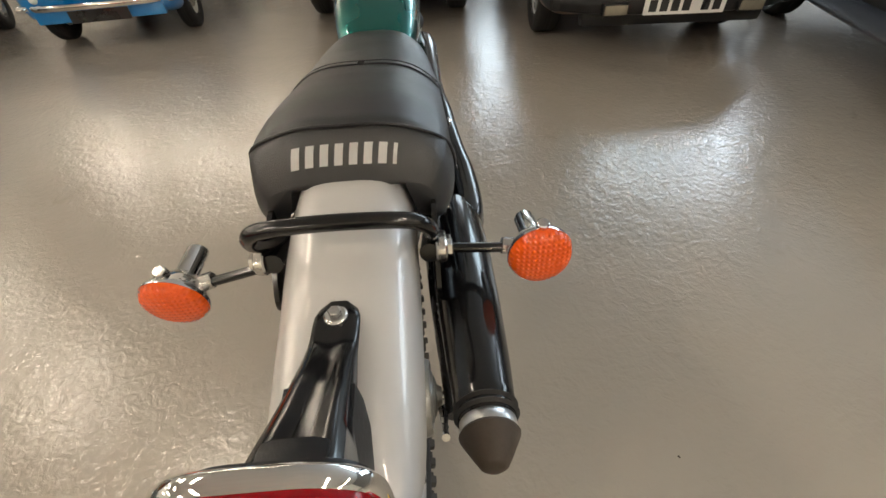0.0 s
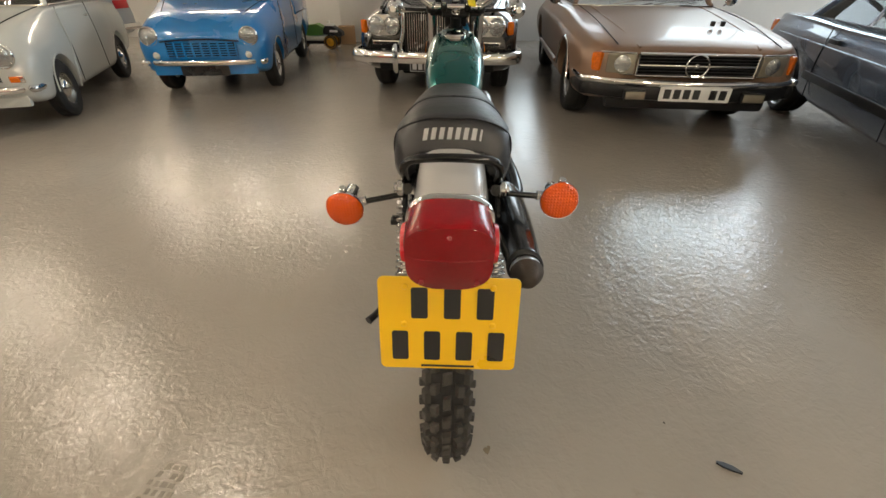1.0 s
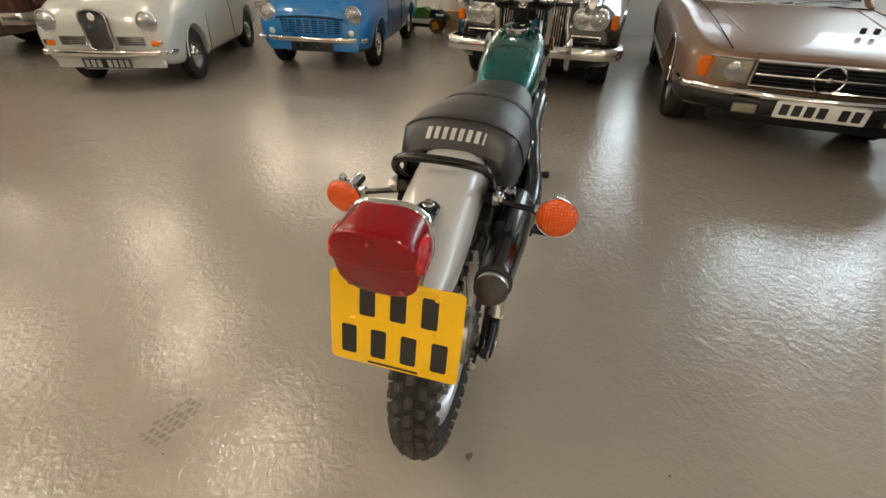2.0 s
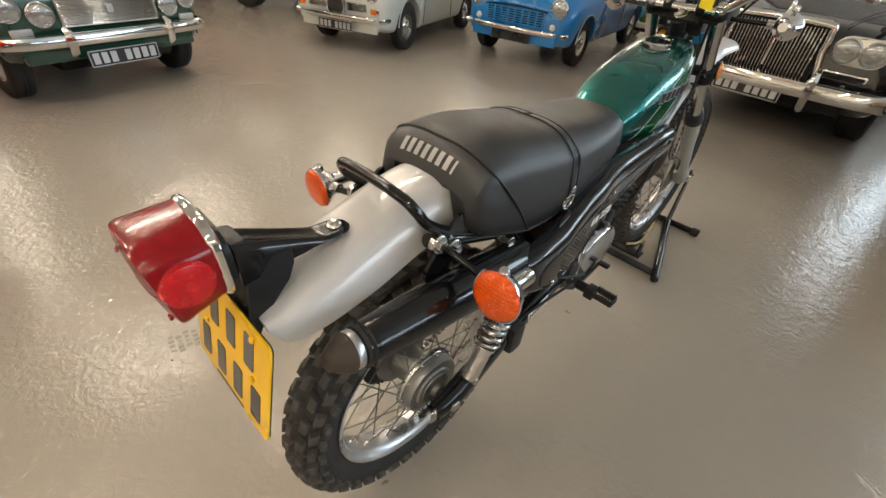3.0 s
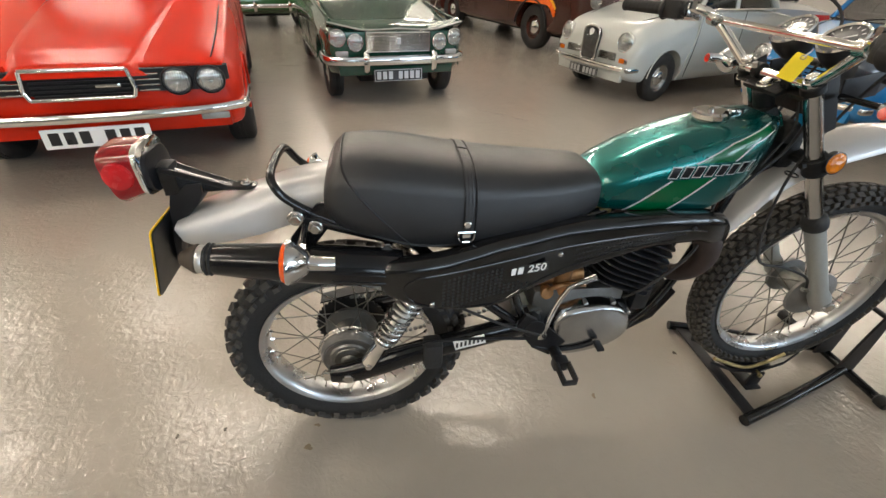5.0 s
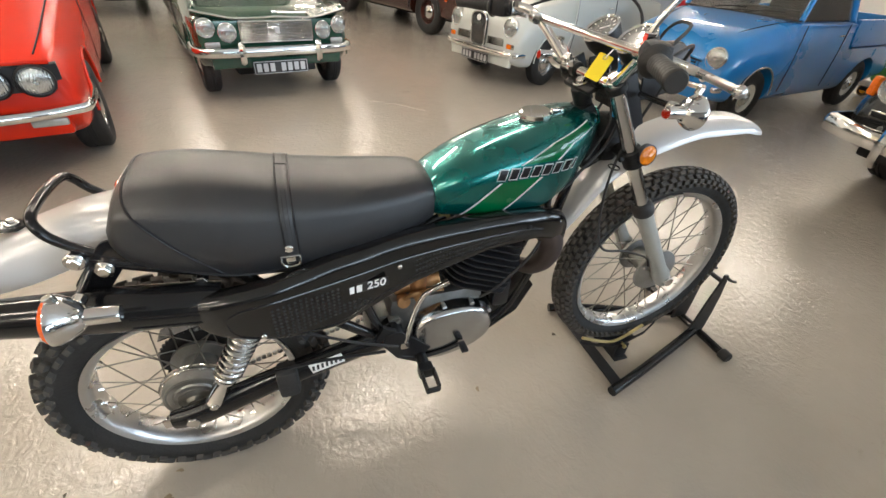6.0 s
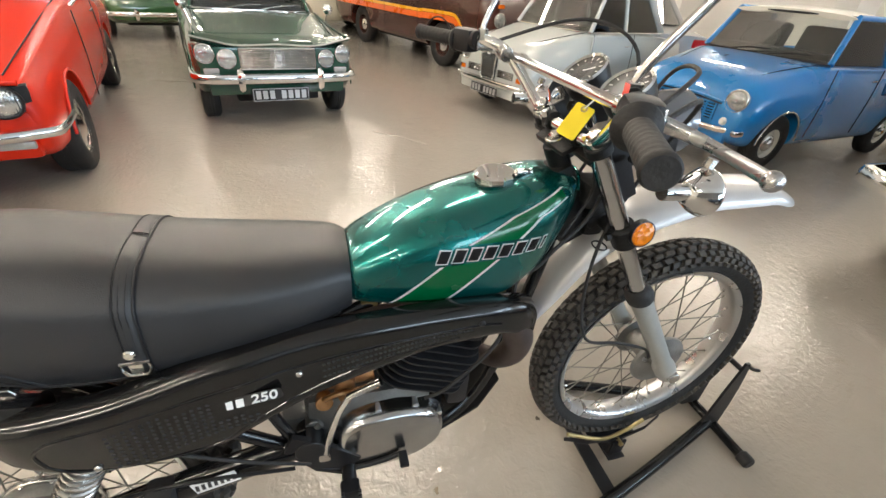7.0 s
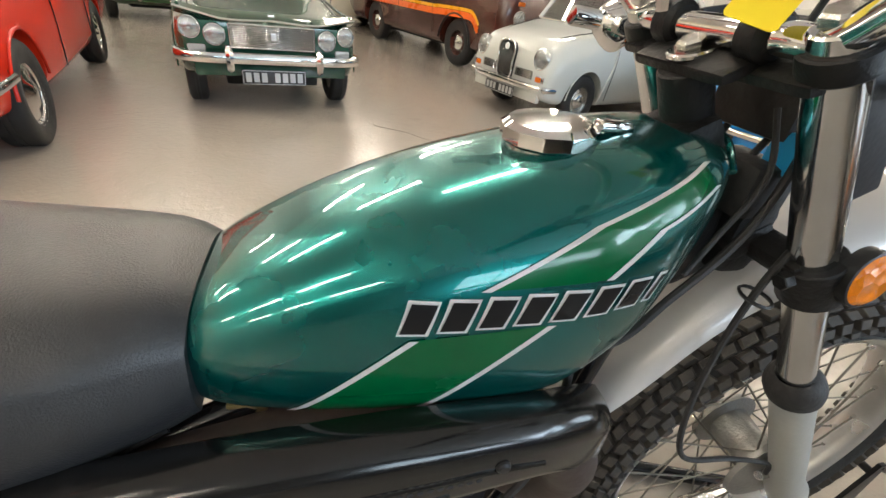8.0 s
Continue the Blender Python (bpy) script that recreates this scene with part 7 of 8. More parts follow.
# ---------------------------------------------------------------- dark green saloon with four lamps
def green_saloon():
    c = car_root("green_saloon", "dark green vintage saloon with four slanted headlamps", (-3.573, 0.304), 13.2, 0.926, 0.963)
    R, xa, xr = 0.285, -0.46, -2.80
    k = [(0.0, 0.36, 0.50, 0.66, 0.58, 0.66, 0.50), (-0.04, 0.32, 0.54, 0.700, 0.62, 0.70, 0.54), (-0.14, 0.27, 0.58, 0.735, 0.65, 0.725, 0.58), (-0.5, 0.24, 0.62, 0.785, 0.66, 0.74, 0.62), (-1.25, 0.22, 0.66, 0.865, 0.67, 0.75, 0.66),
         (-1.9, 0.22, 0.68, 0.87, 0.67, 0.755, 0.68), (-2.7, 0.22, 0.66, 0.86, 0.67, 0.75, 0.67), (-3.3, 0.28, 0.62, 0.82, 0.64, 0.73, 0.64), (-3.85, 0.36, 0.58, 0.76, 0.58, 0.69, 0.60)]
    part("body", hull(k, [(xa, 0.325, R), (xr, 0.32, R)]), M_VGREEN, c, "dark green body shell", smooth=50)
    cabin(c, M_VGREEN, M_VGREEN, -1.28, -1.58, -2.55, -2.95, 0.865, 1.33, 0.62, 0.53, (0.5,), M_CHROME)
    wheels(c, (xa, xr), 0.625, R, 0.145, 0.175, "full", M_DULL)
    part("nose_panel", box(V(0.0, 0, 0.585), V(0.03, 1.26, 0.20), 0.012), M_VGREEN, c)
    slat_grille(c, 0.018, -0.335, 0.335, 0.505, 0.675, 13, M_CHROME, M_CAST, False, M_CHROME, 0.0090)
    part("emblem", box(V(0.042, 0, 0.60), V(0.012, 0.045, 0.055), 0.006), M_SILVERCAR, c)
    for s in (-1, 1):
        head_lamp(c, 0.010, s * 0.615, 0.632, 0.070, 8 * s, 0)
        head_lamp(c, 0.028, s * 0.445, 0.592, 0.070, 3 * s, 0)
        part("side_lamp", box(V(0.018, s * 0.585, 0.495), V(0.03, 0.13, 0.045), 0.015), M_LAMPCLEAR, c, "clear side lamp")
        # peaked wing edge with bright strip
        part("bonnet_strip", tube([V(0.035, 0, 0.712), V(0.03, s * 0.34, 0.700), V(0.015, s * 0.55, 0.735), V(-0.01, s * 0.705, 0.765)], 0.009, 8), M_CHROME, c)
        part("wing_brow", loft([[V(x, s * y, z), V(x - 0.10, s * y, z + 0.03), V(x - 0.10, s * y, z - 0.05), V(x, s * y, z - 0.012)] for x, y, z in ((0.03, 0.33, 0.705), (0.018, 0.54, 0.735), (-0.01, 0.70, 0.76))]), M_VGREEN, c)
        part("wing_ridge", tube([V(-0.05, s * 0.67, 0.775), V(-0.5, s * 0.66, 0.80), V(-1.2, s * 0.675, 0.865)], 0.012, 8), M_VGREEN, c)
        seam(c, [V(-1.32, s * 0.745, 0.85), V(-1.34, s * 0.757, 0.60), V(-1.32, s * 0.752, 0.32)])
        seam(c, [V(-0.10, s * 0.60, 0.745), V(-0.6, s * 0.61, 0.80), V(-1.2, s * 0.63, 0.868)])
        part("arch_lip", tube([V(xa + 0.328 * math.sin(a), s * 0.742, R + 0.328 * math.cos(a)) for a in np.linspace(-1.45, 1.45, 20)], 0.007, 8, 1), M_VGREEN, c)
        wm = part("wing_mirror", lathe([(0, 0.06), (0.03, 0.045), (0.05, 0.008), (0.05, -0.006), (0, -0.004)], 20, Matrix.Translation((-0.72, s * 0.70, 0.945)) @ Matrix.Rotation(radians(90), 4, "Y")), M_CHROME, c, "chrome wing mirror")
        part("mirror_arm", tube([V(-0.72, s * 0.66, 0.82), V(-0.72, s * 0.69, 0.92)], 0.007, 8), M_CHROME, wm)
        part("sill_trim", tube([V(-0.92, s * 0.745, 0.30), V(-2.5, s * 0.745, 0.30)], 0.012, 8), M_CHROME, c)
    part("bonnet_emblem", box(V(-0.02, 0, 0.745), V(0.06, 0.05, 0.02), 0.006), M_CHROME, c)
    bumper(c, 0.735, 0.085, 0.435, 0.085, 0.40, (0.36,), None, 0.03, 0.035)
    reg_plate(c, 0.075, 0.295, 0.525, 0.115, M_BLKDECAL, M_SILVERCAR, 3, 4, y=-0.02)
    part("front_valance", box(V(-0.05, 0, 0.34), V(0.10, 1.25, 0.12), 0.03), M_VGREEN, c)
    return c


# ---------------------------------------------------------------- vermilion saloon
def red_saloon():
    c = car_root("red_saloon", "vermilion red saloon with black grille panel and chrome bumper", (-1.835, -1.538), 13.5, 1.015, 0.98)
    R, xa, xr = 0.29, -0.62, -3.06
    k = [(0.0, 0.36, 0.48, 0.665, 0.66, 0.745, 0.64), (-0.04, 0.31, 0.53, 0.700, 0.70, 0.775, 0.67), (-0.16, 0.26, 0.58, 0.745, 0.72, 0.80, 0.69), (-0.72, 0.22, 0.62, 0.835, 0.73, 0.815, 0.70), (-1.62, 0.21, 0.66, 0.935, 0.74, 0.82, 0.72),
         (-2.2, 0.21, 0.68, 0.93, 0.74, 0.82, 0.74), (-3.1, 0.22, 0.68, 0.90, 0.73, 0.815, 0.73), (-3.9, 0.30, 0.64, 0.86, 0.70, 0.79, 0.70), (-4.2, 0.36, 0.58, 0.80, 0.64, 0.75, 0.66)]
    part("body", hull(k, [(xa, 0.335, R), (xr, 0.33, R)]), M_ORANGE, c, "vermilion body shell", smooth=50)
    cabin(c, M_ORANGE, M_ORANGE, -1.63, -2.04, -3.10, -3.62, 0.932, 1.40, 0.68, 0.57, (0.52,), M_CHROME)
    wheels(c, (xa, xr), 0.720, R, 0.165, 0.175, "full", M_DULL)
    fp = part("front_panel", loft([[V(x, y, 0.545), V(x + 0.02, y, 0.55), V(x + 0.02, y, 0.675), V(x, y, 0.682)] for y, x in ((-0.742, -0.045), (-0.70, -0.012), (-0.55, 0.006), (0.55, 0.006), (0.70, -0.012), (0.742, -0.045))]), M_SATIN, c, "black panel behind lamps and grille")
    slat_grille(c, 0.030, -0.228, 0.228, 0.538, 0.684, 6, M_SATIN, M_GAPSHADE, False, None, 0.008, depth=0.016)
    loop = [V(0.055, -0.240, 0.534), V(0.055, 0.240, 0.534), V(0.054, 0.256, 0.580), V(0.052, 0.238, 0.688), V(0.052, -0.238, 0.688), V(0.054, -0.256, 0.580)]
    part("grille_frame", join(*[tube([loop[i], loop[(i + 1) % 6]], 0.012, 10) for i in range(6)]), M_CHROME, fp, "chrome grille surround")
    part("script_badge", box(V(0.058, 0.13, 0.600), V(0.006, 0.12, 0.018), 0.003), M_CHROME, fp)
    for s in (-1, 1):
        for j in range(4):
            part("bar", box(V(0.032, s * 0.318, 0.560 + 0.030 * j), V(0.012, 0.125 - 0.02 * (j == 0), 0.010), 0.003, seg=1), M_CHROME, fp)
        head_lamp(c, 0.022, s * 0.640, 0.604, 0.071, 7 * s, 0, M_SATIN)
        head_lamp(c, 0.026, s * 0.465, 0.604, 0.071, 2 * s, 0, M_SATIN)
        part("indicator", box(V(0.02, s * 0.62, 0.385), V(0.04, 0.16, 0.042), 0.012), M_LAMPCLEAR, c, "clear indicator lamp under the bumper")
        seam(c, [V(-0.06, s * 0.665, 0.718), V(-0.4, s * 0.69, 0.785), V(-0.9, s * 0.70, 0.852), V(-1.58, s * 0.71, 0.930)])
        seam(c, [V(-1.48, s * 0.815, 0.88), V(-1.46, s * 0.823, 0.60), V(-1.44, s * 0.815, 0.28)])
        seam(c, [V(-2.55, s * 0.815, 0.88), V(-2.60, s * 0.823, 0.60), V(-2.60, s * 0.815, 0.28)])
        part("arch_lip", tube([V(xa + 0.338 * math.sin(a), s * 0.815, R + 0.338 * math.cos(a)) for a in np.linspace(-1.45, 1.45, 20)], 0.009, 8, 1), M_ORANGE, c)
        part("door_handle", tube([V(-2.45, s * 0.83, 0.80), V(-2.30, s * 0.835, 0.80)], 0.010, 8), M_CHROME, c)
        m_ = part("door_mirror", lathe([(0, 0.05), (0.05, 0.04), (0.062, 0.01), (0.062, -0.006), (0, -0.004)], 4, Matrix.Translation((-1.62, s * 0.90, 0.985)) @ Matrix.Rotation(radians(90), 4, "Y") @ Matrix.Rotation(radians(45), 4, "Z")), M_CHROME, c, "chrome door mirror")
        part("mirror_arm", tube([V(-1.62, s * 0.80, 0.90), V(-1.62, s * 0.86, 0.96)], 0.012, 8), M_CHROME, m_)
    for s in (-1, 1):
        part("nose_lip", tube([V(0.0, s * 0.72, 0.692), V(0.018, s * 0.52, 0.697), V(0.026, s * 0.30, 0.698)], 0.014, 10), M_ORANGE, c)
    # raised middle of the bonnet, stepped up over the grille
    xk = sorted(q[0] for q in k)
    zk = [q[3] for q in sorted(k)]
    bulge = []
    for x, h, w in ((0.052, -0.010, 0.250), (0.050, 0.036, 0.255), (0.034, 0.050, 0.262), (0.0, 0.050, 0.268), (-0.05, 0.036, 0.275), (-0.16, 0.022, 0.29), (-0.4, 0.016, 0.31), (-0.9, 0.012, 0.34), (-1.3, 0.009, 0.37), (-1.58, 0.004, 0.385)):
        z = ease(xk, zk, min(x, 0.0))
        bulge.append([V(x, y, z + dz) for y, dz in ((-w - 0.07, -0.02), (-w - 0.035, h * 0.10), (-w - 0.012, h * 0.55), (-w, h * 0.90), (-w + 0.03, h), (-w * 0.5, h + 0.003), (0, h + 0.005), (w * 0.5, h + 0.003), (w - 0.03, h), (w, h * 0.90), (w + 0.012, h * 0.55), (w + 0.035, h * 0.10), (w + 0.07, -0.02), (0, -0.02))])
    part("bonnet_bulge", loft(bulge), M_ORANGE, c, smooth=60)
    bumper(c, 0.80, 0.085, 0.440, 0.060, 0.42, (), None, 0.06, 0.04)
    reg_plate(c, 0.085, 0.325, 0.525, 0.112, M_PLATE_W, M_BLKDECAL, 3, 3, tilt=-6)
    part("front_valance", box(V(-0.02, 0, 0.375), V(0.09, 1.42, 0.14), 0.03), M_ORANGE, c)
    part("papers", extrude([(-0.06, 0), (0.06, 0), (0.0, 0.10)], 0.003, Matrix.Translation((-1.60, 0.30, 0.96)) @ Matrix(((0, 0, 1, 0), (1, 0, 0, 0), (0, 1, 0, 0), (0, 0, 0, 1)))), M_PLATE_W, c)
    return c


# ---------------------------------------------------------------- black limousine
def black_limousine():
    c = car_root("black_limousine", "black vintage limousine with tall chrome radiator grille", (-0.203, 3.912), -94.2, 0.942, 0.967)
    R, xa, xr = 0.36, -0.80, -3.83
    k = [(0.0, 0.40, 0.55, 0.80, 0.66, 0.76, 0.50), (-0.05, 0.34, 0.60, 0.850, 0.72, 0.82, 0.54), (-0.16, 0.29, 0.64, 0.890, 0.76, 0.87, 0.58), (-0.8, 0.25, 0.72, 0.955, 0.78, 0.895, 0.62), (-1.6, 0.24, 0.76, 1.00, 0.79, 0.90, 0.70),
         (-2.6, 0.24, 0.76, 1.00, 0.79, 0.90, 0.76), (-3.8, 0.25, 0.74, 0.98, 0.78, 0.895, 0.74), (-4.7, 0.34, 0.66, 0.90, 0.72, 0.85, 0.66), (-5.0, 0.42, 0.60, 0.82, 0.66, 0.80, 0.6)]
    part("body", hull(k, [(xa, 0.41, R), (xr, 0.40, R)]), M_NOIR, c, "black coachwork", smooth=50)
    cabin(c, M_NOIR, M_NOIR, -1.62, -2.05, -3.4, -4.0, 1.0, 1.52, 0.74, 0.62, (0.46,), M_CHROME)
    wheels(c, (xa, xr), 0.73, R, 0.20, 0.20, "full", M_NOIR)
    shp = [(-0.335, 0.45), (0.335, 0.45), (0.345, 0.70), (0.340, 0.84), (0.29, 0.885), (-0.29, 0.885), (-0.340, 0.84), (-0.345, 0.70)]
    fx = Matrix(((0, 0, 1, -0.02), (1, 0, 0, 0), (0, 1, 0, 0), (0, 0, 0, 1)))
    g = part("radiator_grille", extrude(shp, 0.05, fx), M_GAPSHADE, c, "tall chrome radiator shell with upright bars")
    part("grille_frame", tube([V(0.045, y, z) for y, z in shp], 0.024, 10, 3, closed=True), M_CHROME, g)
    for j in range(25):
        y = -0.30 + 0.025 * j
        part("bar", box(V(0.045, y, 0.655), V(0.016, 0.009, 0.40), 0.002, seg=1), M_DULL, g)
    part("centre_bar", box(V(0.05, 0, 0.66), V(0.018, 0.022, 0.42), 0.004), M_CHROME, g)
    part("radiator_top", box(V(-0.02, 0, 0.895), V(0.14, 0.60, 0.035), 0.014), M_CHROME, g)
    part("radiator_cap", lathe([(0, 0.10), (0.012, 0.08), (0.02, 0.03), (0.03, 0.0), (0, 0)], 16, Matrix.Translation((-0.02, 0, 0.912))), M_CHROME, g)
    for s in (-1, 1):
        part("lamp_surround", extrude(rrect(0.36, 0.195, 0.095), 0.03, Matrix.Translation((-0.012, s * 0.565, 0.745)) @ Matrix.Rotation(radians(6 * s), 4, "Z") @ Matrix(((0, 0, 1, 0), (1, 0, 0, 0), (0, 1, 0, 0), (0, 0, 0, 1))), 0.008), M_CHROME, c, "chrome twin lamp surround")
        head_lamp(c, 0.016, s * 0.648, 0.745, 0.075, 6 * s, 0)
        head_lamp(c, 0.028, s * 0.480, 0.745, 0.075, 4 * s, 0)
        part("indicator", box(V(-0.055, s * 0.800, 0.725), V(0.05, 0.07, 0.13), 0.025, Matrix.Rotation(radians(24 * s), 4, "Z")), M_REFL, c, "upright amber side lamp")
        part("air_intake", box(V(0.0, s * 0.55, 0.575), V(0.03, 0.30, 0.050), 0.012), M_CHROME, c)
        part("intake_gap", box(V(0.012, s * 0.55, 0.575), V(0.012, 0.27, 0.026), 0.004), M_GAPSHADE, c)
        part("wing_line", tube([V(-0.08, s * 0.60, 0.895), V(-0.6, s * 0.66, 0.95), V(-1.5, s * 0.72, 1.0)], 0.02, 10), M_NOIR, c)
        seam(c, [V(-0.10, s * 0.40, 0.895), V(-0.7, s * 0.46, 0.962), V(-1.55, s * 0.58, 1.008)])
        seam(c, [V(-1.72, s * 0.895, 0.96), V(-1.74, s * 0.905, 0.62), V(-1.72, s * 0.89, 0.32)])
        door_mirror(c, -1.75, s * 0.86, 1.0, s)
        part("towing_eye", cyl((-0.02, s * 0.58, 0.50), (0.02, s * 0.58, 0.50), 0.02, 10), M_DULL, c)
    bumper(c, 0.90, 0.16, 0.455, 0.125, 0.45, (0.42,), None, 0.06, 0.05)
    reg_plate(c, 0.185, 0.385, 0.53, 0.125, M_BLKDECAL, M_SILVERCAR, 3, 4)
    part("front_valance", box(V(-0.06, 0, 0.36), V(0.10, 1.3, 0.14), 0.03), M_UNDER, c)
    return c


# ---------------------------------------------------------------- bronze roadster
def bronze_coupe():
    c = car_root("bronze_roadster", "bronze metallic roadster with wide chrome grille", (1.885, 2.73), -94, 1.012, 0.985)
    R, xa, xr = 0.315, -0.84, -3.30
    k = [(0.0, 0.42, 0.52, 0.690, 0.52, 0.58, 0.50), (-0.04, 0.36, 0.56, 0.715, 0.64, 0.71, 0.60), (-0.09, 0.32, 0.58, 0.730, 0.70, 0.78, 0.65), (-0.20, 0.28, 0.60, 0.755, 0.76, 0.835, 0.69), (-0.84, 0.24, 0.66, 0.830, 0.78, 0.885, 0.73), (-1.7, 0.22, 0.70, 0.895, 0.79, 0.89, 0.75),
         (-2.4, 0.22, 0.72, 0.90, 0.79, 0.89, 0.76), (-3.3, 0.24, 0.70, 0.88, 0.78, 0.88, 0.75), (-4.1, 0.32, 0.64, 0.82, 0.74, 0.85, 0.70), (-4.38, 0.42, 0.58, 0.75, 0.68, 0.80, 0.65)]
    part("body", hull(k, [(xa, 0.365, R), (xr, 0.36, R)]), M_BRONZE, c, "bronze metallic body shell", smooth=50)
    cabin(c, M_BRONZE, M_BRONZE, -1.68, -2.12, -2.85, -3.25, 0.895, 1.29, 0.70, 0.57, (), M_CHROME)
    wheels(c, (xa, xr), 0.725, R, 0.19, 0.19, "full", M_ALU)
    slat_grille(c, 0.012, -0.44, 0.44, 0.505, 0.668, 7, M_SATIN, M_GAPSHADE, False, M_CHROME, 0.008, fr=0.022)
    part("centre_bar", box(V(0.034, 0, 0.585), V(0.016, 0.86, 0.014), 0.004), M_CHROME, c)
    part("emblem_ring", lathe([(0.084, -0.006), (0.091, 0.0), (0.084, 0.008), (0.077, 0.0)], 36, Matrix.Translation((0.045, 0, 0.585)) @ Matrix.Rotation(radians(90), 4, "Y"), closed=True), M_CHROME, c, "plain chrome ring emblem")
    part("emblem_hub", lathe([(0, 0.012), (0.012, 0.010), (0.020, 0.0), (0, -0.004)], 20, Matrix.Translation((0.038, 0, 0.585)) @ Matrix.Rotation(radians(90), 4, "Y")), M_DULL, c)
    for s in (-1, 1):
        hl = part("headlamp", box(V(-0.008, s * 0.560, 0.590), V(0.05, 0.215, 0.150), 0.018, Matrix.Rotation(radians(14 * s), 4, "Z")), M_RLAMP, c, "rectangular headlamp unit")
        part("lamp_frame", join(*[tube(q, 0.007, 8) for q in ([V(0.02, s * 0.465, 0.512), V(0.02, s * 0.465, 0.668)], [V(0.02, s * 0.465, 0.512), V(-0.05, s * 0.72, 0.512)], [V(0.02, s * 0.465, 0.668), V(-0.05, s * 0.72, 0.668)])]), M_DULL, hl)
        lens_ = part("lamp_disc", lathe([(0, 0.012), (0.05, 0.009), (0.066, 0.0), (0, 0)], 28, Matrix.Translation((0.016, s * 0.555, 0.59)) @ Matrix.Rotation(radians(14 * s), 4, "Z") @ Matrix.Rotation(radians(90), 4, "Y")), M_HLGLASS, hl)
        part("indicator", box(V(-0.075, s * 0.728, 0.590), V(0.06, 0.09, 0.142), 0.022, Matrix.Rotation(radians(46 * s), 4, "Z")), M_REFL, c, "amber corner lamp")
        part("fog_lamp", box(V(0.128, s * 0.44, 0.375), V(0.03, 0.15, 0.062), 0.010), M_RLAMP, c, "rectangular fog lamp")
        part("fog_lamp_shell", box(V(0.110, s * 0.44, 0.375), V(0.05, 0.168, 0.078), 0.012), M_SATIN, c)
        part("bonnet_crease", tube([V(-0.02, s * 0.44, 0.705), V(-0.6, s * 0.50, 0.800), V(-1.6, s * 0.56, 0.892)], 0.010, 10), M_BRONZE, c)
        seam(c, [V(-0.05, s * 0.60, 0.722), V(-0.8, s * 0.65, 0.838), V(-1.62, s * 0.68, 0.900)])
        part("arch_lip", tube([V(xa + 0.368 * math.sin(a), s * 0.888, R + 0.368 * math.cos(a)) for a in np.linspace(-1.4, 1.4, 20)], 0.010, 8, 1), M_CHROME, c)
        part("side_rib", tube([V(-1.25, s * 0.892, 0.40), V(-2.9, s * 0.892, 0.40)], 0.02, 8), M_BRONZE, c)
        door_mirror(c, -1.72, s * 0.84, 0.90, s)
        part("washer_jet", box(V(-0.52, 0.30 + s * 0.04, 0.835), V(0.04, 0.028, 0.04), 0.008), M_RUBBER, c)
    bumper(c, 0.83, 0.10, 0.462, 0.05, 0.6, (), None, 0.14, 0.03)
    bumper(c, 0.82, 0.095, 0.385, 0.11, 0.6, (), M_SATIN, 0.14, 0.03)
    reg_plate(c, 0.135, 0.395, 0.525, 0.112, M_PLATE_W, M_BLKDECAL, 4, 2)
    part("air_dam", box(V(-0.06, 0, 0.29), V(0.12, 1.25, 0.12), 0.05), M_SATIN, c)
    return c


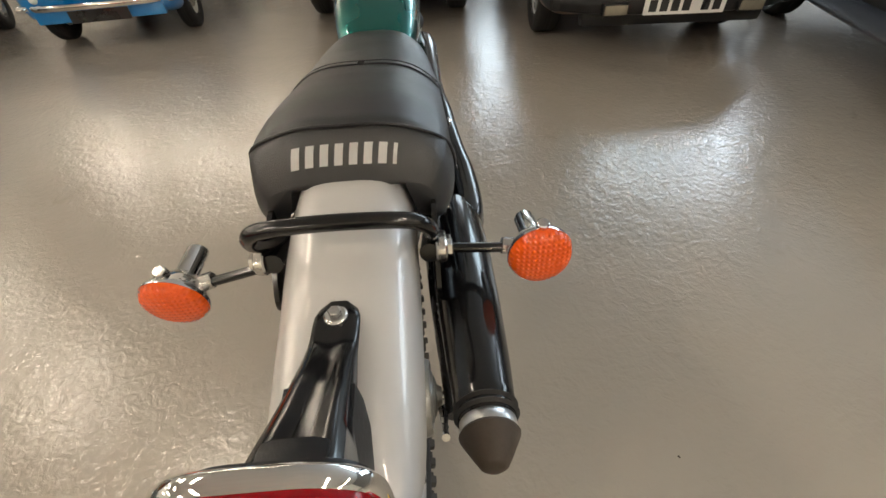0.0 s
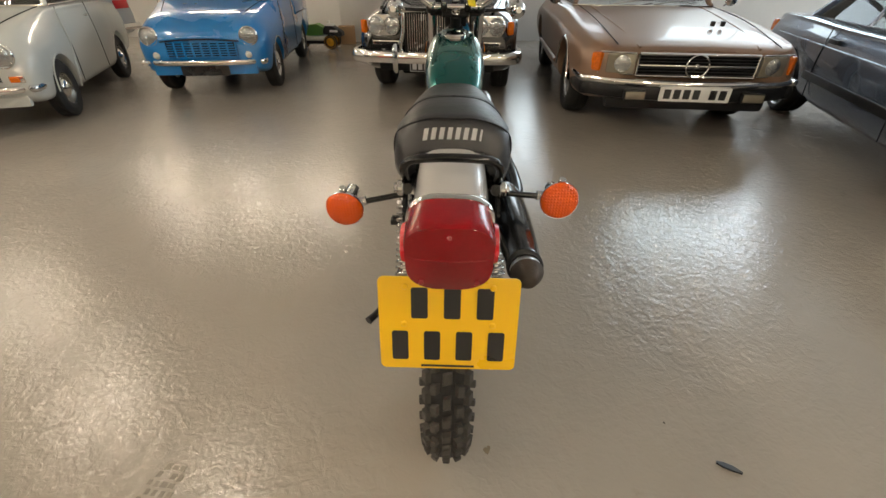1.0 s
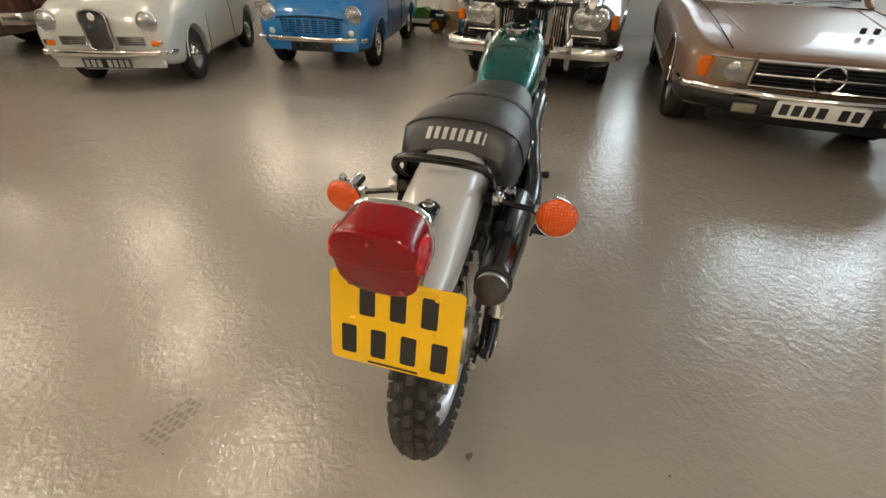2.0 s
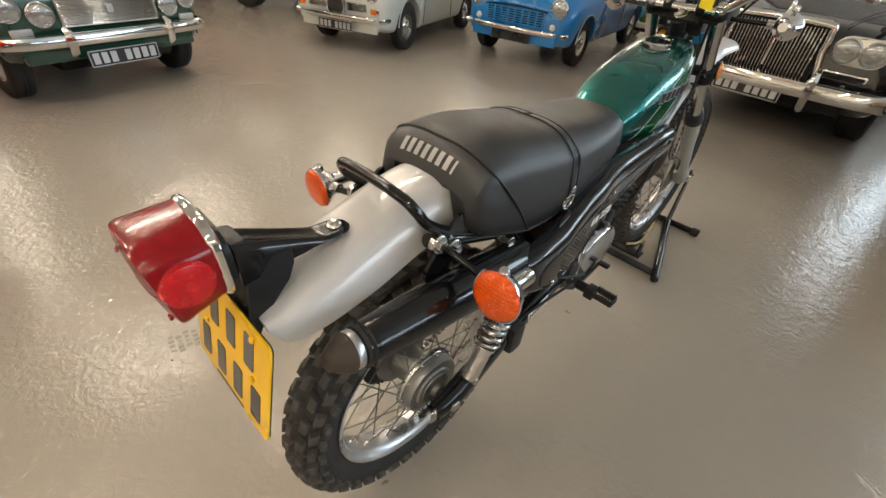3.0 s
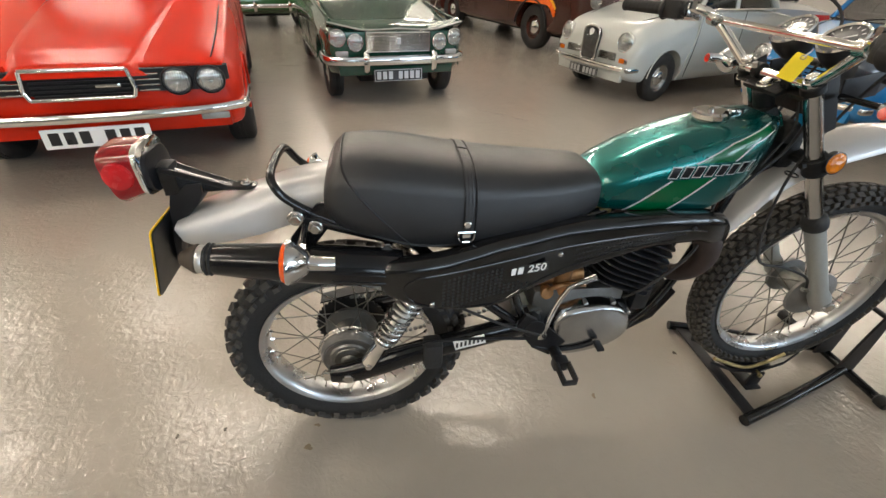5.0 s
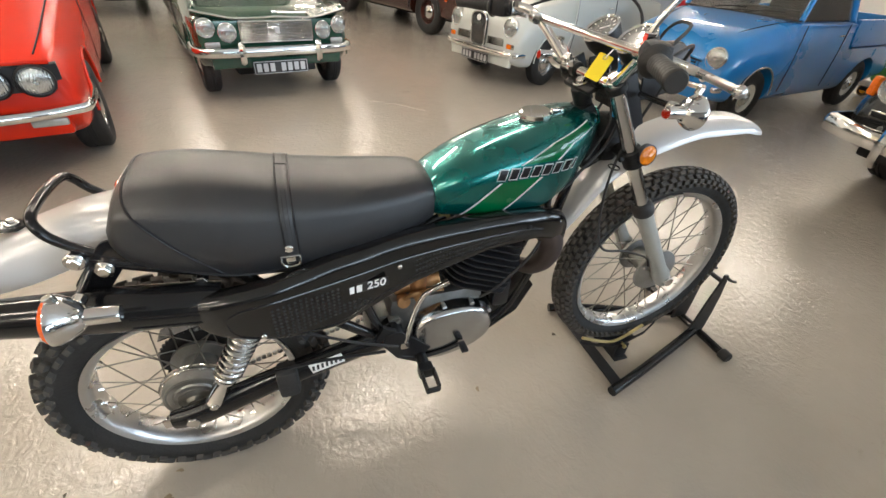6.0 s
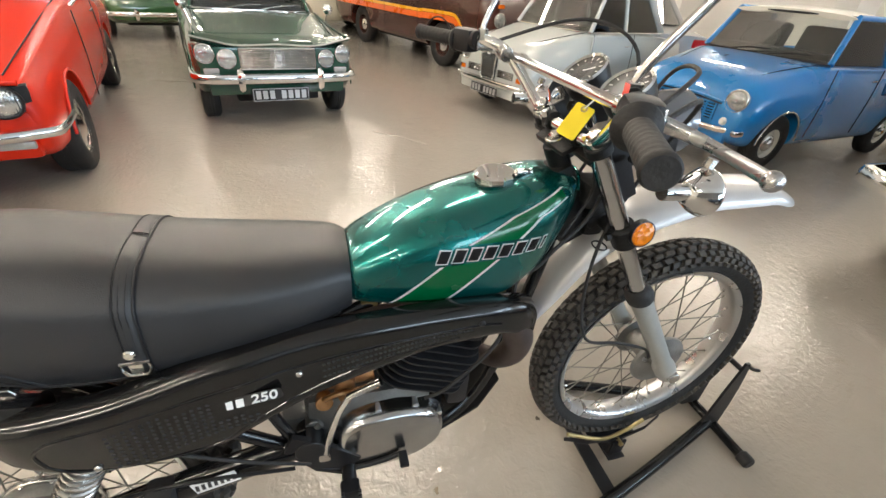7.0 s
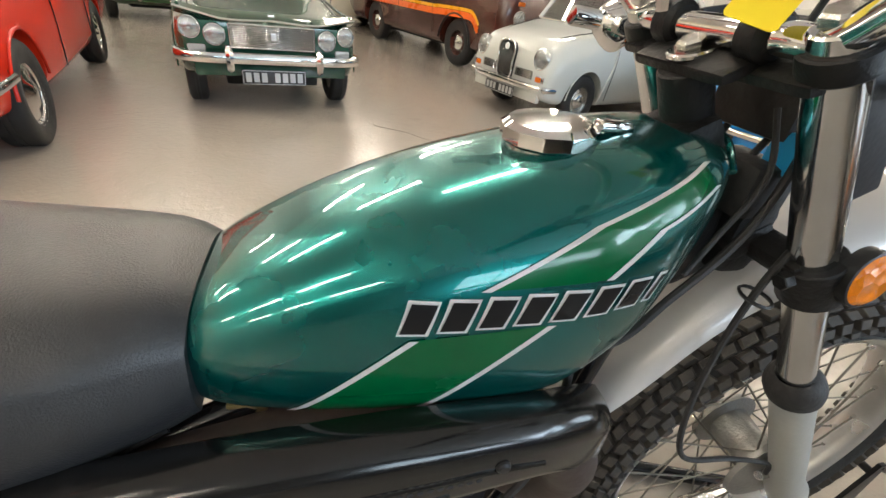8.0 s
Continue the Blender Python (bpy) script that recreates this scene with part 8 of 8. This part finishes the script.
# ---------------------------------------------------------------- cars farther off
def navy_saloon():
    c = car_root("navy_saloon", "dark blue metallic two-door saloon with cross-spoke alloy wheels", (3.22, 0.28), -105, 1.0, 0.90)
    R, xa, xr = 0.305, -0.78, -3.35
    k = [(0.0, 0.36, 0.50, 0.68, 0.66, 0.74, 0.64), (-0.1, 0.28, 0.56, 0.74, 0.72, 0.80, 0.68), (-0.8, 0.23, 0.64, 0.86, 0.74, 0.82, 0.72), (-1.5, 0.22, 0.68, 0.92, 0.74, 0.825, 0.74), (-2.6, 0.22, 0.70, 0.93, 0.74, 0.825, 0.75), (-3.4, 0.23, 0.72, 0.95, 0.74, 0.82, 0.74), (-4.1, 0.30, 0.72, 0.94, 0.72, 0.80, 0.70), (-4.30, 0.36, 0.64, 0.90, 0.66, 0.76, 0.66)]
    part("body", hull(k, [(xa, 0.345, R), (xr, 0.345, R)]), M_NAVY, c, "dark blue metallic body shell", smooth=50)
    cabin(c, M_NAVY, M_NAVY, -1.5, -2.0, -3.0, -3.55, 0.93, 1.37, 0.68, 0.56, (0.5,), M_SATIN)
    wheels(c, (xa, xr), 0.715, R, 0.195, 0.240, "spoke", M_ALU)
    for s in (-1, 1):
        part("side_moulding", box(V(-2.06, s * 0.825, 0.47), V(1.7, 0.025, 0.07), 0.010), M_SATIN, c)
        part("waist_line", tube([V(-0.5, s * 0.805, 0.72), V(-2.0, s * 0.828, 0.74), V(-3.9, s * 0.812, 0.75)], 0.006, 8), M_NAVY, c)
        seam(c, [V(-1.55, s * 0.82, 0.90), V(-1.53, s * 0.83, 0.60), V(-1.5, s * 0.82, 0.28)])
        seam(c, [V(-2.75, s * 0.82, 0.90), V(-2.78, s * 0.83, 0.60), V(-2.76, s * 0.82, 0.28)])
        part("door_handle", box(V(-2.60, s * 0.835, 0.80), V(0.15, 0.03, 0.04), 0.01), M_SATIN, c)
        part("tail_lamp", box(V(-4.27, s * 0.62, 0.78), V(0.09, 0.30, 0.13), 0.02), M_REDTAIL, c, "red tail lamp")
        part("indicator", box(V(-4.20, s * 0.765, 0.78), V(0.10, 0.04, 0.13), 0.012), M_REFL, c)
        door_mirror(c, -1.62, s * 0.80, 0.94, s)
        head_lamp(c, 0.01, s * 0.58, 0.62, 0.07)
    slat_grille(c, 0.012, -0.4, 0.4, 0.56, 0.68, 6, M_SATIN, M_GAPSHADE)
    bumper(c, 0.78, 0.08, 0.45, 0.10, 0.4, (), M_SATIN)
    part("rear_bumper", box(V(-4.33, 0, 0.47), V(0.10, 1.55, 0.12), 0.03), M_SATIN, c)
    return c


def striped_van():
    c = root("camper_van", "brown camper van with yellow and orange stripes and chrome hubcaps", "van", Matrix.Translation((-6.12, 3.83, 0)) @ Matrix.Rotation(radians(22), 4, "Z"))
    R, xa, xr = 0.335, -1.06, -3.75
    k = [(0.0, 0.42, 0.80, 1.10, 0.60, 0.70, 0.60), (-0.05, 0.34, 0.86, 1.16, 0.68, 0.78, 0.66), (-0.18, 0.30, 0.92, 1.20, 0.74, 0.83, 0.72), (-0.6, 0.28, 0.95, 1.22, 0.78, 0.86, 0.76), (-2.2, 0.28, 0.95, 1.22, 0.78, 0.86, 0.76), (-4.6, 0.30, 0.95, 1.22, 0.78, 0.86, 0.76), (-4.9, 0.38, 0.90, 1.18, 0.72, 0.82, 0.70)]
    part("body", hull(k, [(xa, 0.40, R), (xr, 0.40, R)]), M_VAN, c, "dark brown body shell", smooth=50)
    cabin(c, M_VAN, M_VAN, -0.10, -0.55, -4.6, -4.82, 1.22, 1.95, 0.76, 0.68, (0.26, 0.52, 0.77), M_CHROME)
    wheels(c, (xa, xr), 0.70, R, 0.17, 0.19, "cap", M_VAN)
    for s in (-1, 1):
        for z, mt in ((0.785, M_YELLOW), (0.735, M_ORSTRIPE), (0.690, M_ORSTRIPE)):
            pts = [V(-4.75, s * 0.853, z), V(-2.6, s * 0.868, z), V(-1.66, s * 0.868, z), V(-1.50, s * 0.868, z + 0.01), V(-0.80, s * 0.866, z + 0.02), V(-0.62, s * 0.866, z - 0.02), V(-0.50, s * 0.864, z - 0.14)]
            part("stripe", sweep(smooth_path(pts, 6), [(0.0, -0.022), (0.004, -0.022), (0.004, 0.022), (0.0, 0.022), (-0.03, 0.0)], up=(0, 0, 1)), mt, c)
        part("arch_lip", tube([V(xa + 0.402 * math.sin(a), s * 0.860, R + 0.402 * math.cos(a)) for a in np.linspace(-1.5, 1.5, 20)], 0.018, 8, 1), M_SATIN, c)
        part("gutter", tube([V(-0.1, s * 0.80, 1.225), V(-4.7, s * 0.80, 1.225)], 0.012, 8), M_ORANGE, c)
        for x in (-1.55, -1.80):
            part("door_handle", tube([V(x, s * 0.885, 0.98), V(x - 0.13, s * 0.885, 0.98)], 0.011, 8), M_CHROME, c)
        seam(c, [V(-1.66, s * 0.855, 1.18), V(-1.68, s * 0.872, 0.85), V(-1.66, s * 0.86, 0.40)])
        seam(c, [V(-2.75, s * 0.855, 1.18), V(-2.76, s * 0.872, 0.85), V(-2.75, s * 0.86, 0.40)])
        head_lamp(c, 0.0, s * 0.56, 0.80, 0.09, 8 * s)
        part("indicator", box(V(0.0, s * 0.56, 0.98), V(0.03, 0.12, 0.05), 0.01), M_REFL, c)
        door_mirror(c, -0.45, s * 0.80, 1.25, s)
    bumper(c, 0.82, 0.08, 0.46, 0.14, 0.3, (), M_DULL)
    return c


def apple_saloon():
    c = car_root("small_green_car", "leaf green rounded vintage small car", (-8.15, -1.75), 24)
    R, xa, xr = 0.30, -0.70, -3.05
    k = [(0.0, 0.34, 0.46, 0.56, 0.44, 0.54, 0.40), (-0.06, 0.28, 0.54, 0.68, 0.54, 0.64, 0.44), (-0.25, 0.24, 0.62, 0.82, 0.60, 0.70, 0.46), (-0.70, 0.22, 0.68, 0.93, 0.64, 0.74, 0.50), (-1.2, 0.22, 0.72, 0.98, 0.64, 0.75, 0.58), (-2.4, 0.22, 0.72, 0.98, 0.64, 0.75, 0.62), (-3.1, 0.24, 0.68, 0.92, 0.62, 0.73, 0.54), (-3.8, 0.32, 0.54, 0.70, 0.50, 0.60, 0.42)]
    part("body", hull(k, [(xa, 0.35, R), (xr, 0.35, R)]), M_APPLE, c, "leaf green body shell", smooth=50)
    cabin(c, M_APPLE, M_APPLE, -1.2, -1.45, -2.5, -3.0, 0.98, 1.45, 0.60, 0.50, (0.5,), M_CHROME)
    wheels(c, (xa, xr), 0.64, R, 0.15, 0.18, "cap", M_CREAM)
    for s in (-1, 1):
        head_lamp(c, -0.12, s * 0.52, 0.66, 0.08, 8 * s)
        part("wing_crown", tube([V(-0.08, s * 0.60, 0.70), V(-0.5, s * 0.66, 0.84), V(-1.1, s * 0.70, 0.86)], [0.06, 0.09, 0.05], 14), M_APPLE, c)
    bumper(c, 0.68, 0.08, 0.40, 0.07, 0.2, (0.3,))
    return c


def cream_van():
    c = root("delivery_van", "cream delivery van with a red lettering panel", "van", Matrix.Translation((-10.4, -0.55, 0)) @ Matrix.Rotation(radians(-62), 4, "Z"))
    R, xa, xr = 0.30, -0.72, -2.9
    k = [(0.0, 0.34, 0.50, 0.66, 0.58, 0.66, 0.50), (-0.1, 0.28, 0.60, 0.78, 0.64, 0.72, 0.54), (-0.8, 0.24, 0.70, 0.96, 0.66, 0.76, 0.60), (-1.3, 0.23, 0.74, 1.00, 0.66, 0.77, 0.66), (-1.7, 0.23, 0.95, 1.62, 0.66, 0.77, 0.62), (-3.4, 0.24, 0.95, 1.62, 0.66, 0.77, 0.62), (-3.6, 0.30, 0.92, 1.56, 0.62, 0.74, 0.60)]
    part("body", hull(k, [(xa, 0.345, R), (xr, 0.345, R)]), M_CREAM, c, "cream body shell", smooth=50)
    wheels(c, (xa, xr), 0.65, R, 0.15, 0.18, "cap", M_CREAM)
    cabin(c, M_CREAM, M_CREAM, -1.0, -1.30, -1.62, -1.75, 0.99, 1.55, 0.64, 0.56, (), M_SATIN)
    for s in (-1, 1):
        part("lettering_bar", box(V(-2.4, s * 0.772, 1.02), V(0.62, 0.008, 0.11), 0.002), M_REDTAIL, c)
        part("lettering_bar", box(V(-2.4, s * 0.774, 0.78), V(0.42, 0.008, 0.16), 0.002), M_REDTAIL, c)
        head_lamp(c, -0.02, s * 0.50, 0.62, 0.08)
    bumper(c, 0.70, 0.06, 0.40, 0.07, 0.2)
    return c


def plain_saloon(name, label, paint, pos, theta, tail=True):
    c = car_root(name, label, pos, theta)
    R, xa, xr = 0.30, -0.75, -3.2
    k = [(0.0, 0.36, 0.50, 0.66, 0.62, 0.72, 0.58), (-0.1, 0.28, 0.56, 0.74, 0.68, 0.78, 0.62), (-0.75, 0.23, 0.64, 0.86, 0.71, 0.80, 0.68), (-1.5, 0.22, 0.68, 0.92, 0.72, 0.81, 0.70), (-2.8, 0.22, 0.70, 0.92, 0.72, 0.81, 0.71), (-3.6, 0.26, 0.68, 0.90, 0.70, 0.79, 0.68), (-4.2, 0.36, 0.62, 0.84, 0.62, 0.73, 0.62)]
    part("body", hull(k, [(xa, 0.34, R), (xr, 0.34, R)]), paint, c, "", smooth=50)
    cabin(c, paint, paint, -1.45, -1.9, -3.0, -3.5, 0.92, 1.38, 0.66, 0.55, (0.5,), M_CHROME)
    wheels(c, (xa, xr), 0.66, R, 0.17, 0.18, "full", M_DULL)
    for s in (-1, 1):
        part("tail_lamp", box(V(-4.19, s * 0.56, 0.74), V(0.06, 0.26, 0.12), 0.02), M_REDTAIL, c)
        head_lamp(c, 0.0, s * 0.56, 0.60, 0.08)
        seam(c, [V(-1.52, s * 0.805, 0.88), V(-1.50, s * 0.815, 0.60), V(-1.48, s * 0.80, 0.28)])
        seam(c, [V(-2.6, s * 0.805, 0.88), V(-2.62, s * 0.815, 0.60), V(-2.6, s * 0.80, 0.28)])
    slat_grille(c, 0.012, -0.4, 0.4, 0.52, 0.66, 6, M_CHROME, M_GAPSHADE)
    bumper(c, 0.78, 0.08, 0.44, 0.09, 0.4)
    part("rear_bumper", box(V(-4.24, 0, 0.45), V(0.08, 1.5, 0.09), 0.03), M_CHROME, c)
    return c


blue_pickup()
grey_saloon()
green_saloon()
red_saloon()
black_limousine()
bronze_coupe()
navy_saloon()
striped_van()
apple_saloon()
cream_van()
plain_saloon("silver_saloon", "silver saloon with red tail lamps against the wall", M_SILVERCAR, (-9.2, 6.2), 172)
plain_saloon("maroon_saloon", "dark maroon saloon with a dull roof", M_MAROON, (-3.75, -3.25), 80)

# ---------------------------------------------------------------- small things on the floor
M_TOYG = mat("machine_green", (0.07, 0.20, 0.02), 0.45, coat=0.2, var=0.12)
M_TOYY = mat("machine_yellow", (0.62, 0.30, 0.01), 0.45, var=0.08)
toy = root("garden_machine", "green and black garden machine with yellow wheels by the wall", "garden machine", Matrix.Translation((-2.30, 7.40, 0)))
FY = Matrix.Rotation(radians(90), 4, "X")
for x, y, r in ((0.10, -0.14, 0.115), (0.10, 0.16, 0.115), (-0.40, 0.0, 0.07)):
    wm_ = part("wheel", lathe([(r * 0.6, -0.028), (r * 0.8, -0.034), (r, -0.024), (r, 0.024), (r * 0.8, 0.034), (r * 0.6, 0.028)], 28, Matrix.Translation((x, y, r)) @ FY, closed=True), M_TYRE, toy)
    part("rim", lathe([(0, 0.030), (r * 0.22, 0.030), (r * 0.3, 0.018), (r * 0.55, 0.016), (r * 0.86, 0.036), (r * 0.88, 0.0), (r * 0.86, -0.036), (r * 0.3, -0.018), (0, -0.030)], 28, Matrix.Translation((x, y, r)) @ FY), M_TOYY, wm_)
part("deck", box(V(-0.20, 0.0, 0.17), V(0.62, 0.30, 0.075), 0.025), M_IVORY, toy, "pale low deck")
part("under_tray", box(V(-0.12, 0.0, 0.10), V(0.56, 0.24, 0.05), 0.02), M_SATIN, toy)
part("hopper", loft([[V(x, -w, z0), V(x, w, z0), V(x, w * 0.9, z1), V(x, -w * 0.9, z1)] for x, w, z0, z1 in ((-0.36, 0.11, 0.24, 0.33), (-0.33, 0.13, 0.21, 0.36), (-0.12, 0.13, 0.21, 0.39), (-0.03, 0.11, 0.22, 0.34))]), M_TOYG, toy, "green moulded hopper")
eng_ = part("engine_cover", loft([[V(x, -0.12, z0), V(x, 0.12, z0), V(x, 0.10, z1), V(x, -0.10, z1)] for x, z0, z1 in ((-0.02, 0.23, 0.30), (0.02, 0.23, 0.36), (0.14, 0.22, 0.36), (0.26, 0.20, 0.29), (0.30, 0.20, 0.26))]), M_SATIN, toy, "black engine cover")
part("white_cap", box(V(0.10, -0.03, 0.375), V(0.13, 0.14, 0.035), 0.012), M_PLATE_W, eng_)
part("filler", cyl((0.07, 0, 0.38), (0.07, 0, 0.44), 0.022, 14, 0.004), M_PLATE_W, eng_)
part("cover_slot", box(V(0.17, -0.125, 0.285), V(0.14, 0.012, 0.035), 0.004), M_PLATE_W, eng_)
part("handle", tube([V(-0.30, -0.10, 0.30), V(-0.34, -0.06, 0.45), V(-0.38, 0.0, 0.56)], 0.010, 8), M_SATIN, toy)
thing("cardboard_box", box(V(0, 0, 0.15), V(0.30, 0.22, 0.30), 0.006), mat("cardboard", (0.36, 0.24, 0.13), 0.85, var=0.1), "small brown cardboard box against the wall", "box", m=Matrix.Translation((-2.05, 7.95, 0)) @ Matrix.Rotation(radians(12), 4, "Z"))

thing("rubber_scrap", loft([[V(x, -w, 0.001 + b), V(x, w, 0.001), V(x, w, 0.006), V(x, -w, 0.008 + b)] for x, w, b in ((-0.032, 0.004, 0), (-0.015, 0.009, 0.002), (0.01, 0.010, 0.004), (0.034, 0.003, 0.0))]), M_SATIN, "dark scrap of rubber lying on the floor", "scrap", m=Matrix.Translation((0.815, -0.185, 0.0)) @ Matrix.Rotation(radians(-28), 4, "Z"))


def blot(name, x, y, r, material, seed, label, sx=1.0, h=0.0012):
    rng = random.Random(seed)
    n = 22
    ph = [rng.uniform(0, 6.28) for _ in range(3)]
    pts = []
    for k in range(n):
        a = 2 * math.pi * k / n
        q = r * (1 + 0.25 * math.sin(2 * a + ph[0]) + 0.2 * math.sin(3 * a + ph[1]) + 0.12 * math.sin(7 * a + ph[2]))
        pts.append((q * math.cos(a) * sx, q * math.sin(a)))
    return thing(name, extrude(pts, h), material, label, "stain", m=Matrix.Translation((x, y, 0.0004)))


M_STAIN = mat("old_oil_stain", (0.17, 0.125, 0.075), 0.35, var=0.25, scale=25)
blot("floor_stain", 0.121, -0.152, 0.014, M_STAIN, 1, "small brown oil stain on the painted floor", 0.6)
blot("floor_stain", 0.047, -0.132, 0.009, M_STAIN, 2, "small brown oil stain on the painted floor", 0.6)
blot("floor_stain", 0.04, -0.557, 0.006, M_DIRT, 3, "dark speck of dirt on the floor")
blot("floor_stain", 0.031, -0.419, 0.005, M_DIRT, 4, "dark speck of dirt on the floor")
blot("floor_stain", -0.122, 1.233, 0.006, M_DIRT, 6, "dark speck of dirt on the floor", 1.6)
blot("floor_stain", 0.036, 0.821, 0.007, M_STAIN, 7, "small brown oil stain on the painted floor", 1.3)
blot("floor_stain", 0.688, -0.043, 0.003, M_DIRT, 5, "dark speck of dirt on the floor")
M_CRACK = mat("dirty_crack", (0.16, 0.135, 0.105), 0.8, var=0.3, scale=30)
for pts in (((-3.30, 1.08), (-3.22, 1.20), (-3.16, 1.32), (-3.04, 1.42), (-2.95, 1.52)), ((-5.24, -1.20), (-5.20, -1.0), (-5.21, -0.86), (-5.10, -0.72), (-5.02, -0.60))):
    thing("floor_crack", tube([V(x, y, 0.0008) for x, y in pts], [0.0006, 0.0018, 0.0012, 0.0018, 0.0005], 6, 4, flat=0.3), M_CRACK, "hairline crack in the painted floor", "crack")
rng = random.Random(9)
# dusty print left by a tyre: rows of small blocks
prt = []
for i in range(7):
    for k in range(4):
        if rng.random() < 0.92:
            x, y = (k - 1.5) * 0.020 + (0.010 if i % 2 else 0), (i - 3) * 0.022
            w, h = 0.008 * rng.uniform(0.7, 1.1), 0.009 * rng.uniform(0.7, 1.1)
            prt.append(extrude([(x - w, y - h), (x + w, y - h * 0.8), (x + w * 0.9, y + h), (x - w * 0.8, y + h * 0.9)], 0.0008))
thing("tyre_print", join(*prt), mat("dust_print", (0.190, 0.163, 0.130), 0.55, var=0.2, scale=40), "dusty tyre tread print on the floor", "tyre print", kind="stuff", m=Matrix.Translation((-0.795, -0.305, 0.0004)) @ Matrix.Rotation(radians(-8), 4, "Z") @ Matrix.Scale(1.1, 4))
bits = []
for _ in range(45):
    x, y, r = rng.uniform(-3.2, 2.6), rng.uniform(-1.6, 3.6), rng.uniform(0.0008, 0.0028)
    if abs(x) < 0.3 and -0.45 < y < 1.9:
        continue
    bits.append(lathe([(0, r), (r, r * 0.5), (r * 1.1, 0)], 6, Matrix.Translation((x, y, 0.0)) @ Matrix.Diagonal((rng.uniform(0.7, 1.8), 1, 0.6, 1))))
thing("floor_grit", join(*bits), M_DIRT, "scattered grit and crumbs on the floor", "grit", kind="stuff")
